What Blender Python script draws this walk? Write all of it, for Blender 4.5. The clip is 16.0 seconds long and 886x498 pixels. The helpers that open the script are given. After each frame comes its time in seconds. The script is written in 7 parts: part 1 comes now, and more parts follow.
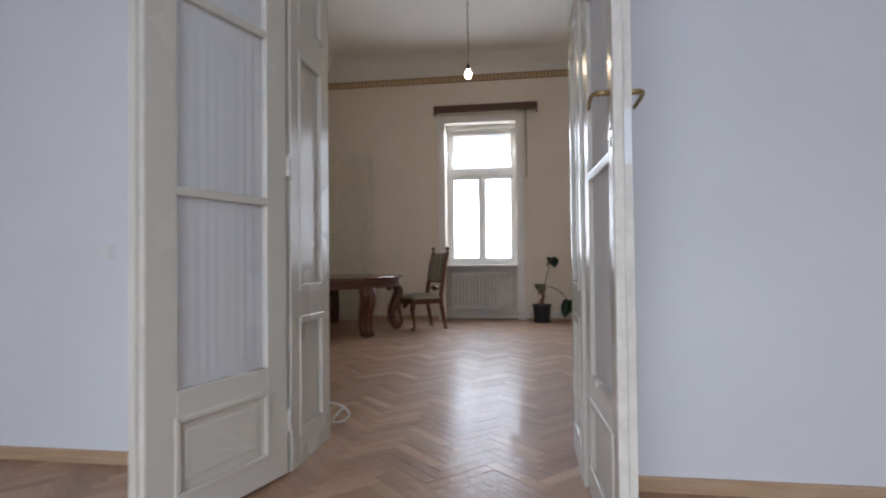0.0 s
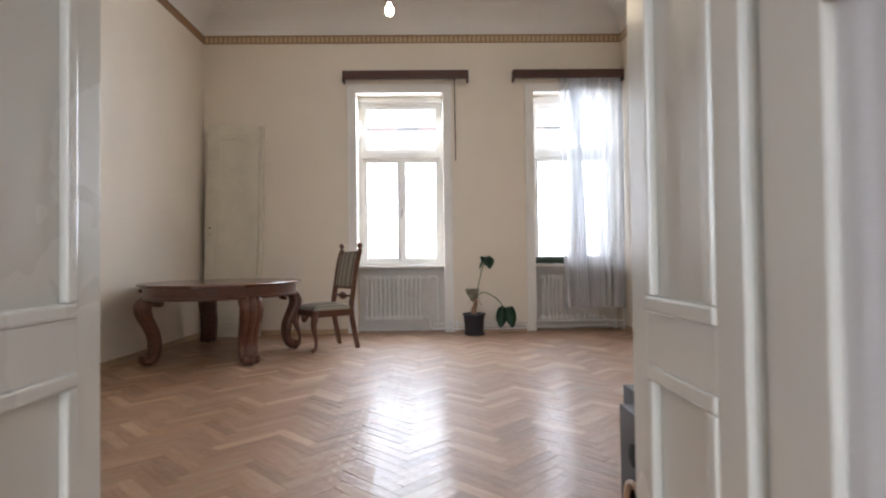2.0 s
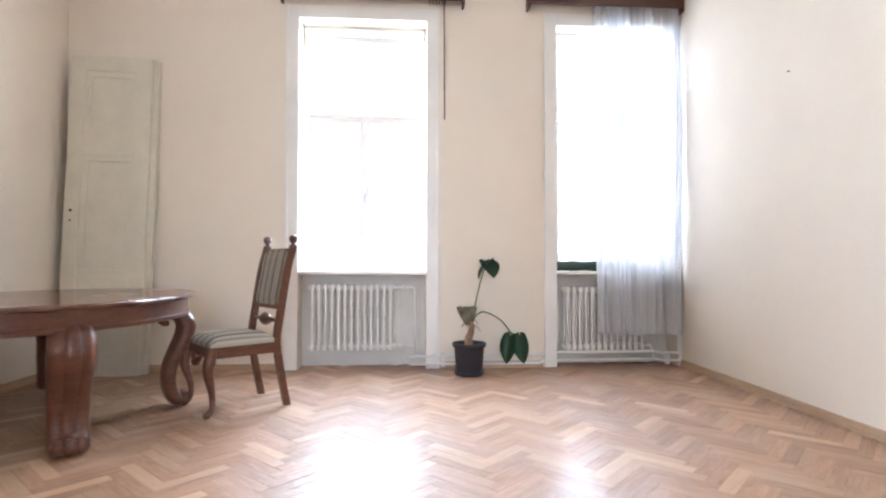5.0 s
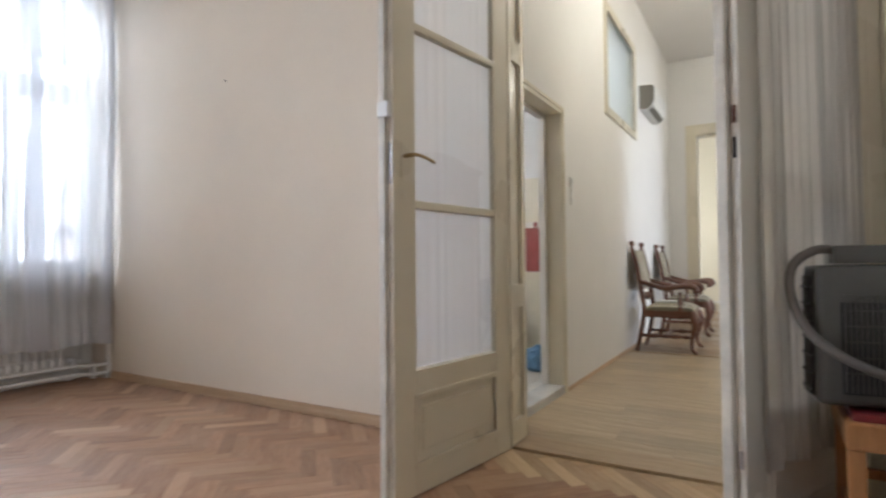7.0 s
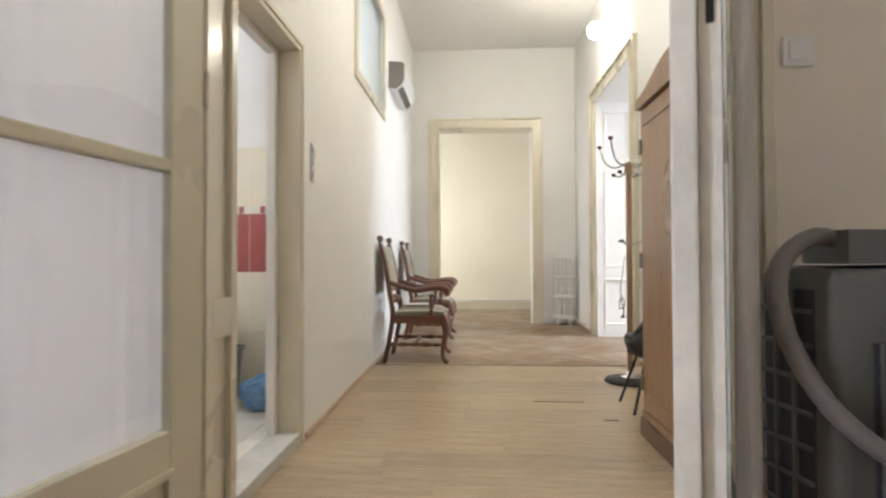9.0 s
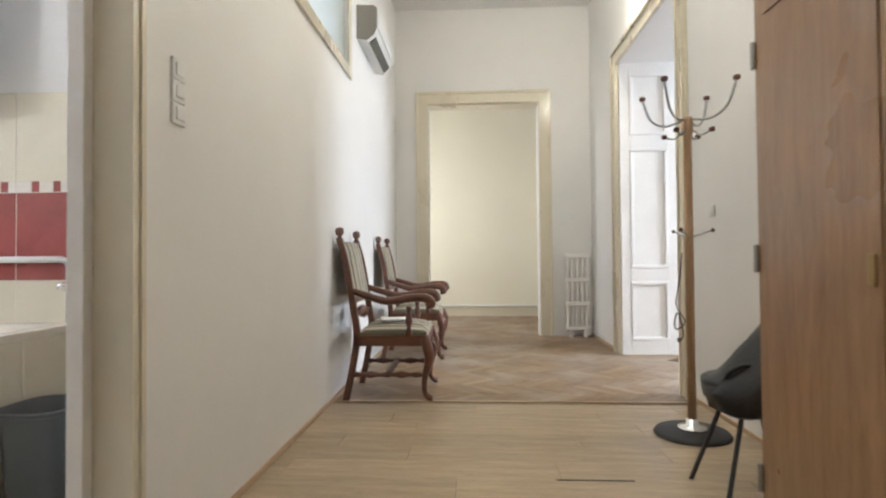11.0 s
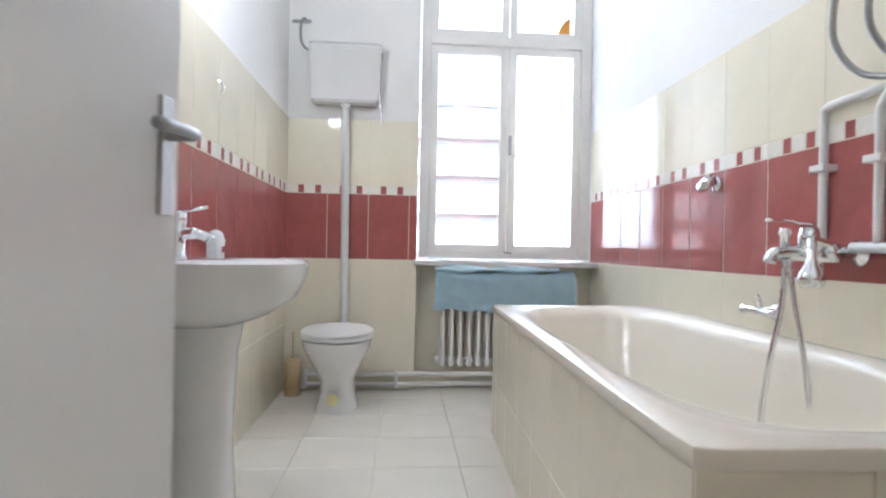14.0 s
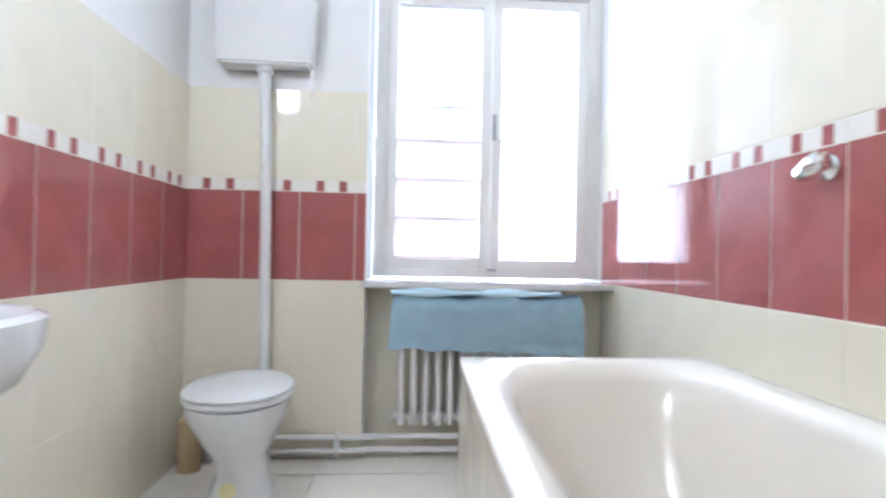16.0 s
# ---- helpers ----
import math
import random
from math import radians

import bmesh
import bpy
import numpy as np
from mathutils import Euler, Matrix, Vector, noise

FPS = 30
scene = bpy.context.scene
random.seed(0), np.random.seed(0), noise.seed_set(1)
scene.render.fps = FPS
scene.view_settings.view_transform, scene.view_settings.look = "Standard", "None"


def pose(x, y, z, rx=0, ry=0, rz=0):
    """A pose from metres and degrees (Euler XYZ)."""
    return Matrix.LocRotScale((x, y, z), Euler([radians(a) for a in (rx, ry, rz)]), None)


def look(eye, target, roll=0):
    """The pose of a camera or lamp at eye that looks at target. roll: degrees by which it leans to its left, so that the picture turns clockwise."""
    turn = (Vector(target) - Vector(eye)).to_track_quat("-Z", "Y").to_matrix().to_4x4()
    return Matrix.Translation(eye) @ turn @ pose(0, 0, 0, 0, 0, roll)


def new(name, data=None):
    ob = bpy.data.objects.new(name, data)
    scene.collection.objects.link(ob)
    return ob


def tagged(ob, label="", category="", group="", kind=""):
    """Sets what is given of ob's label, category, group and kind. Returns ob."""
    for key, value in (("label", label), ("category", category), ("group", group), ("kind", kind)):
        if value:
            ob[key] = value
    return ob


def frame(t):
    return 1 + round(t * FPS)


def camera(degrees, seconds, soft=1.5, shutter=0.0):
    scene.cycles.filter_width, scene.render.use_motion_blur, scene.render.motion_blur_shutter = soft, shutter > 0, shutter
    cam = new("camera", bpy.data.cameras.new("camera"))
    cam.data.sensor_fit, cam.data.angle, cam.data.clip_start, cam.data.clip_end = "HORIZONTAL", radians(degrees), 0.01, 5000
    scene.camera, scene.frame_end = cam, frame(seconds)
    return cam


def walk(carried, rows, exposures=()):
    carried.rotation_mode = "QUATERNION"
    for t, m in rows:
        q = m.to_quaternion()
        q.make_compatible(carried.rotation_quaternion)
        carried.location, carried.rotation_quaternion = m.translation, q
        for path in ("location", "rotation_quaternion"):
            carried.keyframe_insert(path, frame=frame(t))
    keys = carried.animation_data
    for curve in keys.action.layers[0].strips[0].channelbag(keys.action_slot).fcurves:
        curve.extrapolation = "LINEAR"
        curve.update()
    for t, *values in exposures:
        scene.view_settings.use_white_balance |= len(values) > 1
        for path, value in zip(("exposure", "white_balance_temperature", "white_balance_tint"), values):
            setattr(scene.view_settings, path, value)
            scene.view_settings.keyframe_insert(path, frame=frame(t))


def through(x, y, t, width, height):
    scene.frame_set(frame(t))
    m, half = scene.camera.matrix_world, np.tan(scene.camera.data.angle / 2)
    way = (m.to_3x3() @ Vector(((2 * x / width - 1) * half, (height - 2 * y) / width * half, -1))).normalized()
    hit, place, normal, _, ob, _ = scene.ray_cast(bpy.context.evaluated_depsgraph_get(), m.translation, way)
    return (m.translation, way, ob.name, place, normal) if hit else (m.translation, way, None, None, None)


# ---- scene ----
cam = camera(78.3, 16.0, soft=2.1, shutter=0.45)
PATH = [
    (0, (1.39, -1.774, 0.965), (1.092, 0.203, 1.003), -0.6),
    (0.5, (1.285, -1.354, 0.952), (1.122, 0.639, 0.991), -0.6),
    (1, (1.211, -0.988, 0.954), (1.091, 1.008, 0.998), -0.8),
    (1.5, (1.182, -0.623, 0.958), (1.152, 1.377, 0.998), -0.7),
    (2, (1.138, -0.249, 0.941), (1.17, 1.75, 0.982), -0.7),
    (2.5, (1.065, 0.135, 0.951), (1.103, 2.134, 0.991), -0.5),
    (3, (1.055, 0.549, 0.969), (1.073, 2.548, 1.008), -0.4),
    (3.2, (1.028, 0.689, 0.957), (1.046, 2.688, 0.998), -0.3),
    (5.3, (1.085, 2.046, 0.961), (1.293, 4.034, 1.011), 0.3),
    (5.5, (1.032, 2.055, 0.963), (1.451, 4.01, 1.012), 0.1),
    (6, (0.867, 2.071, 0.954), (1.887, 3.791, 1.005), -0.5),
    (6.3, (0.939, 2.111, 0.976), (2.251, 3.62, 1.024), -0.3),
    (6.5, (1.001, 2.133, 0.972), (2.467, 3.491, 1.024), -0.2),
    (7, (1.122, 2.144, 0.935), (2.843, 3.162, 0.985), -0.5),
    (7.5, (1.354, 2.245, 0.941), (3.209, 2.99, 0.987), -0.5),
    (8, (1.628, 2.378, 0.948), (3.558, 2.9, 0.992), -0.4),
    (8.5, (1.88, 2.46, 0.929), (3.861, 2.737, 0.97), -0.2),
    (9, (2.179, 2.506, 0.933), (4.176, 2.617, 0.969), -0.2),
    (9.2, (2.291, 2.518, 0.935), (4.29, 2.559, 0.971), -0.3),
    (11.5, (3.717, 2.448, 0.925), (5.708, 2.634, 0.964), -0.7),
    (12, (3.899, 2.546, 0.925), (5.738, 3.331, 0.967), -0.6),
    (12.5, (4.029, 2.701, 0.95), (5.537, 4.014, 0.973), 0.4),
    (13, (4.258, 2.975, 0.922), (5.379, 4.631, 0.938), 0.6),
    (13.5, (4.437, 3.267, 0.896), (5.031, 5.177, 0.906), 0.6),
    (14, (4.578, 3.511, 0.914), (4.724, 5.506, 0.916), 1.1),
    (14.5, (4.776, 3.808, 0.931), (4.886, 5.805, 0.938), 1.3),
    (15, (4.939, 4.082, 0.943), (5.238, 6.059, 0.96), 1.4),
    (15.5, (4.953, 4.335, 0.981), (5.28, 6.308, 0.995), 1.0),
    (16, (4.836, 4.39, 0.979), (4.977, 6.385, 0.994), 1.1),
]
EXPOSURES = [
    (0, -0.8, 5850, 11), (1, -0.55, 5950, 11), (2, -0.05, 5900, 10), (2.5, 0.28, 5800, 10), (3, 0.44, 5600, 10), (5.3, 0.95, 5450, 10), (6, 0.6, 5450, 10), (6.5, 0.33, 5550, 10), (7, 0.05, 5700, 10), (7.5, -0.12, 5850, 10),
    (8, 0.05, 5950, 10), (9, 0.45, 5800, 10), (11.5, 0.22, 5650, 10), (12.5, 0.25, 5500, 10), (13, -0.03, 5450, 10), (13.5, 0.13, 5420, 10), (14, 0.2, 5450, 10), (16, 0.5, 5180, 10),
]
walk(cam, [(t, look(eye, target, roll)) for t, eye, target, roll in PATH], EXPOSURES)

# ---- world, sun, windows' daylight, end room fill, exposure ----
world = bpy.data.worlds.new("sky")
scene.world = world
world.use_nodes = True
_bg = world.node_tree.nodes["Background"]
_sky = world.node_tree.nodes.new("ShaderNodeTexSky")
_sky.sky_type = "NISHITA"
_sky.sun_disc = False
_sky.sun_elevation = radians(42)
_sky.sun_rotation = radians(180)
_sky.air_density = 1.0
_sky.dust_density = 4.0
_soft = world.node_tree.nodes.new("ShaderNodeHueSaturation")
_soft.inputs["Saturation"].default_value = 0.2
_soft.inputs["Value"].default_value = 3.0
world.node_tree.links.new(_sky.outputs[0], _soft.inputs["Color"])
world.node_tree.links.new(_soft.outputs[0], _bg.inputs[0])
_bg.inputs[1].default_value = 0.15
_sun = new("sun", bpy.data.lights.new("sun", "SUN"))
_sun.data.energy = 3.0
_sun.data.angle = radians(10)
_sun.data.color = (1.0, 0.96, 0.9)
_sun.matrix_world = look((0, -30, 30), (0, 0, 2))


def window_light(name, eye, target, w, h, watts, color):
    """Daylight, and the end room's fill, standing in a window's opening."""
    d = bpy.data.lights.new(name, "AREA")
    d.shape, d.size, d.size_y, d.energy, d.color = "RECTANGLE", w, h, watts, color
    ob = new(name, d)
    ob.matrix_world = look(eye, target)
    return ob


DAY = (0.89, 0.945, 1.0)
window_light("daylight_west_window", (0.70, 7.42, 2.02), (0.70, 4.0, 0.75), 1.12, 2.2, 114, DAY)
window_light("daylight_east_window", (3.02, 7.42, 2.02), (2.9, 4.0, 0.75), 1.06, 2.2, 75, DAY)
window_light("daylight_bathroom", (5.245, 7.26, 2.83), (5.245, 5.0, 2.83), 1.0, 1.0, 25, (0.95, 0.975, 1.0))
window_light("daylight_bathroom_casement", (5.51, 7.26, 1.585), (5.51, 5.0, 1.585), 0.46, 1.3, 17, (0.95, 0.975, 1.0))
window_light("daylight_start_room", (1.0, -4.62, 1.9), (1.0, 0, 1.9), 3.0, 2.2, 125, (0.84, 0.91, 1.0))
# warm fill added to brighten the end room, whose own source is unseen
window_light("fill_end_room", (11.2, 4.62, 1.9), (11.2, 0, 1.9), 1.4, 2.2, 40, (1.0, 0.93, 0.80))
window_light("daylight_south_room", (7.6, -2.62, 1.9), (7.6, 0, 1.9), 1.4, 2.2, 130, (0.9, 0.95, 1.0))


# ---- materials ----
def nodes_of(name):
    m = bpy.data.materials.new(name)
    m.use_nodes = True
    nt = m.node_tree
    return m, nt, nt.nodes["Principled BSDF"], nt.links.new


def mixcol(nt, fac, a, b):
    n = nt.nodes.new("ShaderNodeMix")
    n.data_type = "RGBA"
    for sock, v in ((n.inputs[6], a), (n.inputs[7], b)):
        if hasattr(v, "is_linked"):
            nt.links.new(v, sock)
        else:
            sock.default_value = (*v, 1)
    if hasattr(fac, "is_linked"):
        nt.links.new(fac, n.inputs[0])
    else:
        n.inputs[0].default_value = fac
    return n.outputs[2]


def tex(nt, scale, detail=3.0, stretch=(1, 1, 1), coord="Object", rough=0.55, distortion=0.0):
    tc = nt.nodes.new("ShaderNodeTexCoord")
    mp = nt.nodes.new("ShaderNodeMapping")
    mp.inputs["Scale"].default_value = stretch
    nz = nt.nodes.new("ShaderNodeTexNoise")
    nz.inputs["Scale"].default_value = scale
    nz.inputs["Detail"].default_value = detail
    nz.inputs["Roughness"].default_value = rough
    nz.inputs["Distortion"].default_value = distortion
    nt.links.new(tc.outputs[coord], mp.inputs[0])
    nt.links.new(mp.outputs[0], nz.inputs["Vector"])
    return nz.outputs[0]


def ramp(nt, fac, lo, hi):
    r = nt.nodes.new("ShaderNodeMapRange")
    r.inputs[1].default_value, r.inputs[2].default_value = lo, hi
    nt.links.new(fac, r.inputs[0])
    return r.outputs[0]


def bump(nt, b, height, strength, distance=0.01):
    n = nt.nodes.new("ShaderNodeBump")
    n.inputs["Strength"].default_value = strength
    n.inputs["Distance"].default_value = distance
    nt.links.new(height, n.inputs["Height"])
    nt.links.new(n.outputs[0], b.inputs["Normal"])


def surface(name, col, rough=0.5, metal=0.0, vary=0.08, scale=3.0, fine=60.0, relief=0.1, stretch=(1, 1, 1), dirt=None, spec=0.5, rvary=0.1, coat=0.0):
    """A painted, moulded or cast surface: broad stains, fine grain and relief."""
    m, nt, b, link = nodes_of(name)
    broad, grain = tex(nt, scale, 4, stretch), tex(nt, fine, 3, stretch)
    dark = tuple(c * (1 - 2 * vary) for c in col)
    light = tuple(min(1, c * (1 + vary)) for c in col)
    c = mixcol(nt, ramp(nt, broad, 0.3, 0.7), dirt or dark, light)
    c = mixcol(nt, 0.25, c, mixcol(nt, ramp(nt, grain, 0.3, 0.7), dark, light))
    link(c, b.inputs["Base Color"])
    r = nt.nodes.new("ShaderNodeMapRange")
    r.inputs[3].default_value, r.inputs[4].default_value = max(0.02, rough - rvary), rough + rvary
    link(broad, r.inputs[0])
    link(r.outputs[0], b.inputs["Roughness"])
    b.inputs["Metallic"].default_value = metal
    b.inputs["Specular IOR Level"].default_value = spec
    b.inputs["Coat Weight"].default_value = coat
    b.inputs["Coat Roughness"].default_value = 0.14
    if relief:
        bump(nt, b, grain, relief, 0.004)
    return m


def wood(name, dark, light, rough=0.35, along=(1.5, 12, 12), relief=0.12, pieces=False, coord="Object", coat=0.0, scale=3.0):
    m, nt, b, link = nodes_of(name)
    g1 = tex(nt, scale, 6, along, coord, 0.6, 0.6)
    g2 = tex(nt, scale * 7, 4, along, coord, 0.6, 0.2)
    c = mixcol(nt, ramp(nt, g1, 0.28, 0.72), dark, light)
    c = mixcol(nt, 0.3, c, mixcol(nt, ramp(nt, g2, 0.35, 0.65), dark, light))
    if pieces:
        info, geo = nt.nodes.new("ShaderNodeObjectInfo"), nt.nodes.new("ShaderNodeNewGeometry")
        add = nt.nodes.new("ShaderNodeMath")
        add.operation = "ADD"
        link(info.outputs["Random"], add.inputs[0])
        link(geo.outputs["Random Per Island"], add.inputs[1])
        fr = nt.nodes.new("ShaderNodeMath")
        fr.operation = "FRACT"
        link(add.outputs[0], fr.inputs[0])
        hsv = nt.nodes.new("ShaderNodeHueSaturation")
        mr = nt.nodes.new("ShaderNodeMapRange")
        mr.inputs[3].default_value, mr.inputs[4].default_value = pieces
        link(fr.outputs[0], mr.inputs[0])
        link(mr.outputs[0], hsv.inputs["Value"])
        link(c, hsv.inputs["Color"])
        c = hsv.outputs[0]
    link(c, b.inputs["Base Color"])
    broad = tex(nt, 1.3, 4, (1, 1, 1), "Object")
    r = nt.nodes.new("ShaderNodeMapRange")
    r.inputs[3].default_value, r.inputs[4].default_value = rough - 0.08, rough + 0.12
    link(broad, r.inputs[0])
    link(r.outputs[0], b.inputs["Roughness"])
    b.inputs["Coat Weight"].default_value = coat
    b.inputs["Coat Roughness"].default_value = 0.33 if pieces else 0.06
    if pieces:
        add2 = nt.nodes.new("ShaderNodeMath")
        add2.operation = "MULTIPLY_ADD"
        wav = tex(nt, 9.0, 2, (1, 1, 1), "Object")
        link(wav, add2.inputs[0])
        add2.inputs[1].default_value = 2.4
        link(g2, add2.inputs[2])
        bump(nt, b, add2.outputs[0], relief * 1.4, 0.004)
    else:
        bump(nt, b, g2, relief, 0.003)
    return m


def striped(name, a, b2, count=60.0, axis=(1, 0, 0), rough=0.9, third=None):
    m, nt, b, link = nodes_of(name)
    tc = nt.nodes.new("ShaderNodeTexCoord")
    mp = nt.nodes.new("ShaderNodeMapping")
    mp.inputs["Scale"].default_value = axis
    w = nt.nodes.new("ShaderNodeTexWave")
    w.inputs["Scale"].default_value = count
    w.inputs["Distortion"].default_value = 0.4
    link(tc.outputs["Object"], mp.inputs[0])
    link(mp.outputs[0], w.inputs[0])
    c = mixcol(nt, ramp(nt, w.outputs["Fac"], 0.3, 0.7), a, b2)
    if third:
        w2 = nt.nodes.new("ShaderNodeTexWave")
        w2.inputs["Scale"].default_value = count * 0.37
        link(mp.outputs[0], w2.inputs[0])
        c = mixcol(nt, ramp(nt, w2.outputs["Fac"], 0.75, 0.9), c, third)
    link(c, b.inputs["Base Color"])
    b.inputs["Roughness"].default_value = rough
    bump(nt, b, tex(nt, 300, 2), 0.25, 0.002)
    return m


def glass(name, col=(1, 1, 1), rough=0.0):
    m, nt, b, link = nodes_of(name)
    b.inputs["Base Color"].default_value = (*col, 1)
    b.inputs["Transmission Weight"].default_value = 1
    b.inputs["Roughness"].default_value = rough
    b.inputs["IOR"].default_value = 1.45
    return m


def sheer(name, col, see, through=0.5, gathered=False):
    """Thin woven net: part of the light goes straight through, part is scattered onwards."""
    m, nt, b, link = nodes_of(name)
    out = nt.nodes["Material Output"]
    tr, dif, tl = nt.nodes.new("ShaderNodeBsdfTransparent"), nt.nodes.new("ShaderNodeBsdfDiffuse"), nt.nodes.new("ShaderNodeBsdfTranslucent")
    dif.inputs[0].default_value = tl.inputs[0].default_value = (*col, 1)
    m1, m2 = nt.nodes.new("ShaderNodeMixShader"), nt.nodes.new("ShaderNodeMixShader")
    m1.inputs[0].default_value = through
    if gathered:
        # darker streaks stand for layered net in the gathers and for fold shade
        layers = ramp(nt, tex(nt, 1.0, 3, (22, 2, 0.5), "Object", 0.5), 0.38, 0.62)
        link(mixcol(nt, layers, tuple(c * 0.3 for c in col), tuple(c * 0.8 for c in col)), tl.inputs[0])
    weave = nt.nodes.new("ShaderNodeMapRange")
    weave.inputs[3].default_value, weave.inputs[4].default_value = max(0, see - 0.08), min(1, see + 0.08)
    link(tex(nt, 220, 2), weave.inputs[0])
    link(weave.outputs[0], m2.inputs[0])
    link(dif.outputs[0], m1.inputs[1])
    link(tl.outputs[0], m1.inputs[2])
    link(m1.outputs[0], m2.inputs[1])
    link(tr.outputs[0], m2.inputs[2])
    link(m2.outputs[0], out.inputs[0])
    return m


def glowing(name, col, strength):
    m, nt, b, link = nodes_of(name)
    b.inputs["Base Color"].default_value = (*col, 1)
    b.inputs["Emission Color"].default_value = (*col, 1)
    b.inputs["Emission Strength"].default_value = strength
    return m


def parquet(name, tones, rough, value, spec=0.4, wave=0.5, worn=None, coat=0.0):
    """Lacquered oak blocks: every block its own tone, an uneven lacquer over all of them."""
    m, nt, b, link = nodes_of(name)
    along = (2.0, 14, 1)
    g1 = tex(nt, 3.0, 6, along, "UV", 0.6, 0.6)
    g2 = tex(nt, 21.0, 4, along, "UV", 0.6, 0.2)
    info, geo = nt.nodes.new("ShaderNodeObjectInfo"), nt.nodes.new("ShaderNodeNewGeometry")
    add = nt.nodes.new("ShaderNodeMath")
    add.operation = "ADD"
    link(info.outputs["Random"], add.inputs[0])
    link(geo.outputs["Random Per Island"], add.inputs[1])
    white = nt.nodes.new("ShaderNodeTexWhiteNoise")
    white.noise_dimensions = "1D"
    link(add.outputs[0], white.inputs["W"])
    split = nt.nodes.new("ShaderNodeSeparateColor")
    link(white.outputs["Color"], split.inputs[0])
    dark, light, gold = tones
    c = mixcol(nt, ramp(nt, g1, 0.28, 0.72), dark, light)
    c = mixcol(nt, 0.25, c, mixcol(nt, ramp(nt, g2, 0.35, 0.65), dark, light))
    c = mixcol(nt, ramp(nt, split.outputs[0], 0.55, 1.35), c, gold)
    if worn:
        c = mixcol(nt, ramp(nt, tex(nt, 1.7, 5), 0.46, 0.68), c, worn)
    hsv, mr = nt.nodes.new("ShaderNodeHueSaturation"), nt.nodes.new("ShaderNodeMapRange")
    mr.inputs[3].default_value, mr.inputs[4].default_value = value
    link(split.outputs[1], mr.inputs[0])
    link(mr.outputs[0], hsv.inputs["Value"])
    link(c, hsv.inputs["Color"])
    link(hsv.outputs[0], b.inputs["Base Color"])
    r = nt.nodes.new("ShaderNodeMapRange")
    r.inputs[3].default_value, r.inputs[4].default_value = rough
    link(tex(nt, 2.2, 5), r.inputs[0])
    link(r.outputs[0], b.inputs["Roughness"])
    # the lacquer is worn off in clouds
    k = nt.nodes.new("ShaderNodeMapRange")
    k.inputs[1].default_value, k.inputs[2].default_value, k.inputs[3].default_value, k.inputs[4].default_value = 0.35, 0.62, spec * 0.45, spec
    link(tex(nt, 2.6, 5, rough=0.65), k.inputs[0])
    link(k.outputs[0], b.inputs["Specular IOR Level"])
    h = None
    for scale, weight in ((6.0, 1.0), (22.0, 0.75), (60.0, 0.12)):
        k = nt.nodes.new("ShaderNodeMath")
        k.operation = "MULTIPLY_ADD"
        link(tex(nt, scale, 2), k.inputs[0])
        k.inputs[1].default_value = weight
        if h is None:
            k.inputs[2].default_value = 0.0
        else:
            link(h, k.inputs[2])
        h = k.outputs[0]
    bump(nt, b, h, wave, 0.0045)
    b.inputs["Coat Weight"].default_value = coat
    r = nt.nodes.new("ShaderNodeMapRange")
    r.inputs[3].default_value, r.inputs[4].default_value = 0.08, 0.26
    link(tex(nt, 3.1, 5), r.inputs[0])
    link(r.outputs[0], b.inputs["Coat Roughness"])
    link(b.inputs["Normal"].links[0].from_socket, b.inputs["Coat Normal"])
    return m


M_CREAM = surface("cream_wall_paint", (0.82, 0.74, 0.63), 0.85, vary=0.03, scale=1.2, fine=90, relief=0.12, rvary=0.05)
M_WHITE = surface("white_wall_paint", (0.80, 0.785, 0.76), 0.85, vary=0.03, scale=1.1, fine=90, relief=0.12, rvary=0.05)
M_COOL = surface("pale_wall_paint", (0.76, 0.77, 0.79), 0.85, vary=0.03, scale=1.1, fine=90, relief=0.12, rvary=0.05)
M_CEIL = surface("ceiling_paint", (0.80, 0.78, 0.75), 0.9, vary=0.03, scale=0.8, fine=70, relief=0.1, rvary=0.05)
M_BAND = striped("stencilled_border", (0.50, 0.36, 0.20), (0.62, 0.50, 0.34), 14.0, (1, 1, 0.0), 0.85, (0.34, 0.20, 0.11))
M_BANDLINE = surface("border_line_paint", (0.36, 0.23, 0.14), 0.8, vary=0.08)
M_DOOR = surface("cream_gloss_door_paint", (0.70, 0.675, 0.60), 0.27, vary=0.015, scale=1.2, fine=40, relief=0.05, coat=0.2, rvary=0.03)
M_DOOR2 = surface("yellowed_gloss_door_paint", (0.68, 0.62, 0.48), 0.28, vary=0.015, scale=1.2, fine=40, relief=0.05, coat=0.2, rvary=0.03)
M_WORN = surface("worn_white_door_edge", (0.70, 0.67, 0.60), 0.45, vary=0.12, scale=7, fine=50, relief=0.3)
M_CASE = surface("white_window_paint", (0.83, 0.80, 0.755), 0.35, vary=0.035, scale=3, fine=50, relief=0.12)
M_BDOOR = surface("white_gloss_bathroom_door", (0.72, 0.71, 0.70), 0.17, vary=0.02, scale=2, fine=40, relief=0.04, rvary=0.03)
# niche white darkened for recess shade, so the radiator columns stand out
M_NICHE = surface("shaded_niche_white", (0.70, 0.665, 0.61), 0.5, vary=0.06, scale=3, fine=50, relief=0.12)
M_OLD = surface("old_grey_green_door_paint", (0.74, 0.69, 0.57), 0.45, vary=0.06, scale=3, fine=40, relief=0.12)
M_PARQ = parquet("oak_parquet", ((0.25, 0.125, 0.065), (0.43, 0.255, 0.15), (0.54, 0.36, 0.215)), (0.48, 0.66), (0.85, 1.15), 0.9, 1.0, None, 0.3)
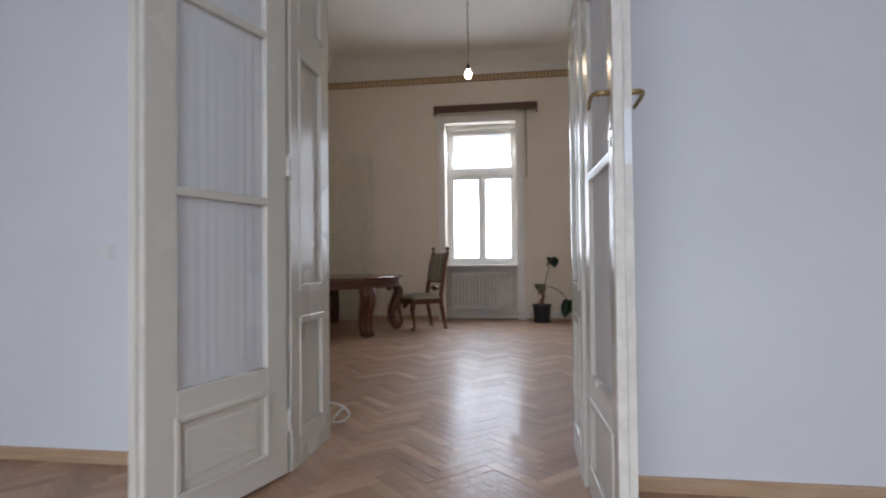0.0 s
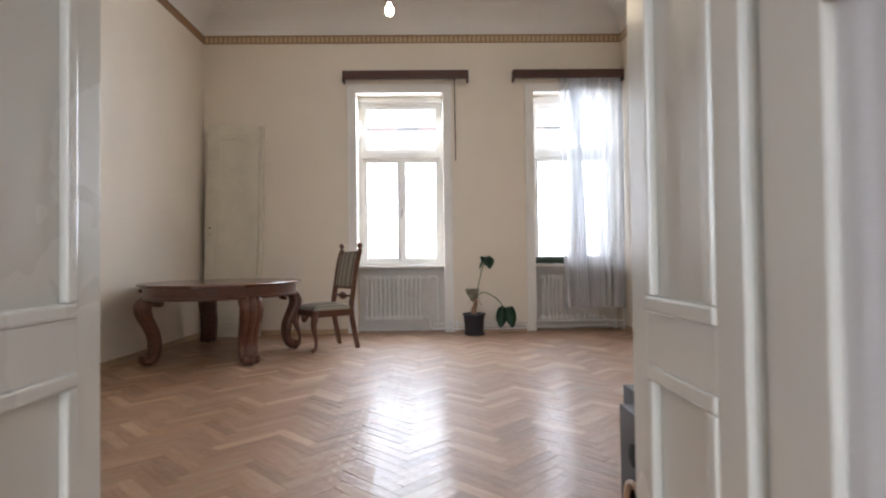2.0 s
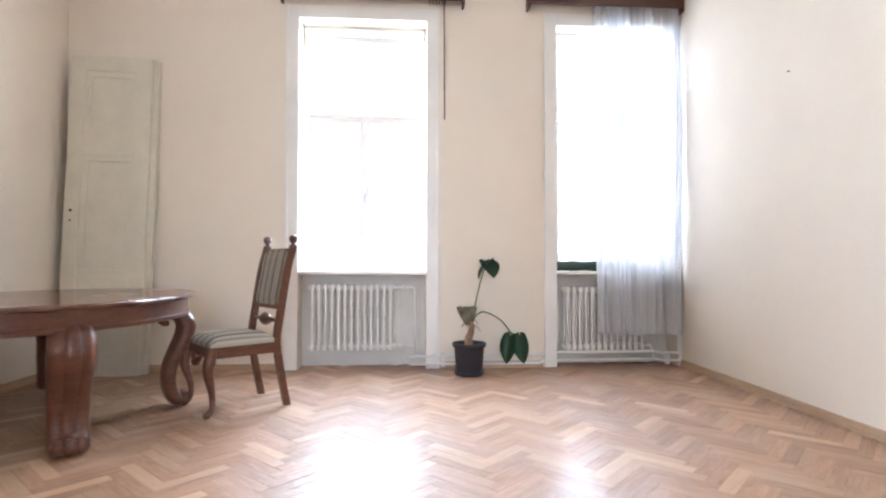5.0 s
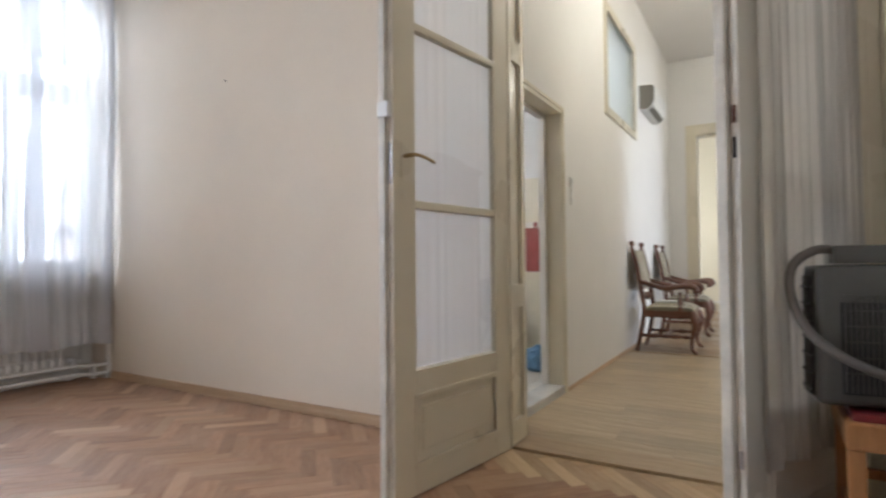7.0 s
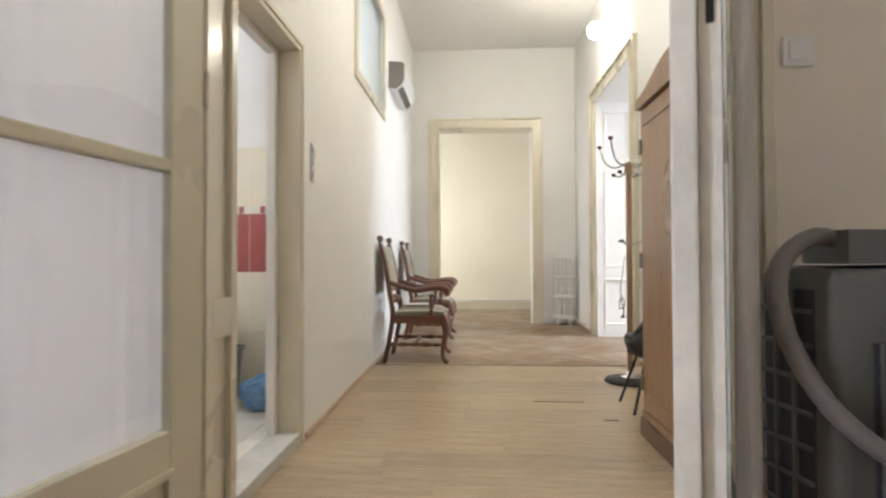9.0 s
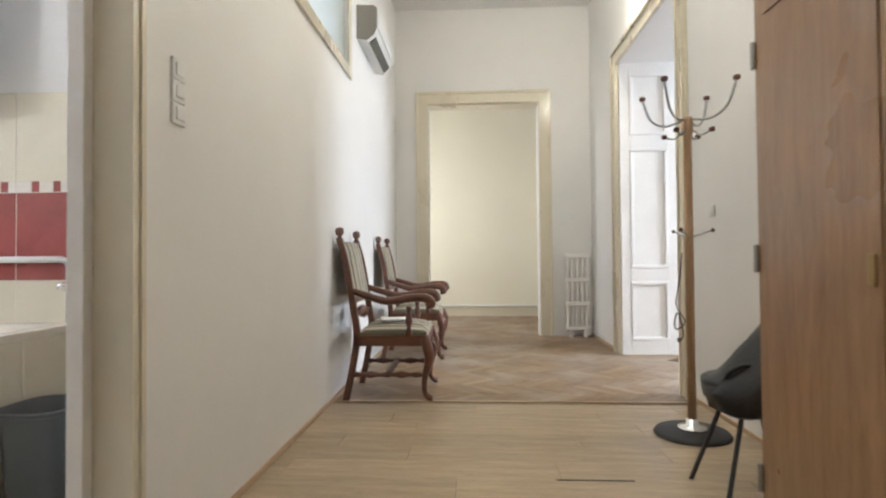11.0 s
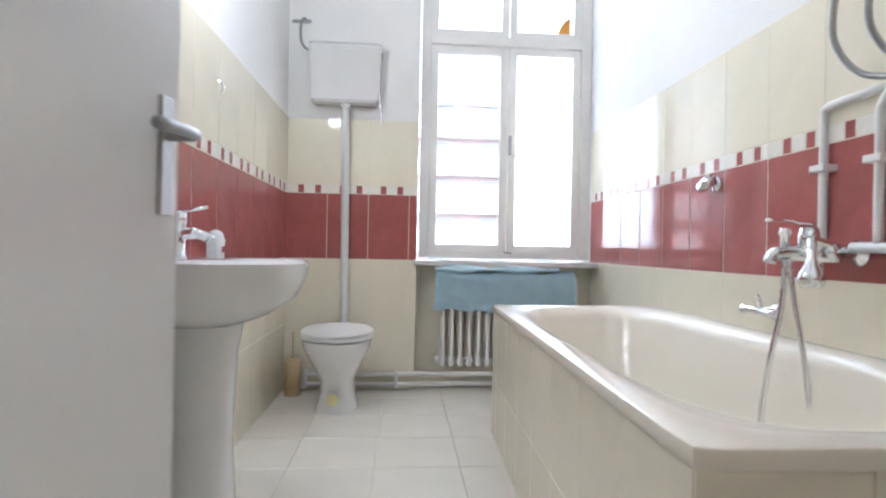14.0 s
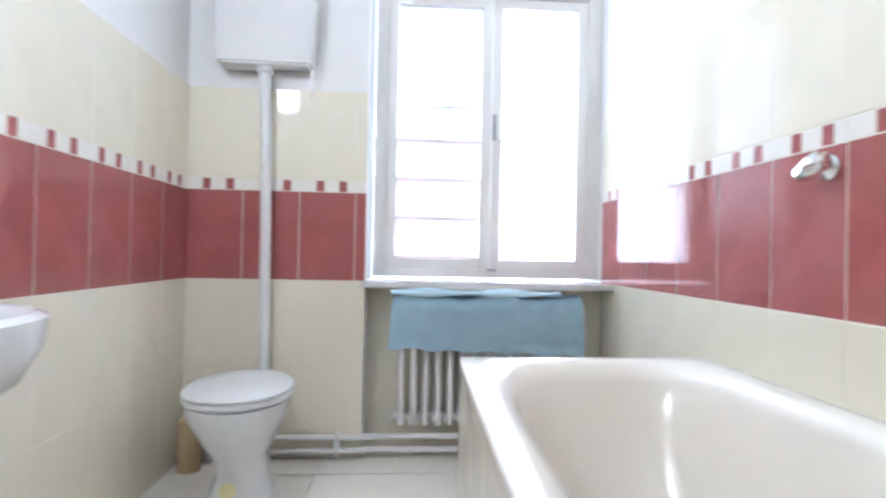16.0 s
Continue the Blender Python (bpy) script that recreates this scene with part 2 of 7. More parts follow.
M_PARQ3 = parquet("pale_new_parquet", ((0.40, 0.26, 0.14), (0.58, 0.42, 0.25), (0.64, 0.49, 0.30)), (0.45, 0.6), (0.8, 1.15), 0.7, 0.7, None, 0.1)
M_PARQ2 = parquet("worn_parquet", ((0.17, 0.108, 0.063), (0.31, 0.212, 0.127), (0.37, 0.265, 0.16)), (0.30, 0.55), (0.86, 1.12), 0.35, 0.5, (0.34, 0.28, 0.225))
M_LAM = wood("laminate_boards", (0.30, 0.22, 0.13), (0.56, 0.45, 0.305), 0.36, (1.2, 11, 1), 0.04, (0.86, 1.10), "UV", 0.0, 2.6)
M_SUB = surface("dark_floor_joint", (0.11, 0.06, 0.035), 0.8)
M_SKIRT = wood("oak_skirting", (0.40, 0.26, 0.15), (0.60, 0.43, 0.28), 0.45, (0.8, 0.8, 14))
M_THRESH = wood("threshold_board", (0.34, 0.24, 0.14), (0.52, 0.40, 0.26), 0.4, (10, 1.2, 1))
M_WALNUT = wood("dark_walnut", (0.055, 0.018, 0.010), (0.17, 0.062, 0.032), 0.30, (3, 3, 10), 0.1, coat=0.35)
M_TOP = wood("polished_tabletop", (0.085, 0.032, 0.018), (0.19, 0.085, 0.05), 0.24, (10, 1.4, 4), 0.06, coat=0.4)
M_PELMET = wood("brown_pelmet_wood", (0.055, 0.022, 0.016), (0.11, 0.05, 0.035), 0.4, (1.5, 10, 10))
M_WARD = wood("golden_brown_veneer", (0.235, 0.125, 0.055), (0.41, 0.245, 0.12), 0.28, (10, 10, 0.9), 0.06, coat=0.25)
M_BEECH = wood("beech_pole", (0.40, 0.25, 0.145), (0.56, 0.38, 0.23), 0.4, (10, 10, 1))
M_STOOL = wood("orange_pine", (0.38, 0.17, 0.06), (0.55, 0.28, 0.11), 0.4, (9, 9, 1.2))
M_FABRIC = striped("striped_upholstery", (0.40, 0.36, 0.29), (0.24, 0.22, 0.18), 9.0, (1, 0, 0), 0.9, (0.16, 0.12, 0.09))
M_FABRIC2 = striped("olive_striped_upholstery", (0.50, 0.46, 0.37), (0.23, 0.20, 0.145), 8.0, (1, 0, 0), 0.9, (0.13, 0.12, 0.08))
M_ENAMEL = surface("white_enamel", (0.82, 0.80, 0.76), 0.3, vary=0.03, scale=4, fine=30, relief=0.05)
M_PIPE = surface("white_pipe_paint", (0.80, 0.785, 0.76), 0.35, vary=0.05, scale=5, fine=40, relief=0.1)
M_POT = surface("dark_grey_plant_pot", (0.035, 0.036, 0.045), 0.45, vary=0.1)
M_SOIL = surface("dry_soil", (0.09, 0.055, 0.035), 0.95, vary=0.3, fine=120, relief=0.8)
M_LEAF = surface("dark_green_leaf", (0.028, 0.085, 0.032), 0.35, vary=0.2, scale=8, relief=0.15)
M_STEM = surface("green_stem", (0.16, 0.20, 0.08), 0.5, vary=0.15)
M_BARK = surface("peeling_plant_trunk", (0.34, 0.20, 0.12), 0.9, vary=0.3, scale=20, fine=90, relief=0.8)
M_BRASS = surface("aged_brass", (0.42, 0.30, 0.14), 0.32, metal=1.0, vary=0.12)
M_STEEL = surface("dull_steel", (0.42, 0.42, 0.42), 0.4, metal=1.0, vary=0.1)
M_RUST = surface("rusty_lock_hole", (0.10, 0.035, 0.02), 0.8, vary=0.3)
M_DARK = surface("black_hole", (0.012, 0.012, 0.012), 0.8)
M_CHROME = surface("chrome", (0.80, 0.81, 0.82), 0.07, metal=1.0, vary=0.02, relief=0.0, rvary=0.03)
M_CERAMIC = surface("white_ceramic", (0.80, 0.80, 0.79), 0.1, vary=0.015, relief=0.0, rvary=0.04, coat=0.4)
M_TUB = surface("cream_acrylic_tub", (0.82, 0.765, 0.655), 0.19, vary=0.01, relief=0.0, rvary=0.02)
M_TILE = surface("cream_wall_tile", (0.80, 0.745, 0.60), 0.06, vary=0.02, scale=5, fine=25, relief=0.006, rvary=0.02)
M_RED = surface("red_wall_tile", (0.37, 0.115, 0.105), 0.06, vary=0.08, scale=6, fine=25, relief=0.006, rvary=0.02)
M_BORDER = surface("white_border_tile", (0.84, 0.80, 0.73), 0.1, vary=0.03, scale=8, relief=0.02)
M_FTILE = surface("cream_floor_tile", (0.84, 0.795, 0.705), 0.15, vary=0.025, scale=4, fine=25, relief=0.02)
M_GROUT = surface("pale_grout", (0.79, 0.74, 0.63), 0.85, vary=0.05, fine=90)
M_MARBLE = surface("grey_white_marble_sill", (0.66, 0.65, 0.63), 0.2, vary=0.08, scale=5, fine=20, relief=0.02)
M_BLUE = surface("light_blue_terry_towel", (0.66, 0.87, 1.0), 0.95, vary=0.05, scale=12, fine=300, relief=0.4, spec=0.2)
M_BLUEBAG = surface("crumpled_blue_plastic", (0.13, 0.27, 0.46), 0.35, vary=0.2, scale=12, relief=0.3)
M_GREYP = surface("grey_plastic", (0.10, 0.10, 0.093), 0.4, vary=0.08, scale=5, relief=0.1)
M_GREYD = surface("dark_grille", (0.03, 0.03, 0.035), 0.6, vary=0.1)
M_HOSE = surface("grey_brown_hose", (0.16, 0.145, 0.135), 0.42, vary=0.12, scale=9)
M_PLASTIC = surface("white_plastic", (0.76, 0.76, 0.74), 0.35, vary=0.03, relief=0.03)
M_BIN = surface("grey_bin_plastic", (0.15, 0.16, 0.165), 0.4, vary=0.06)
M_BLACK = surface("black_leather", (0.014, 0.014, 0.015), 0.45, vary=0.2, scale=9, relief=0.4)
M_CABINET = surface("black_brown_cabinet", (0.022, 0.016, 0.014), 0.4, vary=0.15)
M_CARD = surface("cardboard_tube", (0.62, 0.47, 0.27), 0.8, vary=0.1)
M_YELLOW = surface("pale_yellow_sticker", (0.80, 0.75, 0.40), 0.6, vary=0.1)
M_REDSEAT = surface("dark_red_vinyl_seat", (0.20, 0.022, 0.025), 0.4, vary=0.1)
# white plastic with the shade of the unit's end put into its colour
M_SHADE = surface("shaded_white_plastic", (0.22, 0.205, 0.18), 0.45, vary=0.06)
M_GLASS = glass("window_glass")
M_FROST = glass("frosted_glass", (0.93, 0.97, 0.9), 0.35)
M_NET = sheer("white_net_curtain", (0.88, 0.88, 0.89), 0.18, 0.38, True)
# denser net, with the folds' shade put into its darker colour
M_FOLD = sheer("shaded_net_fold", (0.74, 0.74, 0.76), 0.08)
M_PANEC = sheer("pleated_door_curtain", (0.89, 0.87, 0.85), 0.03, 0.4)
M_SHEER = sheer("white_door_curtain", (0.92, 0.88, 0.82), 0.24, 0.6, True)
M_BLIND = sheer("white_inner_blind", (0.95, 0.95, 0.95), 0.30, 0.85)
M_FAR = surface("pale_yellow_wall_paint", (0.82, 0.77, 0.62), 0.85, vary=0.02, scale=1.1, fine=90, relief=0.1, rvary=0.05)
M_BULB = glowing("lit_bulb", (1.0, 0.78, 0.48), 270)
M_GLOBE = glowing("lit_glass_globe", (1.0, 0.90, 0.70), 95)
M_BATHLAMP = glowing("lit_bathroom_glass", (1.0, 0.95, 0.88), 70)
M_CISTERN = surface("glossy_white_plastic", (0.78, 0.775, 0.765), 0.07, vary=0.015, relief=0.0, rvary=0.02)
M_BRICKR = surface("salmon_facade", (0.80, 0.66, 0.645), 0.8, vary=0.06, scale=0.5)
M_FACW = surface("white_facade_band", (0.84, 0.82, 0.80), 0.8, vary=0.05, scale=0.5)
M_FACG = surface("grey_facade_glass", (0.50, 0.52, 0.54), 0.3, vary=0.1)
M_GROUND = surface("asphalt_ground", (0.06, 0.06, 0.06), 0.9, vary=0.2)
M_ORANGE = surface("orange_leaf_sticker", (0.75, 0.36, 0.06), 0.6, vary=0.1)


# ---- mesh helpers ----
def part(name, bm, material, parent=None, label="", smooth=False):
    """Links a bmesh as one mesh object under a thing or a part."""
    bmesh.ops.recalc_face_normals(bm, faces=bm.faces[:])
    me = bpy.data.meshes.new(name)
    bm.to_mesh(me)
    bm.free()
    me.materials.append(material)
    if smooth:
        for p in me.polygons:
            p.use_smooth = True
    ob = new(name, me)
    ob.parent = parent
    if label:
        ob["label"] = label
    return ob


def thing(name, m, label, category, group="", kind=""):
    ob = new(name)
    ob.empty_display_size = 0.1
    ob.matrix_world = m
    return tagged(ob, label, category, group, kind)


def smoothed(ob, angle=40):
    for p in ob.data.polygons:
        p.use_smooth = True
    ob.data.set_sharp_from_angle(angle=radians(angle))
    return ob


def add_box(bm, x0, x1, y0, y1, z0, z1, bevel=0.0, m=None):
    vs = [bm.verts.new((x, y, z)) for x in (x0, x1) for y in (y0, y1) for z in (z0, z1)]
    fs = [bm.faces.new([vs[i] for i in q]) for q in ((0, 1, 3, 2), (4, 6, 7, 5), (0, 4, 5, 1), (2, 3, 7, 6), (0, 2, 6, 4), (1, 5, 7, 3))]
    if bevel:
        es = {e for f in fs for e in f.edges}
        r = bmesh.ops.bevel(bm, geom=list(es), offset=bevel, segments=2, affect="EDGES", profile=0.6)
        vs = list({v for f in r["faces"] for v in f.verts} | {v for v in vs if v.is_valid})
    if m is not None:
        bmesh.ops.transform(bm, matrix=m, verts=vs)
    return bm


def box(x0, x1, y0, y1, z0, z1, bevel=0.0, m=None):
    return add_box(bmesh.new(), x0, x1, y0, y1, z0, z1, bevel, m)


def lathe(profile, n=24, bm=None, m=None):
    """Turned about z: rows of radius, height."""
    bm = bm or bmesh.new()
    rings = []
    for r, z in profile:
        if r < 1e-5:
            rings.append([bm.verts.new((0, 0, z))])
        else:
            rings.append([bm.verts.new((r * math.cos(2 * math.pi * k / n), r * math.sin(2 * math.pi * k / n), z)) for k in range(n)])
    for a, b in zip(rings, rings[1:]):
        for k in range(n):
            j = (k + 1) % n
            q = [a[k % len(a)], a[j % len(a)], b[j % len(b)], b[k % len(b)]]
            q = list(dict.fromkeys(q))
            if len(q) > 2:
                bm.faces.new(q)
    for ring, flip in ((rings[0], True), (rings[-1], False)):
        if len(ring) > 2:
            bm.faces.new(ring[::-1] if flip else ring)
    if m is not None:
        bmesh.ops.transform(bm, matrix=m, verts=[v for r in rings for v in r])
    return bm


def tube(points, radius, n=10, bm=None, closed=False):
    """A round rod swept along points; radius may be a list."""
    bm = bm or bmesh.new()
    pts = [Vector(p) for p in points]
    rad = radius if isinstance(radius, (list, tuple)) else [radius] * len(pts)
    rings, side = [], None
    for i, p in enumerate(pts):
        d = (pts[min(i + 1, len(pts) - 1)] - pts[max(i - 1, 0)]).normalized()
        if side is None:
            side = d.orthogonal().normalized()
        side = (side - d * side.dot(d)).normalized()
        up = d.cross(side)
        rings.append([bm.verts.new(p + (side * math.cos(2 * math.pi * k / n) + up * math.sin(2 * math.pi * k / n)) * rad[i]) for k in range(n)])
    for a, b in zip(rings, rings[1:]):
        for k in range(n):
            bm.faces.new((a[k], a[(k + 1) % n], b[(k + 1) % n], b[k]))
    bm.faces.new(rings[0][::-1])
    bm.faces.new(rings[-1])
    return bm


def curve(points, steps=8):
    """Catmull-Rom through points."""
    p = [Vector(q) for q in points]
    p = [2 * p[0] - p[1], *p, 2 * p[-1] - p[-2]]
    out = []
    for a, b, c, d in zip(p, p[1:], p[2:], p[3:]):
        for k in range(steps):
            t = k / steps
            out.append(0.5 * (2 * b + (c - a) * t + (2 * a - 5 * b + 4 * c - d) * t * t + (3 * b - a - 3 * c + d) * t ** 3))
    return [*out, p[-2]]


def slab(outline, z0, z1, bm=None, m=None):
    """An outline in x, y drawn up from z0 to z1."""
    bm = bm or bmesh.new()
    a = [bm.verts.new((x, y, z0)) for x, y in outline]
    b = [bm.verts.new((x, y, z1)) for x, y in outline]
    bm.faces.new(a[::-1])
    bm.faces.new(b)
    for k in range(len(a)):
        j = (k + 1) % len(a)
        bm.faces.new((a[k], a[j], b[j], b[k]))
    if m is not None:
        bmesh.ops.transform(bm, matrix=m, verts=a + b)
    return bm


def loft(rings, bm=None, cap=True):
    """Skins closed rings of equal count."""
    bm = bm or bmesh.new()
    vs = [[bm.verts.new(p) for p in r] for r in rings]
    n = len(vs[0])
    for a, b in zip(vs, vs[1:]):
        for k in range(n):
            bm.faces.new((a[k], a[(k + 1) % n], b[(k + 1) % n], b[k]))
    if cap:
        bm.faces.new(vs[0][::-1])
        bm.faces.new(vs[-1])
    return bm


def oval(cx, cy, a, b, z, n=32, power=2.0):
    out = []
    for k in range(n):
        t = 2 * math.pi * k / n
        c, s = math.cos(t), math.sin(t)
        out.append((cx + a * math.copysign(abs(c) ** (2 / power), c), cy + b * math.copysign(abs(s) ** (2 / power), s), z))
    return out


def wall(name, axis, p0, p1, a0, a1, z0, z1, holes=(), material=None, label="", other=None):
    """An upright wall of thickness p0..p1 that runs along a0..a1, with openings (a0, a1, z0, z1) cut through. other: a second paint for its p1 face."""
    us = sorted({a0, a1, *(v for h in holes for v in h[:2] if a0 < v < a1)})
    zs = sorted({z0, z1, *(v for h in holes for v in h[2:4] if z0 < v < z1)})
    solid = {}
    for i in range(len(us) - 1):
        for j in range(len(zs) - 1):
            u, z = (us[i] + us[i + 1]) / 2, (zs[j] + zs[j + 1]) / 2
            solid[i, j] = not any(h[0] < u < h[1] and h[2] < z < h[3] for h in holes)
    bm, seen = bmesh.new(), {}

    def v(u, p, z):
        k = (u, p, z)
        if k not in seen:
            seen[k] = bm.verts.new((u, p, z) if axis == "x" else (p, u, z))
        return seen[k]

    for (i, j), s in solid.items():
        if not s:
            continue
        ua, ub, za, zb = us[i], us[i + 1], zs[j], zs[j + 1]
        bm.faces.new((v(ua, p0, za), v(ub, p0, za), v(ub, p0, zb), v(ua, p0, zb)))
        bm.faces.new((v(ua, p1, za), v(ua, p1, zb), v(ub, p1, zb), v(ub, p1, za))).material_index = 1 if other else 0
        if not solid.get((i - 1, j)):
            bm.faces.new((v(ua, p0, za), v(ua, p0, zb), v(ua, p1, zb), v(ua, p1, za)))
        if not solid.get((i + 1, j)):
            bm.faces.new((v(ub, p0, za), v(ub, p1, za), v(ub, p1, zb), v(ub, p0, zb)))
        if not solid.get((i, j - 1)):
            bm.faces.new((v(ua, p0, za), v(ua, p1, za), v(ub, p1, za), v(ub, p0, za)))
        if not solid.get((i, j + 1)):
            bm.faces.new((v(ua, p0, zb), v(ub, p0, zb), v(ub, p1, zb), v(ua, p1, zb)))
    ob = part(name, bm, material)
    if other:
        ob.data.materials.append(other)
    return tagged(ob, label, "wall", kind="structure")


def block(name, material, label, category, *dims, kind="structure", bevel=0.0):
    return tagged(part(name, box(*dims, bevel), material), label, category, kind=kind)


# ---- the plan, in metres ----
XW, XE, YS, YN, HA = -1.86, 3.65, 1.09, 6.90, 4.24  # room with the table
HN, HS, HX, HH = 3.385, 1.04, 10.05, 3.97  # hall
BW, BE, BS, BF = 3.86, 5.82, 3.53, 0.045  # bathroom
D1 = (0.295, 1.655)  # double door from the start room
D2 = (1.84, 3.28)  # double door to the hall
DH = 2.78
W1, W2 = (0.13, 1.27), (2.47, 3.61)

# ---- large structure ----
wall("wall_north", "x", YN, 7.35, -2.3, 3.86, -0.2, 4.4, [(*W1, -0.3, 3.15), (*W2, -0.3, 3.15)], M_CREAM, "cream painted plaster wall with two tall windows")
wall("wall_west", "y", -2.3, XW, YS, YN, -0.2, 4.4, (), M_CREAM, "plain cream painted plaster wall")
wall("wall_south", "x", 0.6, YS, -3.2, 5.2, -0.2, 4.4, [(*D1, -0.3, DH)], M_COOL, "thick wall, pale on one side and cream on the other", M_CREAM)
wall("wall_east", "y", XE, BW, YS, 7.35, -0.2, 4.4, [(*D2, -0.3, DH)], M_CREAM, "cream painted wall with a double door to the hall", M_WHITE)
wall("wall_hall_north", "x", HN, BS, BW, 10.25, -0.2, 4.4, [(4.10, 4.91, -0.3, 2.02), (6.22, 7.50, 2.35, 3.32)], M_WHITE, "white painted hall wall with bathroom door and high window")
wall("wall_hall_south", "x", 0.5, HS, BW, 12.5, -0.2, 4.4, [(7.22, 8.78, -0.3, 2.8)], M_WHITE, "white painted hall wall with a tall doorway")
wall("wall_hall_end", "y", HX, 10.25, HS, HN, -0.2, 4.4, [(1.66, 2.99, -0.3, 2.81)], M_WHITE, "white painted wall with a tall open doorway")
wall("wall_bathroom_east", "y", BE, 6.0, BS, 7.35, -0.2, 4.4, (), M_WHITE, "white painted bathroom wall above tiles")
wall("wall_bathroom_north", "x", 6.89, 7.35, BW, BE, -0.2, 4.4, [(4.66, BE, -0.3, 3.40)], M_WHITE, "white painted bathroom wall with a tall window")
wall("wall_start_west", "y", -3.4, -3.2, -4.5, 0.6, -0.2, 4.4, (), M_COOL, "plain pale wall of the first room")
wall("wall_start_east", "y", 5.0, 5.2, -4.5, 0.6, -0.2, 4.4, (), M_COOL, "plain pale wall of the first room")
wall("wall_start_south", "x", -4.7, -4.5, -3.4, 5.2, -0.2, 4.4, [(-0.6, 2.6, 0.8, 3.0)], M_COOL, "plain pale wall with a window opening")
wall("wall_end_room", "y", 12.3, 12.5, -0.5, 4.5, -0.2, 4.4, (), M_FAR, "pale yellow wall of the far room")
# opening added out of view to let in the end room's fill
wall("wall_end_room_north", "x", 4.5, 4.7, 10.05, 12.5, -0.2, 4.4, [(10.5, 11.9, 0.8, 3.0)], M_WHITE, "plain wall with an unseen window opening")
wall("wall_end_room_side", "y", 10.05, 10.25, BS, 4.5, -0.2, 4.4, (), M_WHITE, "plain white wall")
wall("wall_south_room", "x", -2.7, -2.5, 5.2, 12.5, -0.2, 4.4, [(6.9, 8.3, 0.8, 3.0)], M_WHITE, "plain wall with an unseen window opening")
wall("wall_south_room_west", "y", 5.2, 5.4, -2.5, 0.5, -0.2, 4.4, (), M_WHITE, "plain white wall")
wall("wall_south_room_east", "y", 10.3, 10.5, -2.5, 0.5, -0.2, 4.4, (), M_WHITE, "plain white wall")

block("ceiling", M_CEIL, "white plaster ceiling with a soft cove", "ceiling", -2.3, 3.86, YS, 7.35, HA, 4.4)
block("ceiling_start", M_CEIL, "white plaster ceiling", "ceiling", -3.4, 5.2, -4.7, YS, HA, 4.4)
block("ceiling_hall", M_CEIL, "white plaster hall ceiling", "ceiling", 3.86, 12.5, 0.5, HN, HH, 4.4)
block("ceiling_bathroom", M_CEIL, "white bathroom ceiling", "ceiling", BW, 6.0, BS, 7.35, HH, 4.4)
block("ceiling_far_room", M_CEIL, "white ceiling of the far room", "ceiling", 10.25, 12.5, HN, 4.7, HH, 4.4)
block("ceiling_south_room", M_CEIL, "white ceiling of the side room", "ceiling", 5.2, 12.5, -2.7, 0.5, HH, 4.4)


def cove():
    """The hollow curve between wall and ceiling, round the room."""
    bm, r = bmesh.new(), 0.31
    rings = []
    for k in range(9):
        t = math.pi / 2 * k / 8
        z = HA - r + r * math.sin(t)
        d = 0.30 * (1 - math.cos(t)) + 0.002
        rings.append([bm.verts.new(p) for p in ((XW + d, YS + d, z), (XE - d, YS + d, z), (XE - d, YN - d, z), (XW + d, YN - d, z))])
    for a, b in zip(rings, rings[1:]):
        for k in range(4):
            bm.faces.new((a[k], a[(k + 1) % 4], b[(k + 1) % 4], b[k]))
    ob = part("ceiling_cove", bm, M_CEIL)
    for p in ob.data.polygons:
        p.use_smooth = False
    tagged(ob, "white hollow plaster cove round the ceiling", "cove", kind="structure")


cove()


def border():
    """The painted border under the cove: a broad patterned band between two lines."""
    for name, mat, z0, z1, d, lab in (("trim_border", M_BAND, 3.83, 3.905, 0.004, "painted brown patterned border band"), ("trim_border_line", M_BANDLINE, 3.905, 3.925, 0.008, "brown painted border line"),
                                      ("trim_border_line", M_BANDLINE, 3.815, 3.83, 0.008, "brown painted border line")):
        bm = bmesh.new()
        add_box(bm, XW, XE, YN - d, YN, z0, z1)
        add_box(bm, XW, XW + d, YS + d, YN - d, z0, z1)
        add_box(bm, XE - d, XE, YS + d, YN - d, z0, z1)
        add_box(bm, XW, XE, YS, YS + d, z0, z1)
        tagged(part(name, bm, mat), lab, "border", kind="structure")


border()

floor_a = block("floor", M_SUB, "brown oak herringbone parquet floor", "floor", -2.3, 3.86, 0.6, 7.35, -0.2, -0.012)
floor_s = block("floor_start", M_SUB, "brown oak parquet floor of the first room", "floor", -3.4, 5.2, -4.7, 0.6, -0.2, -0.012)
floor_h = block("floor_hall", M_SUB, "pale laminate boards and worn parquet in the hall", "floor", 3.86, 12.5, 0.5, HN, -0.2, -0.012)
floor_b = block("floor_bathroom", M_GROUT, "cream tiled bathroom floor", "floor", BW, BE, BS, 7.1, -0.2, BF - 0.006)
block("floor_far_room", M_PARQ2, "worn parquet floor of the far room", "floor", 10.25, 12.5, HN, 4.7, -0.2, 0.0)
block("floor_side_room", M_PARQ2, "worn parquet floor of the side room", "floor", 5.2, 12.5, -2.7, 0.5, -0.2, 0.0)
block("threshold", M_THRESH, "worn oak threshold board in the double doorway", "threshold", 3.66, 3.862, D2[0] + 0.03, D2[1] - 0.03, -0.012, 0.014, bevel=0.004)
block("threshold_bathroom", M_MARBLE, "raised grey-white marble threshold", "threshold", 4.11, 4.90, HN - 0.005, BS + 0.005, -0.01, 0.06, bevel=0.006)
block("trim_floor_strip", M_THRESH, "thin pale strip where two floors meet", "strip", 6.98, 7.01, HS + 0.01, HN - 0.014, -0.012, 0.0075)


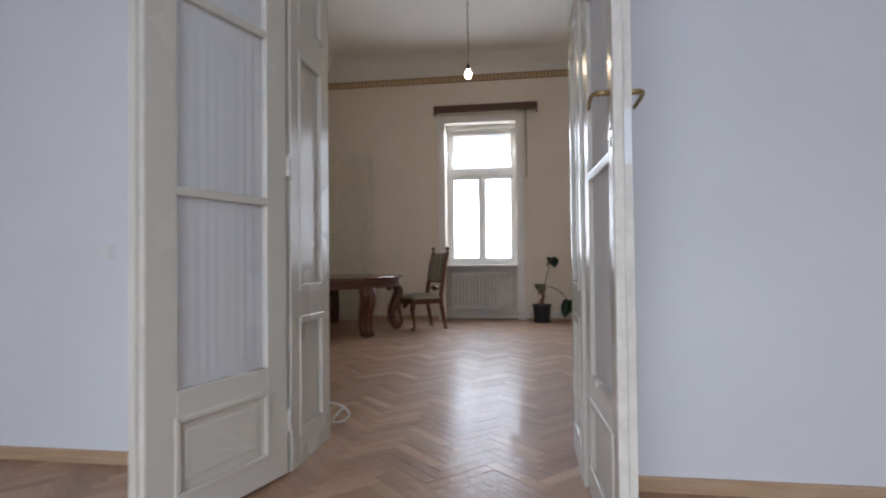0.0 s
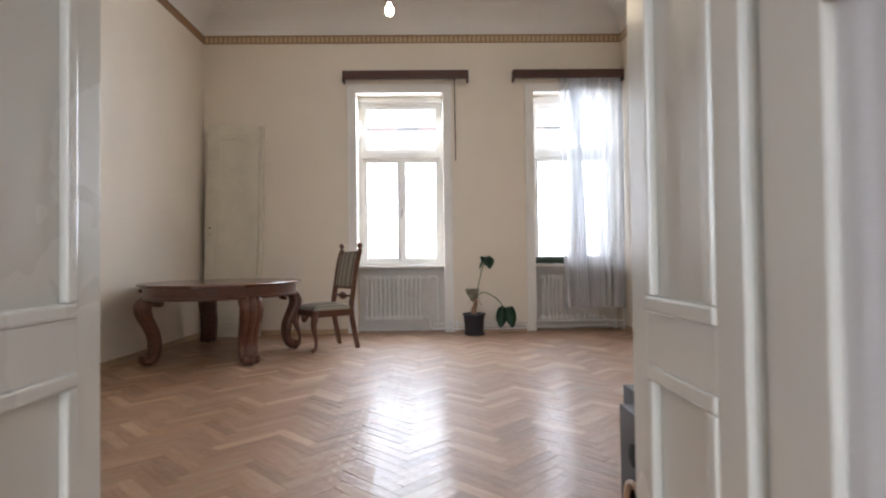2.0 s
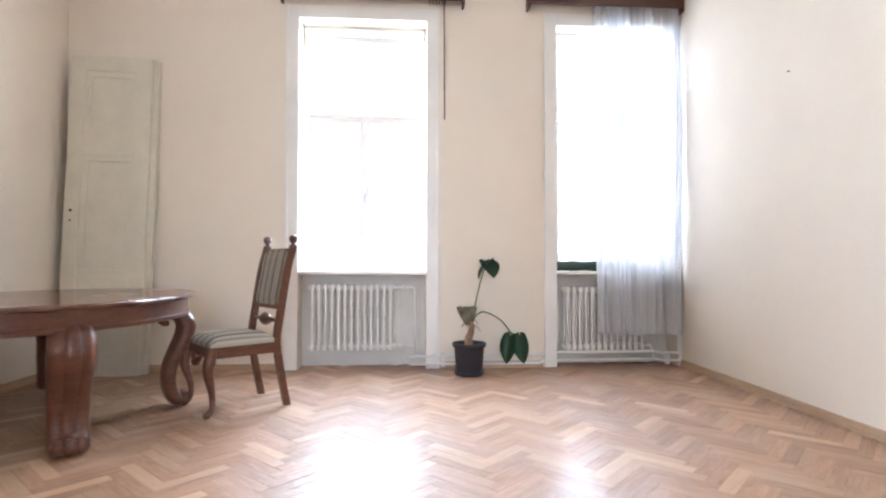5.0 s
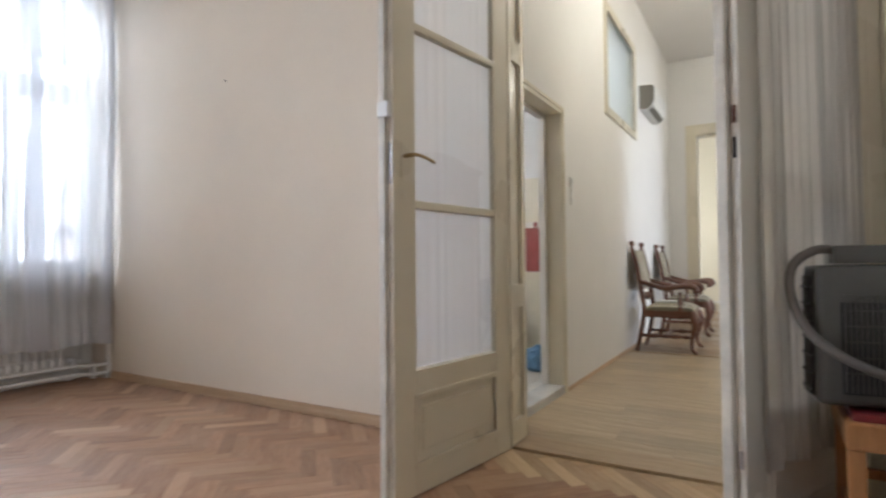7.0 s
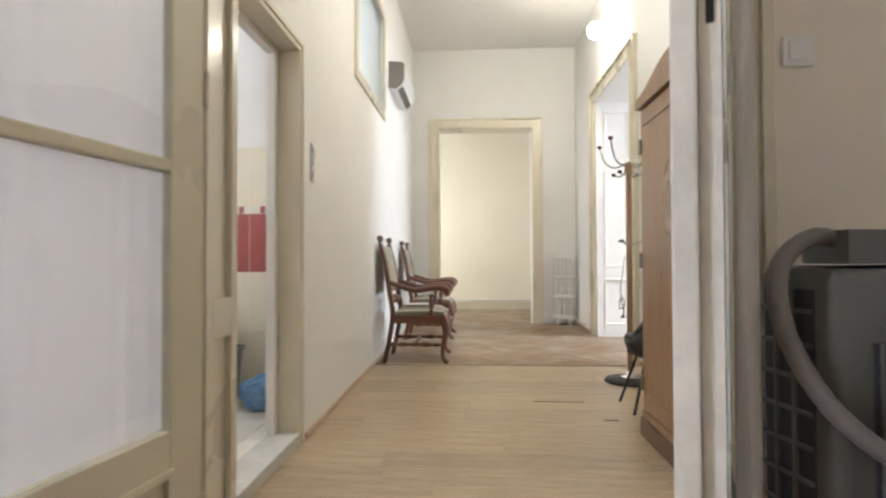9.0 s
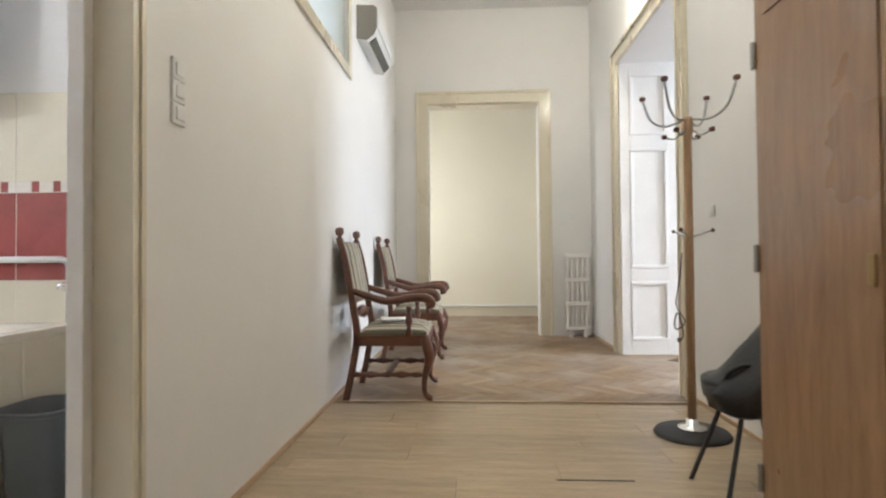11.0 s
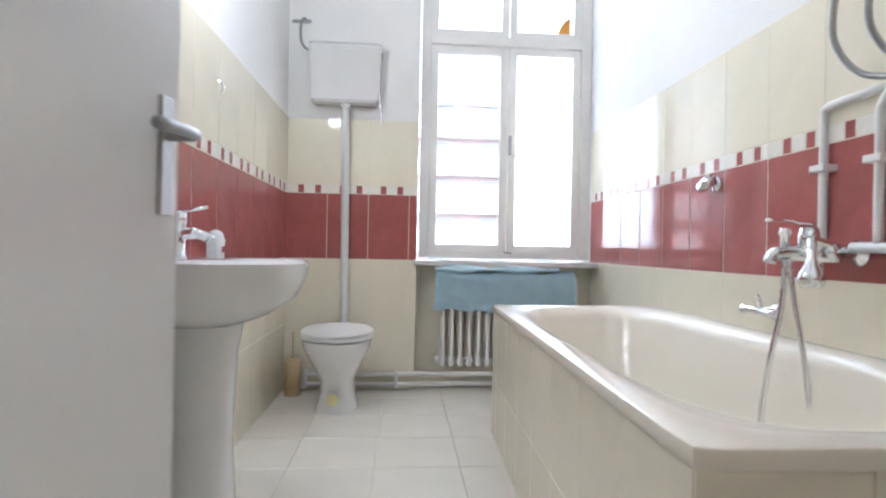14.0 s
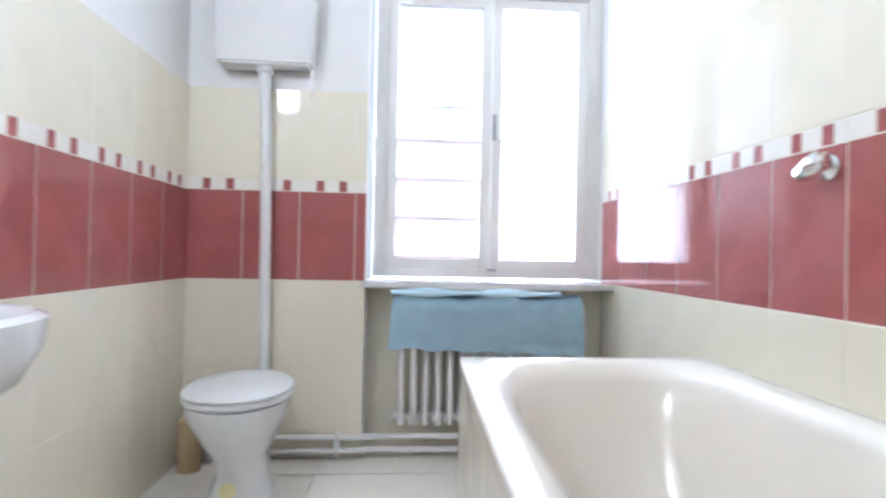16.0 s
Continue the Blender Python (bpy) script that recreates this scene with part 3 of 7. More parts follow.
def skirting(name, mat, runs, h=0.06, d=0.018, lab="low brown wooden skirting board"):
    bm = bmesh.new()
    for x0, x1, y0, y1 in runs:
        add_box(bm, x0, x1, y0, y1, -0.01, h, 0.004)
    tagged(part(name, bm, mat), lab, "skirting", kind="structure")


skirting("baseboard", M_SKIRT, [(XW, XW + 0.018, YS, YN), (XW + 0.018, W1[0] - 0.13, YN - 0.018, YN), (W1[1] + 0.13, W2[0] - 0.13, YN - 0.018, YN), (XE - 0.018, XE, 3.42, YN - 0.02), (XE - 0.018, XE, YS, D2[0] - 0.14)])
skirting("baseboard_start", M_SKIRT, [(-3.2, D1[0] - 0.14, 0.582, 0.6), (D1[1] + 0.14, 5.0, 0.582, 0.6)])
skirting("baseboard_hall", M_SKIRT, [(4.98, HX, HN - 0.012, HN), (BW, 7.06, HS, HS + 0.012), (8.95, HX, HS, HS + 0.012)], 0.03, 0.012, "thin wooden floor moulding along the hall walls")
pf = thing("far_room_pipe", pose(12.26, 2.7, 0.17), "white heating pipe along the far wall", "pipe", kind="structure")
part("pipe", tube([(0, -1.6, 0), (0, 1.75, 0)], 0.014, 8), M_PIPE, pf)
skirting("baseboard_far", M_DOOR2, [(12.28, 12.3, HS, 4.5)], 0.13, 0.02, "cream painted skirting board of the far room")


# ---- windows ----
def casing(name, x0, x1, y, z1, w=0.115, d=0.025, mat=M_CASE, lab="white painted window casing down to the floor"):
    bm = bmesh.new()
    add_box(bm, x0 - w, x0, y - d, y, 0.0, z1 + w, 0.004)
    add_box(bm, x1, x1 + w, y - d, y, 0.0, z1 + w, 0.004)
    add_box(bm, x0, x1, y - d, y, z1, z1 + w, 0.004)
    add_box(bm, x0 - w, x0 - w + 0.025, y - d - 0.012, y - d, 0.0, z1 + w, 0.003)
    add_box(bm, x1 + w - 0.025, x1 + w, y - d - 0.012, y - d, 0.0, z1 + w, 0.003)
    tagged(part(name, bm, mat), lab, "casing", kind="structure")


def sash(win, x0, x1, y, z0, z1, w=0.045, glassy=M_GLASS, mat=M_CASE):
    bm = bmesh.new()
    add_box(bm, x0, x0 + w, y - 0.022, y + 0.022, z0, z1, 0.004)
    add_box(bm, x1 - w, x1, y - 0.022, y + 0.022, z0, z1, 0.004)
    add_box(bm, x0 + w, x1 - w, y - 0.022, y + 0.022, z0, z0 + w, 0.004)
    add_box(bm, x0 + w, x1 - w, y - 0.022, y + 0.022, z1 - w, z1, 0.004)
    s = part("sash", bm, mat, win)
    p = part("pane", box(x0 + w, x1 - w, y - 0.002, y + 0.002, z0 + w, z1 - w), glassy, s)
    p.visible_shadow = False
    return s


def window_a(name, x0, x1, lab):
    """A tall window: two casements, a fixed light over them, a deep sill."""
    y = 7.20
    win = tagged(new(name), lab, "window", kind="structure")
    bm = bmesh.new()
    add_box(bm, x0, x0 + 0.05, y - 0.05, y + 0.05, 0.875, 3.15, 0.004)
    add_box(bm, x1 - 0.05, x1, y - 0.05, y + 0.05, 0.875, 3.15, 0.004)
    add_box(bm, x0 + 0.05, x1 - 0.05, y - 0.05, y + 0.05, 3.07, 3.15, 0.004)
    add_box(bm, x0 + 0.05, x1 - 0.05, y - 0.05, y + 0.05, 0.875, 0.92, 0.004)
    add_box(bm, x0 + 0.05, x1 - 0.05, y - 0.065, y + 0.05, 2.33, 2.42, 0.008)
    xm = (x0 + x1) / 2
    part("window_frame", bm, M_CASE, win)
    sash(win, x0 + 0.05, xm - 0.004, y - 0.01, 0.92, 2.33, 0.055)
    sash(win, xm + 0.004, x1 - 0.05, y - 0.01, 0.92, 2.33, 0.055)
    sash(win, x0 + 0.05, x1 - 0.05, y - 0.01, 2.42, 3.07, 0.05)
    part("mullion_strip", box(xm - 0.025, xm + 0.025, y - 0.055, y - 0.033, 0.93, 2.32, 0.006), M_CASE, win)
    part("latch", tube(curve([(xm - 0.005, y - 0.058, 1.52), (xm + 0.0, y - 0.09, 1.55), (xm + 0.015, y - 0.095, 1.64)], 4), 0.007, 8), M_STEEL, win, "dull steel window latch")
    part("latch", tube(curve([(x0 + 0.09, y - 0.04, 2.72), (x0 + 0.092, y - 0.06, 2.75), (x0 + 0.10, y - 0.065, 2.80)], 4), 0.006, 8), M_STEEL, win, "dull steel window latch")
    part("window_sill", box(x0 - 0.0, x1 + 0.0, 6.885, 7.15, 0.845, 0.875, 0.006), M_CASE, win)
    part("roller_blind_case", box(x0 + 0.01, x1 - 0.01, 7.06, 7.145, 3.085, 3.145, 0.01), M_CASE, win)
    # the panelled back of the radiator niche, recess shade put into its paint
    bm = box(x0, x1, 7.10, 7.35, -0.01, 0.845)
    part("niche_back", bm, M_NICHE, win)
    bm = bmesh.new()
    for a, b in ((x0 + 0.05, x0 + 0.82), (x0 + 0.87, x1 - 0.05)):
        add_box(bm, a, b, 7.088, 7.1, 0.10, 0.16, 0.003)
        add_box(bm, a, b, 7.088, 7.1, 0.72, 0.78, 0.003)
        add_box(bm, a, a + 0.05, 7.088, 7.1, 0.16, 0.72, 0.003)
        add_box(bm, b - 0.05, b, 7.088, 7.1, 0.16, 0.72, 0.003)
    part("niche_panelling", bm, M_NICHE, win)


window_a("window_1", *W1, "tall white painted wooden window with bright overcast daylight")
window_a("window_2", *W2, "tall white wooden window half hidden by a net curtain")
casing("trim_window_1", *W1, YN, 3.15)
tagged(part("trim_window_2", add_box(add_box(box(W2[0] - 0.115, W2[0], YN - 0.025, YN, 0, 3.265, 0.004), W2[0], W2[1], YN - 0.025, YN, 3.15, 3.265, 0.004), W2[1], XE - 0.002, YN - 0.025, YN, 0, 3.265, 0.004), M_CASE), "white painted window casing down to the floor", "casing", kind="structure")


def bathroom_window():
    y = 7.14
    win = tagged(new("window_3"), "tall white bathroom window with worn wooden frames", "window", kind="structure")
    x0, x1, xm = 4.68, BE, 5.262
    bm = bmesh.new()
    add_box(bm, x0, x0 + 0.06, y - 0.05, y + 0.06, 0.86, 3.40, 0.004)
    add_box(bm, x1 - 0.07, x1, y - 0.05, y + 0.06, 0.86, 3.40, 0.004)
    add_box(bm, x0 + 0.06, x1 - 0.07, y - 0.05, y + 0.06, 3.32, 3.40, 0.004)
    add_box(bm, x0 + 0.06, x1 - 0.07, y - 0.05, y + 0.06, 0.86, 0.90, 0.004)
    add_box(bm, x0 + 0.06, x1 - 0.07, y - 0.06, y + 0.06, 2.27, 2.33, 0.006)
    part("window_frame", bm, M_CASE, win)
    for a, b, z0, z1 in ((x0 + 0.06, xm - 0.003, 0.90, 2.27), (xm + 0.003, x1 - 0.07, 0.90, 2.27), (x0 + 0.06, xm - 0.003, 2.33, 3.32), (xm + 0.003, x1 - 0.07, 2.33, 3.32)):
        sash(win, a, b, y - 0.015, z0, z1, 0.05, M_GLASS)
    part("blind", box(xm + 0.06, x1 - 0.13, y + 0.03, y + 0.034, 0.95, 2.22), M_BLIND, win, "white translucent inner pane")
    part("glazing_bar", box(xm + 0.053, x1 - 0.12, y - 0.024, y - 0.006, 1.545, 1.555), M_CASE, win)
    part("bolt_plate", box(xm + 0.002, xm + 0.022, y - 0.05, y - 0.037, 1.55, 1.68, 0.003), M_STEEL, win, "small steel bolt")
    part("handle", tube([(xm - 0.01, y - 0.04, 0.905), (xm - 0.012, y - 0.07, 0.90), (xm + 0.03, y - 0.075, 0.897)], 0.006, 8), M_STEEL, win, "small steel bolt at the sill")
    part("window_sill", box(4.64, BE - 0.002, 6.865, 7.1, 0.815, 0.845, 0.005), M_MARBLE, win)
    part("niche_back", box(4.66, BE, 7.03, 7.35, -0.1, 0.815), M_TILE, win)
    part("sticker", slab([(5.56, 2.34), (5.68, 2.34), (5.68, 2.50), (5.63, 2.47)], 0, 0.002, m=Matrix(((1, 0, 0, 0), (0, 0, 1, y - 0.02), (0, 1, 0, 0.0), (0, 0, 0, 1)))), M_ORANGE, win, "orange leaf sticker on glass")


bathroom_window()


def hall_window():
    win = tagged(new("window_4"), "high frosted glass window in a painted frame", "window", kind="structure")
    x0, x1, z0, z1 = 6.22, 7.50, 2.35, 3.32
    bm = bmesh.new()
    for a, b, c, d in ((x0 - 0.05, x0 + 0.03, z0 - 0.05, z1 + 0.05), (x1 - 0.03, x1 + 0.05, z0 - 0.05, z1 + 0.05), (x0 + 0.03, x1 - 0.03, z0 - 0.05, z0 + 0.03), (x0 + 0.03, x1 - 0.03, z1 - 0.03, z1 + 0.05)):
        add_box(bm, a, b, HN - 0.018, HN + 0.0, c, d, 0.003)
    part("window_frame", bm, M_DOOR2, win)
    p = part("pane", box(x0, x1, HN + 0.03, HN + 0.036, z0, z1), M_FROST, win)
    p.visible_shadow = False


hall_window()


# ---- doors ----
def moulding(bm, x0, x1, z0, z1, y, w=0.022, d=0.010):
    add_box(bm, x0, x1, y - d, y, z0, z0 + w, 0.004)
    add_box(bm, x0, x1, y - d, y, z1 - w, z1, 0.004)
    add_box(bm, x0, x0 + w, y - d, y, z0 + w, z1 - w, 0.004)
    add_box(bm, x1 - w, x1, y - d, y, z0 + w, z1 - w, 0.004)


def lever(parent, x, z, y, flip, toward, mat=M_BRASS):
    """A lever handle with its long plate; flip: side of the leaf, toward: way the lever points."""
    part("handle_plate", box(x - 0.02, x + 0.02, y, y + 0.005 * flip if flip > 0 else y - 0.005, z - 0.11, z + 0.06, 0.002) if flip > 0 else box(x - 0.02, x + 0.02, y - 0.005, y, z - 0.11, z + 0.06, 0.002), M_DOOR2 if mat is M_BRASS else mat, parent)
    pts = curve([(x, y, z), (x, y + 0.035 * flip, z), (x + 0.02 * toward, y + 0.052 * flip, z + 0.002), (x + 0.07 * toward, y + 0.055 * flip, z - 0.004), (x + 0.125 * toward, y + 0.05 * flip, z - 0.014)], 5)
    part("door_handle", tube(pts, [0.009] * 8 + [0.007] * (len(pts) - 8), 10), mat, parent, "lever door handle", True)


def glazed_leaf(name, m, width, mat, lab, levers=(1, -1), group="double door leaves", worn=False, hole=False, bars=(1.255, 1.97), hz=1.355):
    """A tall leaf: three panes over a panel, pleated cloth behind the glass. The hinge is at x = 0, the leaf runs along x."""
    H = 2.70
    leaf = tagged(new(name), lab, "door", group, "structure")
    leaf.matrix_world = m
    t, st = 0.023, 0.125
    bm = bmesh.new()
    for x0, x1, z0, z1 in ((0, st, 0.012, H), (width - st, width, 0.012, H), (st, width - st, 0.012, 0.13), (st, width - st, 0.40, 0.505), (st, width - st, 2.60, H)):
        add_box(bm, x0, x1, -t, t, z0, z1, 0.003)
    for z in bars:
        add_box(bm, st, width - st, -t, t, z - 0.017, z + 0.017, 0.006)
    part("leaf_frame", bm, mat, leaf)
    bm = bmesh.new()
    add_box(bm, st, width - st, -0.009, 0.009, 0.13, 0.40)
    add_box(bm, st + 0.045, width - st - 0.045, -0.015, 0.015, 0.175, 0.355, 0.006)
    part("bottom_panel", bm, mat, leaf)
    bm = bmesh.new()
    for y, d in ((t + 0.006, 0.012), (-t + 0.006, 0.012)):
        moulding(bm, st - 0.012, width - st + 0.012, 0.118, 0.412, y, 0.022, d)
    part("panel_moulding", bm, mat, leaf)
    for z0, z1 in ((0.505, bars[0] - 0.017), (bars[0] + 0.017, bars[1] - 0.017), (bars[1] + 0.017, 2.60)):
        p = part("pane", box(st, width - st, 0.004, 0.008, z0, z1), M_GLASS, leaf)
        p.visible_shadow = False
    # pleated cloth just behind the panes
    bm, rows = bmesh.new(), []
    n = 160
    for z in () if hole else (0.51, 1.2, 1.92, 2.59):
        rows.append([bm.verts.new((st + (width - 2 * st) * k / n, -0.006 + 0.0015 * math.sin(k * 0.36 + 0.7 * math.sin(z * 1.5 + k * 0.11)) * (0.6 + 0.4 * math.sin(k * 0.07)), z)) for k in range(n + 1)])
    for a, b in zip(rows, rows[1:]):
        for k in range(n):
            bm.faces.new((a[k], a[k + 1], b[k + 1], b[k]))
    if not hole:
        part("curtain", bm, M_PANEC, leaf, "white pleated cloth behind the glass", True)
    part("closing_strip", box(width - 0.002, width + 0.022, -t - 0.012, -0.004, 0.012, H, 0.004), M_WORN if worn else mat, leaf)
    part("edge", box(width, width + 0.004, -0.002, t, 0.012, H), M_WORN, leaf, "worn painted door edge")
    if levers:
        part("lock_plate", box(width + 0.004, width + 0.006, 0.0, t - 0.003, 1.24, 1.40), M_STEEL, leaf)
    if bars[0] < 1.2 and not hole:
        part("latch_plate", box(width - 0.004, width + 0.026, -t - 0.016, t - 0.004, 1.50, 1.56, 0.002), M_PLASTIC, leaf, "white latch plate on the edge")
    if hole:
        part("lock_hole", box(width + 0.005, width + 0.008, 0.004, t - 0.006, 1.325, 1.375), M_RUST, leaf, "rusty empty lock hole")
        part("lock_hole", box(width + 0.005, width + 0.008, 0.006, t - 0.008, 1.225, 1.285), M_DARK, leaf, "dark keyhole slot")
        part("lock_hole", box(width + 0.005, width + 0.008, 0.004, t - 0.006, 0.35, 0.40), M_STEEL, leaf, "steel bolt slot")
    for s in levers:
        part("keyhole", lathe([(0.0, 0.0), (0.016, 0.0), (0.016, 0.003), (0.005, 0.004), (0.0, 0.001)], 14, m=pose(width - 0.06, t * s + 0.004 * s, hz - 0.15, -90 * s, 0, 0)), M_DOOR2, leaf, "painted keyhole rosette")
        lever(leaf, width - 0.06, hz, t * s, s, -1)
    if hole:
        # a sheer gathered curtain hangs loose in front of the panes
        bm, rows, n = bmesh.new(), [], 120
        for q in range(9):
            z = 2.62 - q * 0.285
            rows.append([bm.verts.new((0.03 + (width - 0.10) * k / n, t + 0.026 + (0.006 + 0.0015 * q) * math.sin(k * 0.62 + 0.9 * math.sin(k * 0.13) + q * 0.15), z + 0.01 * math.sin(k * 0.2))) for k in range(n + 1)])
        for a, b in zip(rows, rows[1:]):
            for k in range(n):
                bm.faces.new((a[k], a[k + 1], b[k + 1], b[k]))
        part("loose_curtain", bm, M_SHEER, leaf, "sheer white curtain hanging over the leaf", True)
        part("curtain_rod", tube([(0.02, t + 0.026, 2.625), (width - 0.06, t + 0.026, 2.625)], 0.005, 8), M_STEEL, leaf)
    for z in (0.25, 1.4, 2.4):
        part("hinge", lathe([(0.0, z - 0.05), (0.008, z - 0.048), (0.008, z + 0.048), (0.0, z + 0.055)], 10, m=pose(-0.006, t + 0.004, 0)), mat, leaf)
    return leaf


def toward(hx, hy, fx, fy):
    return pose(hx, hy, 0, 0, 0, math.degrees(math.atan2(fy - hy, fx - hx)))


# leaves of the first double door stand open into the first room
d1 = glazed_leaf("door_1", toward(0.30, 0.565, 0.105, -0.11), 0.70, M_DOOR, "cream glazed door leaf standing open with pleated cloth", levers=(), bars=(1.222, 1.95))
for a, b in (((0.20, 0.185), (0.33, 0.27)), ((0.34, 0.275), (0.45, 0.345)), ((0.24, 0.20), (0.40, 0.24))):
    part("scratch", tube([(a[0], 0.0155, a[1]), (b[0], 0.0155, b[1])], 0.0013, 5), M_CASE, d1, "pale scratch in the paint")
glazed_leaf("door_2", toward(1.66, 0.565, 1.683, -0.12), 0.68, M_DOOR, "cream glazed door leaf standing open with brass lever", levers=(1, -1), worn=True, bars=(1.285, 2.0), hz=1.47)
# leaves of the second double door stand open into the room with the table
glazed_leaf("door_3", toward(3.63, 3.265, 2.86, 3.385), 0.815, M_DOOR2, "yellowed glazed door leaf standing open, brass lever", levers=(1,), worn=True, bars=(1.17, 1.895))
glazed_leaf("door_4", toward(3.60, 1.88, 2.863, 2.225), 0.80, M_DOOR, "yellowed glazed door leaf standing open, worn edge", levers=(), worn=True, hole=True, bars=(1.17, 1.895))


def panelled_lining(name, axis, fixed, sign, a0, a1, z1, mat, lab):
    """A door lining with three raised panels on the side of the opening."""
    bm = bmesh.new()
    d = 0.03

    def bx(u0, u1, p0, p1, z0, zz, bev=0.0):
        p0, p1 = sorted((fixed + sign * p0, fixed + sign * p1))
        add_box(bm, *((p0, p1, u0, u1) if axis == "y" else (u0, u1, p0, p1)), z0, zz, bev)

    bx(a0, a1, 0.0, d * 0.4, 0.0, z1)
    w = a1 - a0
    s = min(0.09, w * 0.2)
    for u0, u1, z0, zz in ((a0, a0 + s, 0, z1), (a1 - s, a1, 0, z1), (a0 + s, a1 - s, 0, 0.13), (a0 + s, a1 - s, 0.70, 0.82), (a0 + s, a1 - s, 1.98, 2.10), (a0 + s, a1 - s, z1 - 0.1, z1)):
        bx(u0, u1, d * 0.4, d, z0, zz, 0.003)
    if w > 0.3:
        for z0, zz in ((0.13, 0.70), (0.82, 1.98), (2.10, z1 - 0.1)):
            for q0, q1, y0, y1 in ((a0 + s, a1 - s, z0, z0 + 0.035), (a0 + s, a1 - s, zz - 0.035, zz), (a0 + s, a0 + s + 0.035, z0 + 0.035, zz - 0.035), (a1 - s - 0.035, a1 - s, z0 + 0.035, zz - 0.035)):
                bx(q0, q1, d * 0.4, d * 1.2, y0, y1, 0.007)
    tagged(part(name, bm, mat), lab, "door lining", kind="structure")


panelled_lining("trim_lining_1", "y", D1[0], 1, 0.6, YS, DH, M_DOOR, "cream gloss panelled door lining")
panelled_lining("trim_lining_2", "y", D1[1], -1, 0.6, YS, DH, M_DOOR, "cream gloss panelled door lining")
panelled_lining("trim_lining_3", "x", D2[1], -1, 3.66, BW, DH, M_DOOR2, "yellowed gloss panelled door lining")
panelled_lining("trim_lining_4", "x", D2[0], 1, 3.66, BW, DH, M_DOOR2, "yellowed gloss panelled door lining")
panelled_lining("trim_lining_5", "y", 8.78, -1, 0.5, HS, 2.8, M_CASE, "white panelled door lining")
panelled_lining("trim_lining_6", "y", 7.22, 1, 0.5, HS, 2.8, M_CASE, "white panelled door lining")


def door_case(name, axis, p, sign, a0, a1, z1, mat, lab, w=0.13, d=0.03):
    """A flat casing with a raised outer moulding round an opening."""
    bm = bmesh.new()

    def bx(u0, u1, q0, q1, z0, zz):
        q0, q1 = sorted((p + sign * q0, p + sign * q1))
        add_box(bm, *((q0, q1, u0, u1) if axis == "y" else (u0, u1, q0, q1)), z0, zz, 0.004)

    for u0, u1 in ((a0 - w, a0), (a1, a1 + w)):
        bx(u0, u1, 0, d, 0, z1 + w)
    bx(a0, a1, 0, d, z1, z1 + w)
    for u0, u1 in ((a0 - w, a0 - w + 0.03), (a1 + w - 0.03, a1 + w)):
        bx(u0, u1, d, d + 0.016, 0, z1 + w)
    bx(a0 - w + 0.03, a1 + w - 0.03, d, d + 0.016, z1 + w - 0.03, z1 + w)
    for u0, u1 in ((a0 - 0.03, a0 - 0.006), (a1 + 0.006, a1 + 0.03)):
        bx(u0, u1, d, d + 0.01, 0, z1 + 0.006)
    tagged(part(name, bm, mat), lab, "door casing", kind="structure")


door_case("trim_case_1", "x", 0.6, -1, *D1, DH, M_DOOR, "cream gloss painted door casing", 0.11)
door_case("trim_case_2", "x", YS, 1, *D1, DH, M_DOOR, "cream gloss painted door casing", 0.11)
door_case("trim_case_3", "y", XE, -1, *D2, DH, M_DOOR2, "yellowed gloss painted door casing", 0.105)
door_case("trim_case_4", "y", HX, -1, 1.66, 2.99, 2.81, M_DOOR2, "yellowed painted casing round a tall doorway", 0.15)
door_case("trim_case_5", "x", HS, 1, 7.22, 8.78, 2.8, M_DOOR2, "yellowed painted casing round a tall doorway", 0.14)
block("trim_lintel", M_DOOR2, "painted head lining of the far doorway", "door lining", HX, 10.25, 1.66, 2.99, 2.795, 2.81)

# the bathroom's plain lining and leaf
tagged(part("trim_bathroom_lining", add_box(add_box(box(4.885, 4.912, HN - 0.004, BS, 0.06, 2.02), 4.10, 4.125, HN - 0.004, BS, 0.06, 2.02), 4.125, 4.885, HN - 0.004, BS, 1.995, 2.02), M_DOOR2), "yellowed painted bathroom door lining", "door lining", kind="structure")
tagged(part("trim_bathroom_case", add_box(add_box(box(4.912, 4.935, HN - 0.012, HN, 0, 2.045, 0.003), 4.075, 4.10, HN - 0.012, HN, 0, 2.045, 0.003), 4.10, 4.912, HN - 0.012, HN, 2.02, 2.045, 0.003), M_DOOR2), "narrow painted edging round the bathroom door", "door casing", kind="structure")
tagged(part("trim_bathroom_stop", add_box(add_box(box(4.848, 4.885, BS - 0.035, BS + 0.012, 0.06, 1.995, 0.003), 4.125, 4.148, BS - 0.035, BS + 0.012, 0.06, 1.995, 0.003), 4.148, 4.848, BS - 0.035, BS + 0.012, 1.97, 1.995, 0.003), M_CASE), "white painted door stop with strike plate", "door stop", kind="structure")


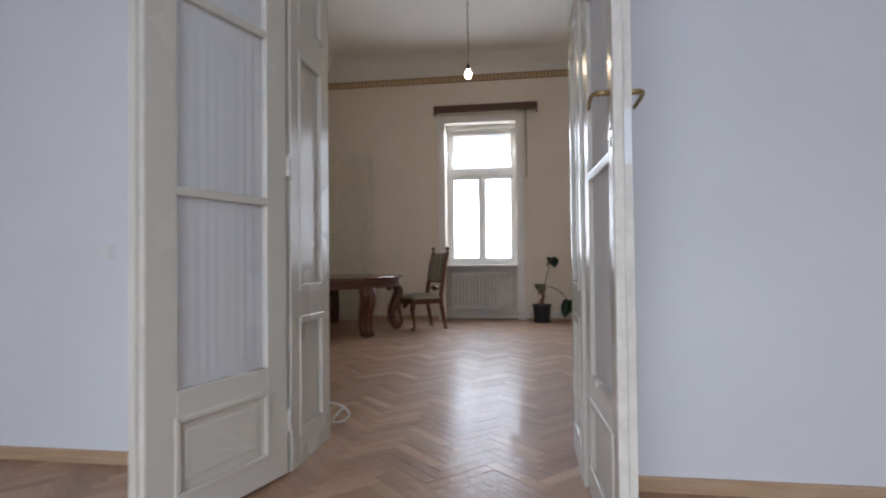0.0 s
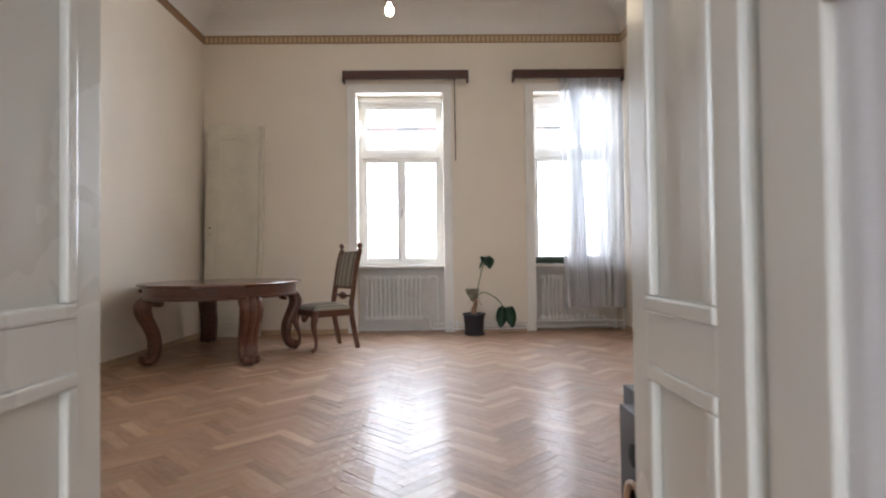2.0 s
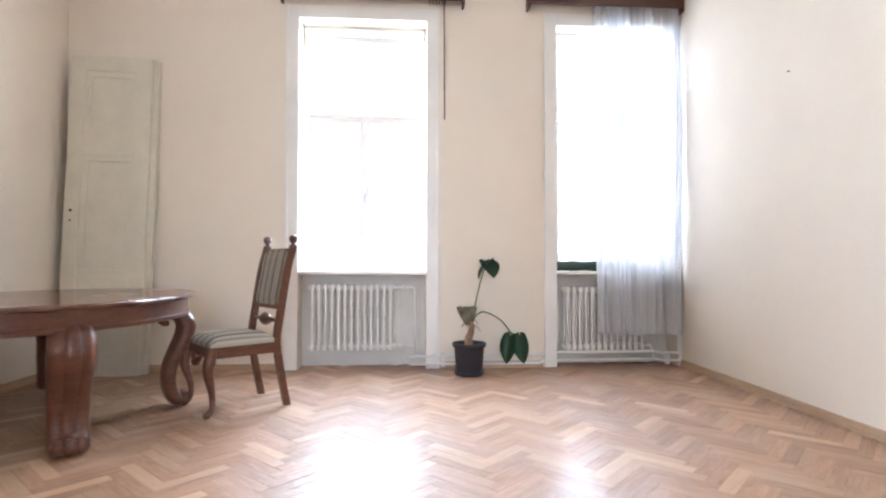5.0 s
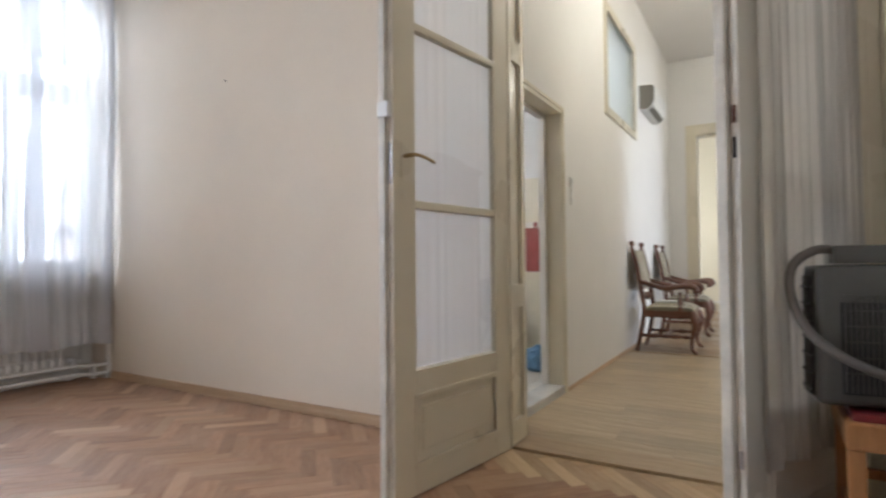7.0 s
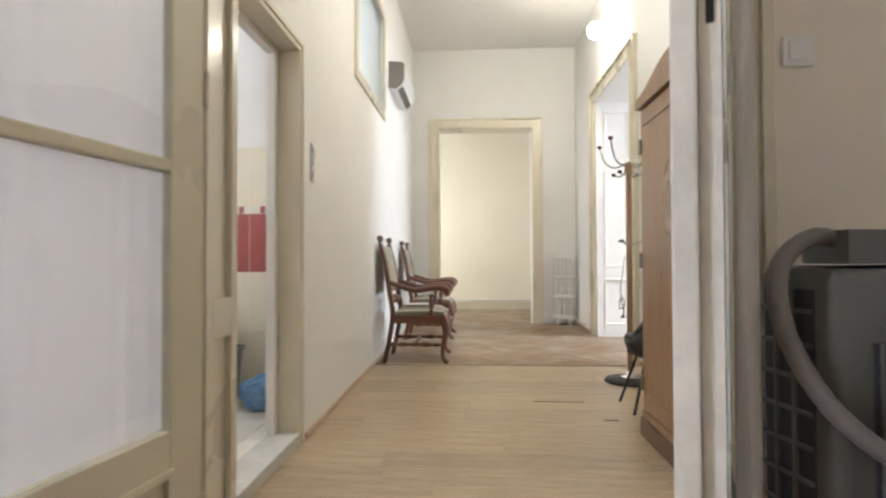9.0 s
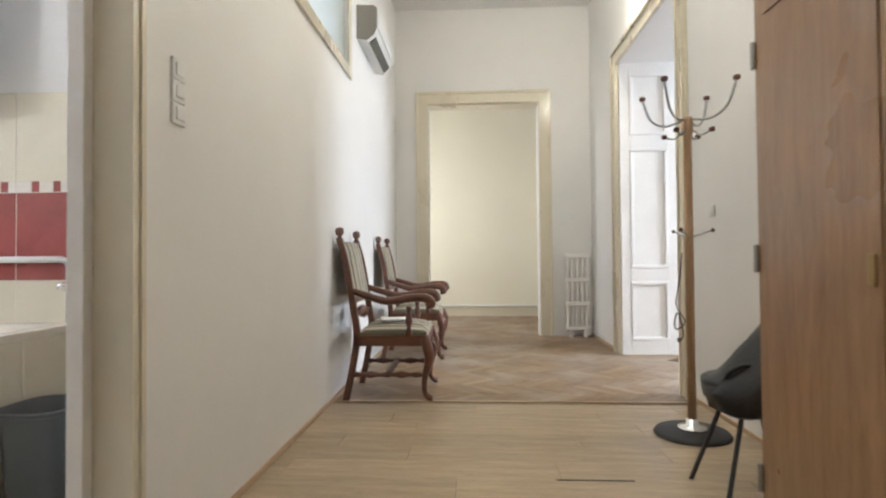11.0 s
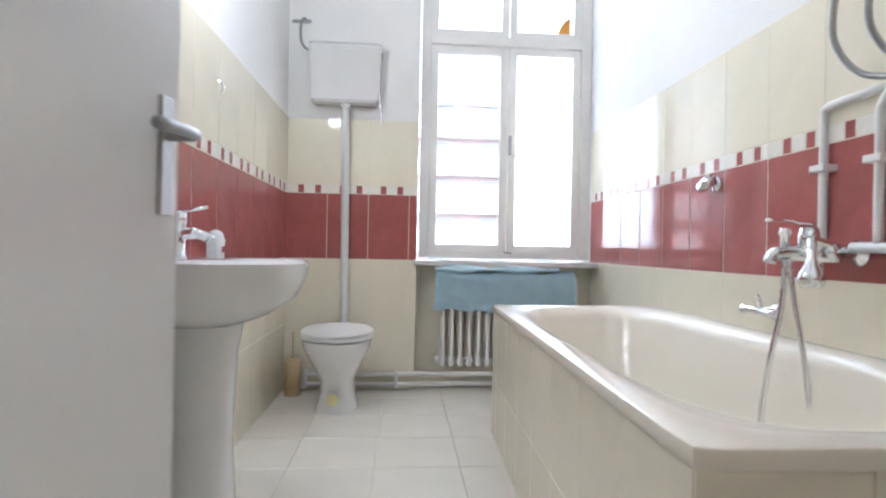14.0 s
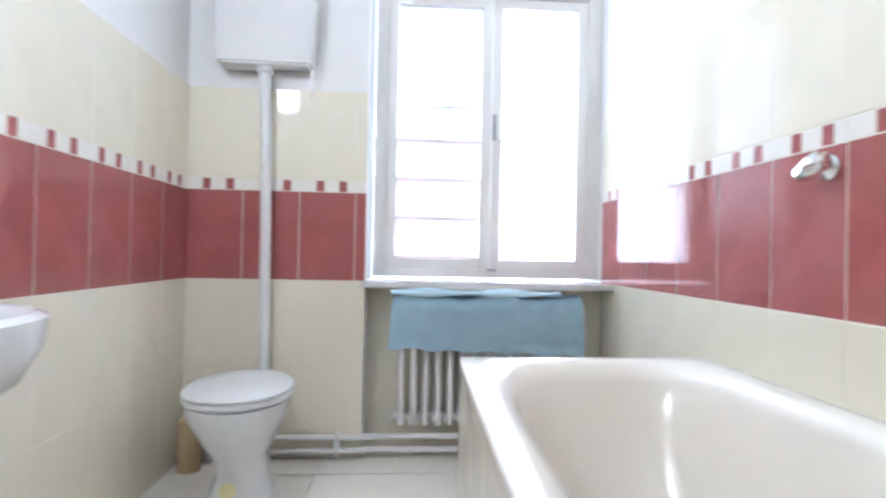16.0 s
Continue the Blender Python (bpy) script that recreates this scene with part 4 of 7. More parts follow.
def bathroom_door():
    leaf = tagged(new("door_5"), "plain white gloss bathroom door standing open", "door", kind="structure")
    leaf.matrix_world = toward(4.125, BS + 0.035, 4.218, BS + 0.83)
    part("leaf", box(0.0, 0.80, -0.02, 0.02, 0.065, 1.975, 0.003), M_BDOOR, leaf)
    part("lock_plate", box(0.80, 0.802, -0.009, 0.009, 0.93, 1.13), M_STEEL, leaf, "steel lock plate on the door edge")
    part("latch_plate", box(0.80, 0.802, -0.009, 0.009, 0.48, 0.53), M_STEEL, leaf)
    for s in (1, -1):
        y = 0.02 * s
        part("handle_plate", box(0.745, 0.775, min(y, y + 0.006 * s), max(y, y + 0.006 * s), 0.955, 1.125, 0.002), M_STEEL, leaf)
        pts = curve([(0.76, y, 1.07), (0.76, y + 0.042 * s, 1.07), (0.735, y + 0.05 * s, 1.07), (0.66, y + 0.05 * s, 1.066)], 5)
        part("door_handle", tube(pts, 0.009, 10), M_STEEL, leaf, "brushed steel lever", True)


bathroom_door()


# ---- things in the room with the table ----
def cabriole(bm, pts, radii, flat=1.0):
    """A leg or scroll: an oval section swept along a line."""
    p = curve(pts, 5)
    n = len(p)
    r = [np.interp(i / (n - 1), np.linspace(0, 1, len(radii)), radii) for i in range(n)]
    return tube(p, [float(v) for v in r], 10, bm)


def oval_table():
    tb = thing("dining_table", pose(-1.03, 5.42, 0, 0, 0, 0), "oval dark walnut dining table on four scrolled legs", "table")
    a, b = 0.75, 0.97
    bm = loft([oval(0, 0, a - 0.02, b - 0.02, 0.722, 64), oval(0, 0, a, b, 0.73, 64), oval(0, 0, a, b, 0.742, 64), oval(0, 0, a - 0.008, b - 0.008, 0.75, 64)])
    smoothed(part("tabletop", bm, M_TOP, tb), 30)
    bm = loft([oval(0, 0, a - 0.05, b - 0.05, 0.722, 64), oval(0, 0, a - 0.05, b - 0.05, 0.635, 64), oval(0, 0, a - 0.04, b - 0.04, 0.63, 64), oval(0, 0, a - 0.04, b - 0.04, 0.612, 64), oval(0, 0, a - 0.055, b - 0.055, 0.606, 64)])
    smoothed(part("apron", bm, M_WALNUT, tb), 30)
    part("pull_knob", lathe([(0.02, 0), (0.024, 0.012), (0.014, 0.02), (0.02, 0.04), (0, 0.045)], 12, m=pose(-0.55, -0.53, 0.69) @ pose(0, 0, 0, 90, 0, -40)), M_WALNUT, tb)
    for fx, fy in ((0.46, -0.62), (-0.48, -0.57), (-0.50, 0.80), (0.58, 0.33)):
        s = Vector((fx, fy)).normalized()
        bm = bmesh.new()
        for side in (-0.05, 0.0, 0.05):
            o = Vector((-s.y, s.x)) * side
            rr = 0.056 if side == 0 else 0.048

            def at(d, z):
                return (fx + s.x * d + o.x, fy + s.y * d + o.y, z)

            cabriole(bm, [at(-0.05, 0.55), at(-0.085, 0.56), at(-0.08, 0.60), at(-0.03, 0.615), at(0.035, 0.585), at(0.06, 0.52), at(0.04, 0.44), at(0.0, 0.36), at(-0.035, 0.27), at(-0.045, 0.18), at(-0.03, 0.10), at(0.005, 0.055), at(0.045, 0.055), at(0.05, 0.095)],
                     [0.016, 0.024, 0.03, 0.04, rr * 1.1, rr * 1.2, rr * 1.15, rr, rr * 0.95, rr * 0.88, rr * 0.85, rr * 0.9, rr * 0.75, 0.018])
        smoothed(part("leg", bm, M_WALNUT, tb), 60)


oval_table()


def cushion(x0, x1, y0, y1, z0, h, n=10, lift=0.02):
    bm, top, bot = bmesh.new(), [], []
    for i in range(n + 1):
        rt, rb = [], []
        for j in range(n + 1):
            u, v = i / n, j / n
            e = (1 - (2 * u - 1) ** 6) * (1 - (2 * v - 1) ** 6)
            rt.append(bm.verts.new((x0 + (x1 - x0) * u, y0 + (y1 - y0) * v, z0 + h * (0.35 + 0.65 * e ** 0.5) + lift * (1 - (2 * u - 1) ** 2) * (1 - (2 * v - 1) ** 2))))
            rb.append(bm.verts.new((x0 + (x1 - x0) * u, y0 + (y1 - y0) * v, z0)))
        top.append(rt)
        bot.append(rb)
    for g in (top, bot):
        for i in range(n):
            for j in range(n):
                bm.faces.new((g[i][j], g[i + 1][j], g[i + 1][j + 1], g[i][j + 1]))
    for k in range(n):
        for a, b in (((0, k), (0, k + 1)), ((n, k), (n, k + 1)), ((k, 0), (k + 1, 0)), ((k, n), (k + 1, n))):
            bm.faces.new((top[a[0]][a[1]], top[b[0]][b[1]], bot[b[0]][b[1]], bot[a[0]][a[1]]))
    return bm


def old_chair(name, m, lab, arms, fabric, group=""):
    """A carved chair: cabriole front legs, raked back posts with round finials, padded back and seat. It faces -y; x is across."""
    ch = thing(name, m, lab, "chair", group)
    w, dp = (0.28, 0.24) if arms else (0.225, 0.225)
    sz, top = 0.43, 1.10
    bm = bmesh.new()
    for y0, y1, x0, x1 in ((-dp, -dp + 0.03, -w, w), (dp - 0.03, dp, -w, w), (-dp, dp, -w, -w + 0.03), (-dp, dp, w - 0.03, w)):
        add_box(bm, x0, x1, y0, y1, sz - 0.07, sz, 0.006)
    part("seat_frame", bm, M_WALNUT, ch)
    smoothed(part("seat", cushion(-w + 0.008, w - 0.008, -dp + 0.005, dp - 0.02, sz, 0.055), fabric, ch, "padded striped seat"), 60)
    part("front_carving", cabriole(bmesh.new(), [(-0.09, -dp - 0.005, sz - 0.06), (-0.03, -dp - 0.01, sz - 0.09), (0.0, -dp - 0.012, sz - 0.105), (0.03, -dp - 0.01, sz - 0.09), (0.09, -dp - 0.005, sz - 0.06)], [0.01, 0.022, 0.03, 0.022, 0.01]), M_WALNUT, ch)
    for s in (-1, 1):
        bm = bmesh.new()
        x = s * (w - 0.02)
        cabriole(bm, [(x, -dp + 0.02, sz - 0.01), (x + s * 0.02, -dp - 0.005, sz - 0.09), (x + s * 0.015, -dp - 0.01, 0.27), (x - s * 0.005, -dp + 0.02, 0.15), (x, -dp + 0.02, 0.06), (x + s * 0.008, -dp - 0.01, 0.025), (x + s * 0.01, -dp - 0.03, 0.022)],
                 [0.032, 0.038, 0.03, 0.02, 0.017, 0.022, 0.016])
        smoothed(part("leg", bm, M_WALNUT, ch), 60)
        pts = curve([(x, dp + 0.06, 0.0), (x, dp + 0.015, 0.22), (x, dp - 0.015, sz), (x, dp + 0.01, 0.62), (x, dp + 0.055, 0.9), (x, dp + 0.10, top - 0.03)], 5)
        rings = [[(p.x + a * 0.019, p.y + b * 0.021, p.z) for a, b in ((-1, -1), (1, -1), (1, 1), (-1, 1))] for p in pts]
        part("back_post", loft(rings), M_WALNUT, ch)
        part("finial", lathe([(0.014, 0), (0.02, 0.008), (0.012, 0.016), (0.024, 0.03), (0.03, 0.05), (0.024, 0.072), (0, 0.08)], 14, m=pose(x, dp + 0.099, top - 0.035)), M_WALNUT, ch, "round dark finial", True)
    bx = w - 0.04
    tilt = lambda z: dp + 0.01 + max(0, z - 0.62) * 0.19  # noqa: E731
    for z0, z1 in ((0.64, 0.675), (1.02, 1.05)):
        part("back_rail", loft([[(x, tilt(z) + y, z) for x, y in ((-bx, -0.014), (bx, -0.014), (bx, 0.014), (-bx, 0.014))] for z in (z0, z1)]), M_WALNUT, ch)
    part("backrest", loft([[(x, tilt(z) + y * k, z) for x, y in ((-bx, -0.018), (0, -0.03), (bx, -0.018), (bx, 0.012), (-bx, 0.012))] for z, k in ((0.665, 0.6), (0.72, 1), (0.98, 1), (1.045, 0.6))]), fabric, ch, "padded striped back")
    part("back_spindle", lathe([(0.012, -bx), (0.012, -0.1), (0.02, -0.085), (0.014, -0.06), (0.03, -0.045), (0.046, 0), (0.03, 0.045), (0.014, 0.06), (0.02, 0.085), (0.012, 0.1), (0.012, bx)], 14, m=pose(0, dp + 0.0, 0.565, 0, 90, 0)), M_WALNUT, ch, "carved dark splat", True)
    if arms:
        for s in (-1, 1):
            x = s * (w - 0.01)
            bm = bmesh.new()
            cabriole(bm, [(x - s * 0.01, dp + 0.01, 0.72), (x, dp - 0.10, 0.685), (x + s * 0.01, 0.02, 0.655), (x + s * 0.015, -dp + 0.10, 0.675), (x + s * 0.015, -dp + 0.0, 0.672), (x + s * 0.015, -dp - 0.03, 0.635), (x + s * 0.015, -dp + 0.0, 0.62)], [0.022, 0.024, 0.026, 0.027, 0.03, 0.03, 0.02])
            smoothed(part("armrest", bm, M_WALNUT, ch), 60)
            part("arm_support", lathe([(0.022, 0), (0.024, 0.03), (0.013, 0.05), (0.026, 0.09), (0.018, 0.13), (0.012, 0.15), (0.02, 0.17), (0.02, 0.19)], 12, m=pose(x, -dp + 0.12, sz + 0.0)), M_WALNUT, ch, "", True)
        turned = [(0.012, 0), (0.02, 0.03), (0.012, 0.06), (0.024, 0.11), (0.012, 0.16), (0.02, 0.20), (0.012, 0.23), (0.024, 0.28), (0.012, 0.33), (0.02, 0.36), (0.012, 0.40)]
        part("stretcher", lathe([(r, z * 1.2 - 0.24) for r, z in turned], 12, m=pose(0, 0.03, 0.17, 0, 90, 0)), M_WALNUT, ch, "turned dark stretcher", True)
        for s in (-1, 1):
            part("stretcher", lathe([(r, z * 1.2 - 0.24) for r, z in turned], 12, m=pose(s * (w - 0.03), 0.03, 0.17, 90, 0, 0)), M_WALNUT, ch, "turned dark stretcher", True)
    return ch


old_chair("dining_chair", pose(-0.06, 5.70, 0, 0, 0, -52), "carved walnut chair with grey striped upholstery", False, M_FABRIC)


def leaning_door():
    d = thing("leaning_door", pose(-1.475, 6.74, 0.0, -2.0, 0.9, 1.5), "old grey-green panelled door leaning on the wall", "door")
    w, H = 0.66, 2.72
    for name, dx, dy, lab in (("leaf", 0, 0, "old panelled door leaf"), ("rear_leaf", 0.04, 0.055, "second door leaf behind the first")):
        bm = box(-w / 2 + dx, w / 2 + dx, dy - 0.012, dy + 0.012, 0.0, H)
        for x0, x1, z0, z1 in ((-w / 2, -w / 2 + 0.12, 0, H), (w / 2 - 0.12, w / 2, 0, H), (-w / 2 + 0.12, w / 2 - 0.12, 0, 0.14), (-w / 2 + 0.12, w / 2 - 0.12, 0.70, 0.84), (-w / 2 + 0.12, w / 2 - 0.12, 1.86, 2.02), (-w / 2 + 0.12, w / 2 - 0.12, H - 0.13, H)):
            add_box(bm, x0 + dx, x1 + dx, dy - 0.038, dy - 0.012, z0, z1, 0.004)
        for z0, z1 in ((0.14, 0.70), (0.84, 1.86), (2.02, H - 0.13)):
            moulding(bm, -w / 2 + 0.12 + dx, w / 2 - 0.12 + dx, z0, z1, dy - 0.012, 0.05, 0.016)
        part(name, bm, M_OLD, d, lab)
    for z in (1.30, 1.385):
        part("lock_hole", lathe([(0.008 if z < 1.35 else 0.012, 0), (0.008 if z < 1.35 else 0.012, 0.003)], 10, m=pose(-w / 2 + 0.055, -0.038, z, 90, 0, 0)), M_DARK, d)
    for z in (0.35, 1.35, 2.35):
        part("hinge", lathe([(0.009, -0.06), (0.009, 0.06)], 10, m=pose(w / 2 + 0.008, -0.01, z)), M_WORN, d)


leaning_door()


def radiator(name, x0, y, z0, n, pitch, h, depth, lab, mat=M_ENAMEL):
    """Cast columns joined at top and bottom by hubs."""
    rd = thing(name, pose(x0, y, z0), lab, "radiator")
    for k in range(n):
        x = pitch * (k + 0.5)
        bm = bmesh.new()
        for yy in (-depth / 2 + 0.018, depth / 2 - 0.018):
            tube([(x, yy, 0.02), (x, yy, h - 0.02)], pitch * 0.25, 8, bm)
        for z in (0.03, h - 0.03):
            add_box(bm, x - pitch * 0.31, x + pitch * 0.31, -depth / 2, depth / 2, z - 0.032, z + 0.032, 0.014)
        smoothed(part("section", bm, mat, rd), 50)
    part("top_hub", tube([(-0.015, 0, h - 0.03), (n * pitch + 0.015, 0, h - 0.03)], 0.020, 10), mat, rd)
    part("bottom_hub", tube([(-0.015, 0, 0.03), (n * pitch + 0.015, 0, 0.03)], 0.020, 10), mat, rd)
    return rd


r1 = radiator("radiator", W1[0] + 0.09, 7.0, 0.16, 13, 0.0585, 0.59, 0.14, "white cast-iron radiator under the window")
part("bracket", box(0.1, 0.13, -0.02, 0.1, 0.0, 0.02), M_ENAMEL, r1)
part("feed_pipe", tube(curve([(0.77, 0, 0.56), (0.86, 0, 0.565), (0.94, 0, 0.56), (0.955, 0, 0.50), (0.955, 0.0, 0.1), (0.955, -0.06, -0.07)], 4), 0.011, 8), M_PIPE, r1, "white painted pipe", True)
part("valve", lathe([(0.016, 0), (0.016, 0.03), (0.024, 0.035), (0.024, 0.06), (0.01, 0.07)], 12, m=pose(0.80, 0, 0.56, 0, 90, 0)), M_PIPE, r1, "", True)
part("valve", lathe([(0.014, 0), (0.02, 0.01), (0.02, 0.035), (0.012, 0.05)], 12, m=pose(0.80, 0, 0.03, 0, 90, 0)), M_PIPE, r1, "", True)
part("return_pipe", tube(curve([(0.76, 0, 0.03), (0.84, 0, 0.03), (0.85, 0, -0.04), (0.87, -0.05, -0.11), (0.95, -0.12, -0.125)], 4), 0.010, 8), M_PIPE, r1, "", True)
r2 = radiator("radiator", W2[0] + 0.09, 7.0, 0.14, 13, 0.0585, 0.59, 0.14, "white cast-iron radiator behind the net curtain")
part("valve", lathe([(0.014, 0), (0.02, 0.01), (0.02, 0.035), (0.012, 0.05)], 12, m=pose(0.80, 0, 0.03, 0, 90, 0)), M_PIPE, r2, "", True)
part("feed_pipe", tube([(0.84, 0, 0.03), (0.85, -0.02, -0.02), (0.85, -0.06, -0.10)], 0.010, 8), M_PIPE, r2, "", True)
hp = thing("heating_pipes", pose(0, 0, 0), "pair of white painted heating pipes along the wall", "pipes")
hp["kind"] = "structure"
for z in (0.045, 0.115):
    part("pipe", tube([(1.12, 6.865, z), (2.30, 6.865, z), (2.37, 6.90, z + 0.01), (2.42, 6.93, z + 0.01), (3.40, 6.93, z + 0.01), (3.46, 6.87, z + 0.006), (3.63, 6.87, z + 0.006)], 0.013, 8), M_PIPE, hp)
for x in (1.36, 1.42, 3.50):
    part("pipe_clip", box(x - 0.012, x + 0.012, 6.845, 6.90, 0.02, 0.14, 0.003), M_PIPE, hp)


def pelmet(name, x0, x1, lab):
    p = thing(name, pose((x0 + x1) / 2, YN, 3.36), lab, "pelmet")
    w = (x1 - x0) / 2
    part("front_board", box(-w, w, -0.125, -0.105, -0.055, 0.055, 0.004), M_PELMET, p)
    part("top_board", box(-w, w, -0.105, -0.002, 0.035, 0.055, 0.002), M_PELMET, p)
    for s in (-1, 1):
        part("end_board", box(s * w - 0.01, s * w + 0.01, -0.125, -0.002, -0.085, 0.055, 0.003), M_PELMET, p)
    part("curtain_rail", box(-w + 0.02, w - 0.02, -0.075, -0.055, -0.01, 0.015), M_CASE, p)
    return p


p1 = pelmet("pelmet", -0.02, 1.60, "dark brown wooden curtain pelmet over the window")
for k in range(6):
    part("curtain_hook", tube([(0.50 + 0.028 * k, -0.07, -0.01), (0.505 + 0.028 * k, -0.08, -0.05), (0.51 + 0.028 * k, -0.07, -0.075)], 0.004, 6), M_PELMET, p1)
part("draw_rod", tube([(0.635, -0.07, -0.02), (0.64, -0.07, -1.12)], 0.006, 8), M_PELMET, p1, "thin brown curtain draw rod")
pelmet("pelmet", 2.20, 3.635, "dark brown wooden pelmet carrying a net curtain")


def net_curtain():
    """A pleated net from the pelmet to below the sill, pulled to the corner."""
    cu = thing("net_curtain", pose(0, 0, 0), "white sheer net curtain drawn to one side", "curtain")
    bm, rows, n = bmesh.new(), [], 150
    zs = (3.37, 3.33, 3.1, 2.75, 2.3, 1.8, 1.3, 0.85, 0.6, 0.42, 0.30)
    for z in zs:
        f = (3.37 - z) / 3.07
        row = []
        for k in range(n + 1):
            u = k / n
            left, right = 2.80 + 0.03 * f, 3.625 - 0.02 * math.sin(f * 3)
            x = left + (right - left) * u
            amp = 0.022 + 0.03 * math.sin(f * math.pi * 0.9) * (0.4 + 0.6 * math.sin(u * 5 + 1) ** 2)
            y = 6.85 + amp * math.sin(u * 46 + 1.2 * math.sin(u * 9) + f * 0.8) + 0.012 * math.sin(u * 101 + f) - 0.02 * f
            x += 0.012 * math.sin(u * 37 + f * 2)
            row.append(bm.verts.new((x, y, z + 0.012 * math.sin(u * 11) * f)))
        rows.append(row)
    for a, b in zip(rows, rows[1:]):
        for k in range(n):
            bm.faces.new((a[k], a[k + 1], b[k + 1], b[k]))
    part("net", bm, M_NET, cu, "", True)
    # the gathered fold, its shade put into a darker net colour
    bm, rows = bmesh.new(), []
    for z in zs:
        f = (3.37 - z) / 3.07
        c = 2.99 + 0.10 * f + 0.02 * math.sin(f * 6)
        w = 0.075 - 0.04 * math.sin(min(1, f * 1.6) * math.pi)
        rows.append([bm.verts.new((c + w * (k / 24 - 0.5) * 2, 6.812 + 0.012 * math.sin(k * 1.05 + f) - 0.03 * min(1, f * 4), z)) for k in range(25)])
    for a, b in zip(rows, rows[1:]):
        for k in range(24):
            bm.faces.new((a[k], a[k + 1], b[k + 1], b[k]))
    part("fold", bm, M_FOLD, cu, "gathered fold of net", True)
    # the gathered edge, in the same darkened net
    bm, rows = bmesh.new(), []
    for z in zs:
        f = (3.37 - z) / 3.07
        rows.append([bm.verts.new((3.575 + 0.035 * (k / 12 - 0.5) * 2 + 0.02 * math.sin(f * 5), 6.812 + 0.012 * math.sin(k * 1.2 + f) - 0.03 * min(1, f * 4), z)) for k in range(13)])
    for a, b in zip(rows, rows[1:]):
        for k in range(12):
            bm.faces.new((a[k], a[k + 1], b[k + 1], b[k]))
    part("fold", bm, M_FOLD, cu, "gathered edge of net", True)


net_curtain()


def sill_cushion():
    c = thing("draught_cushion", pose(2.62, 7.02, 0.877), "dark green draught cushion lying on the sill", "cushion")
    bm = loft([[(x, 0.05 * math.cos(t), 0.045 + 0.045 * math.sin(t) * (1 + 0.1 * math.sin(x * 30))) for t in [2 * math.pi * k / 14 for k in range(14)]] for x in np.linspace(-0.12, 0.9, 20)])
    smoothed(part("cushion", bm, surface("dark_green_cloth", (0.03, 0.045, 0.03), 0.9, vary=0.25, scale=14, relief=0.4), c), 60)


sill_cushion()


def leaf_mesh(size, lobes=1.0, droop=0.3):
    """A broad heart-shaped leaf that folds along its midrib."""
    bm, rows = bmesh.new(), []
    prof = [(0.0, 0.10), (0.08, 0.34), (0.2, 0.46), (0.4, 0.48), (0.6, 0.42), (0.8, 0.26), (0.93, 0.11), (1.0, 0.005)]
    for t, w in prof:
        rows.append([bm.verts.new((w * s * size, t * size - (0.14 * size if abs(s) > 0.5 and t < 0.1 else 0), size * (-droop * t * t + 0.25 * abs(s) * w))) for s in (-1, -0.55, 0, 0.55, 1)])
    for a, b in zip(rows, rows[1:]):
        for k in range(4):
            bm.faces.new((a[k], a[k + 1], b[k + 1], b[k]))
    bmesh.ops.solidify(bm, geom=bm.faces[:], thickness=0.002)
    return bm


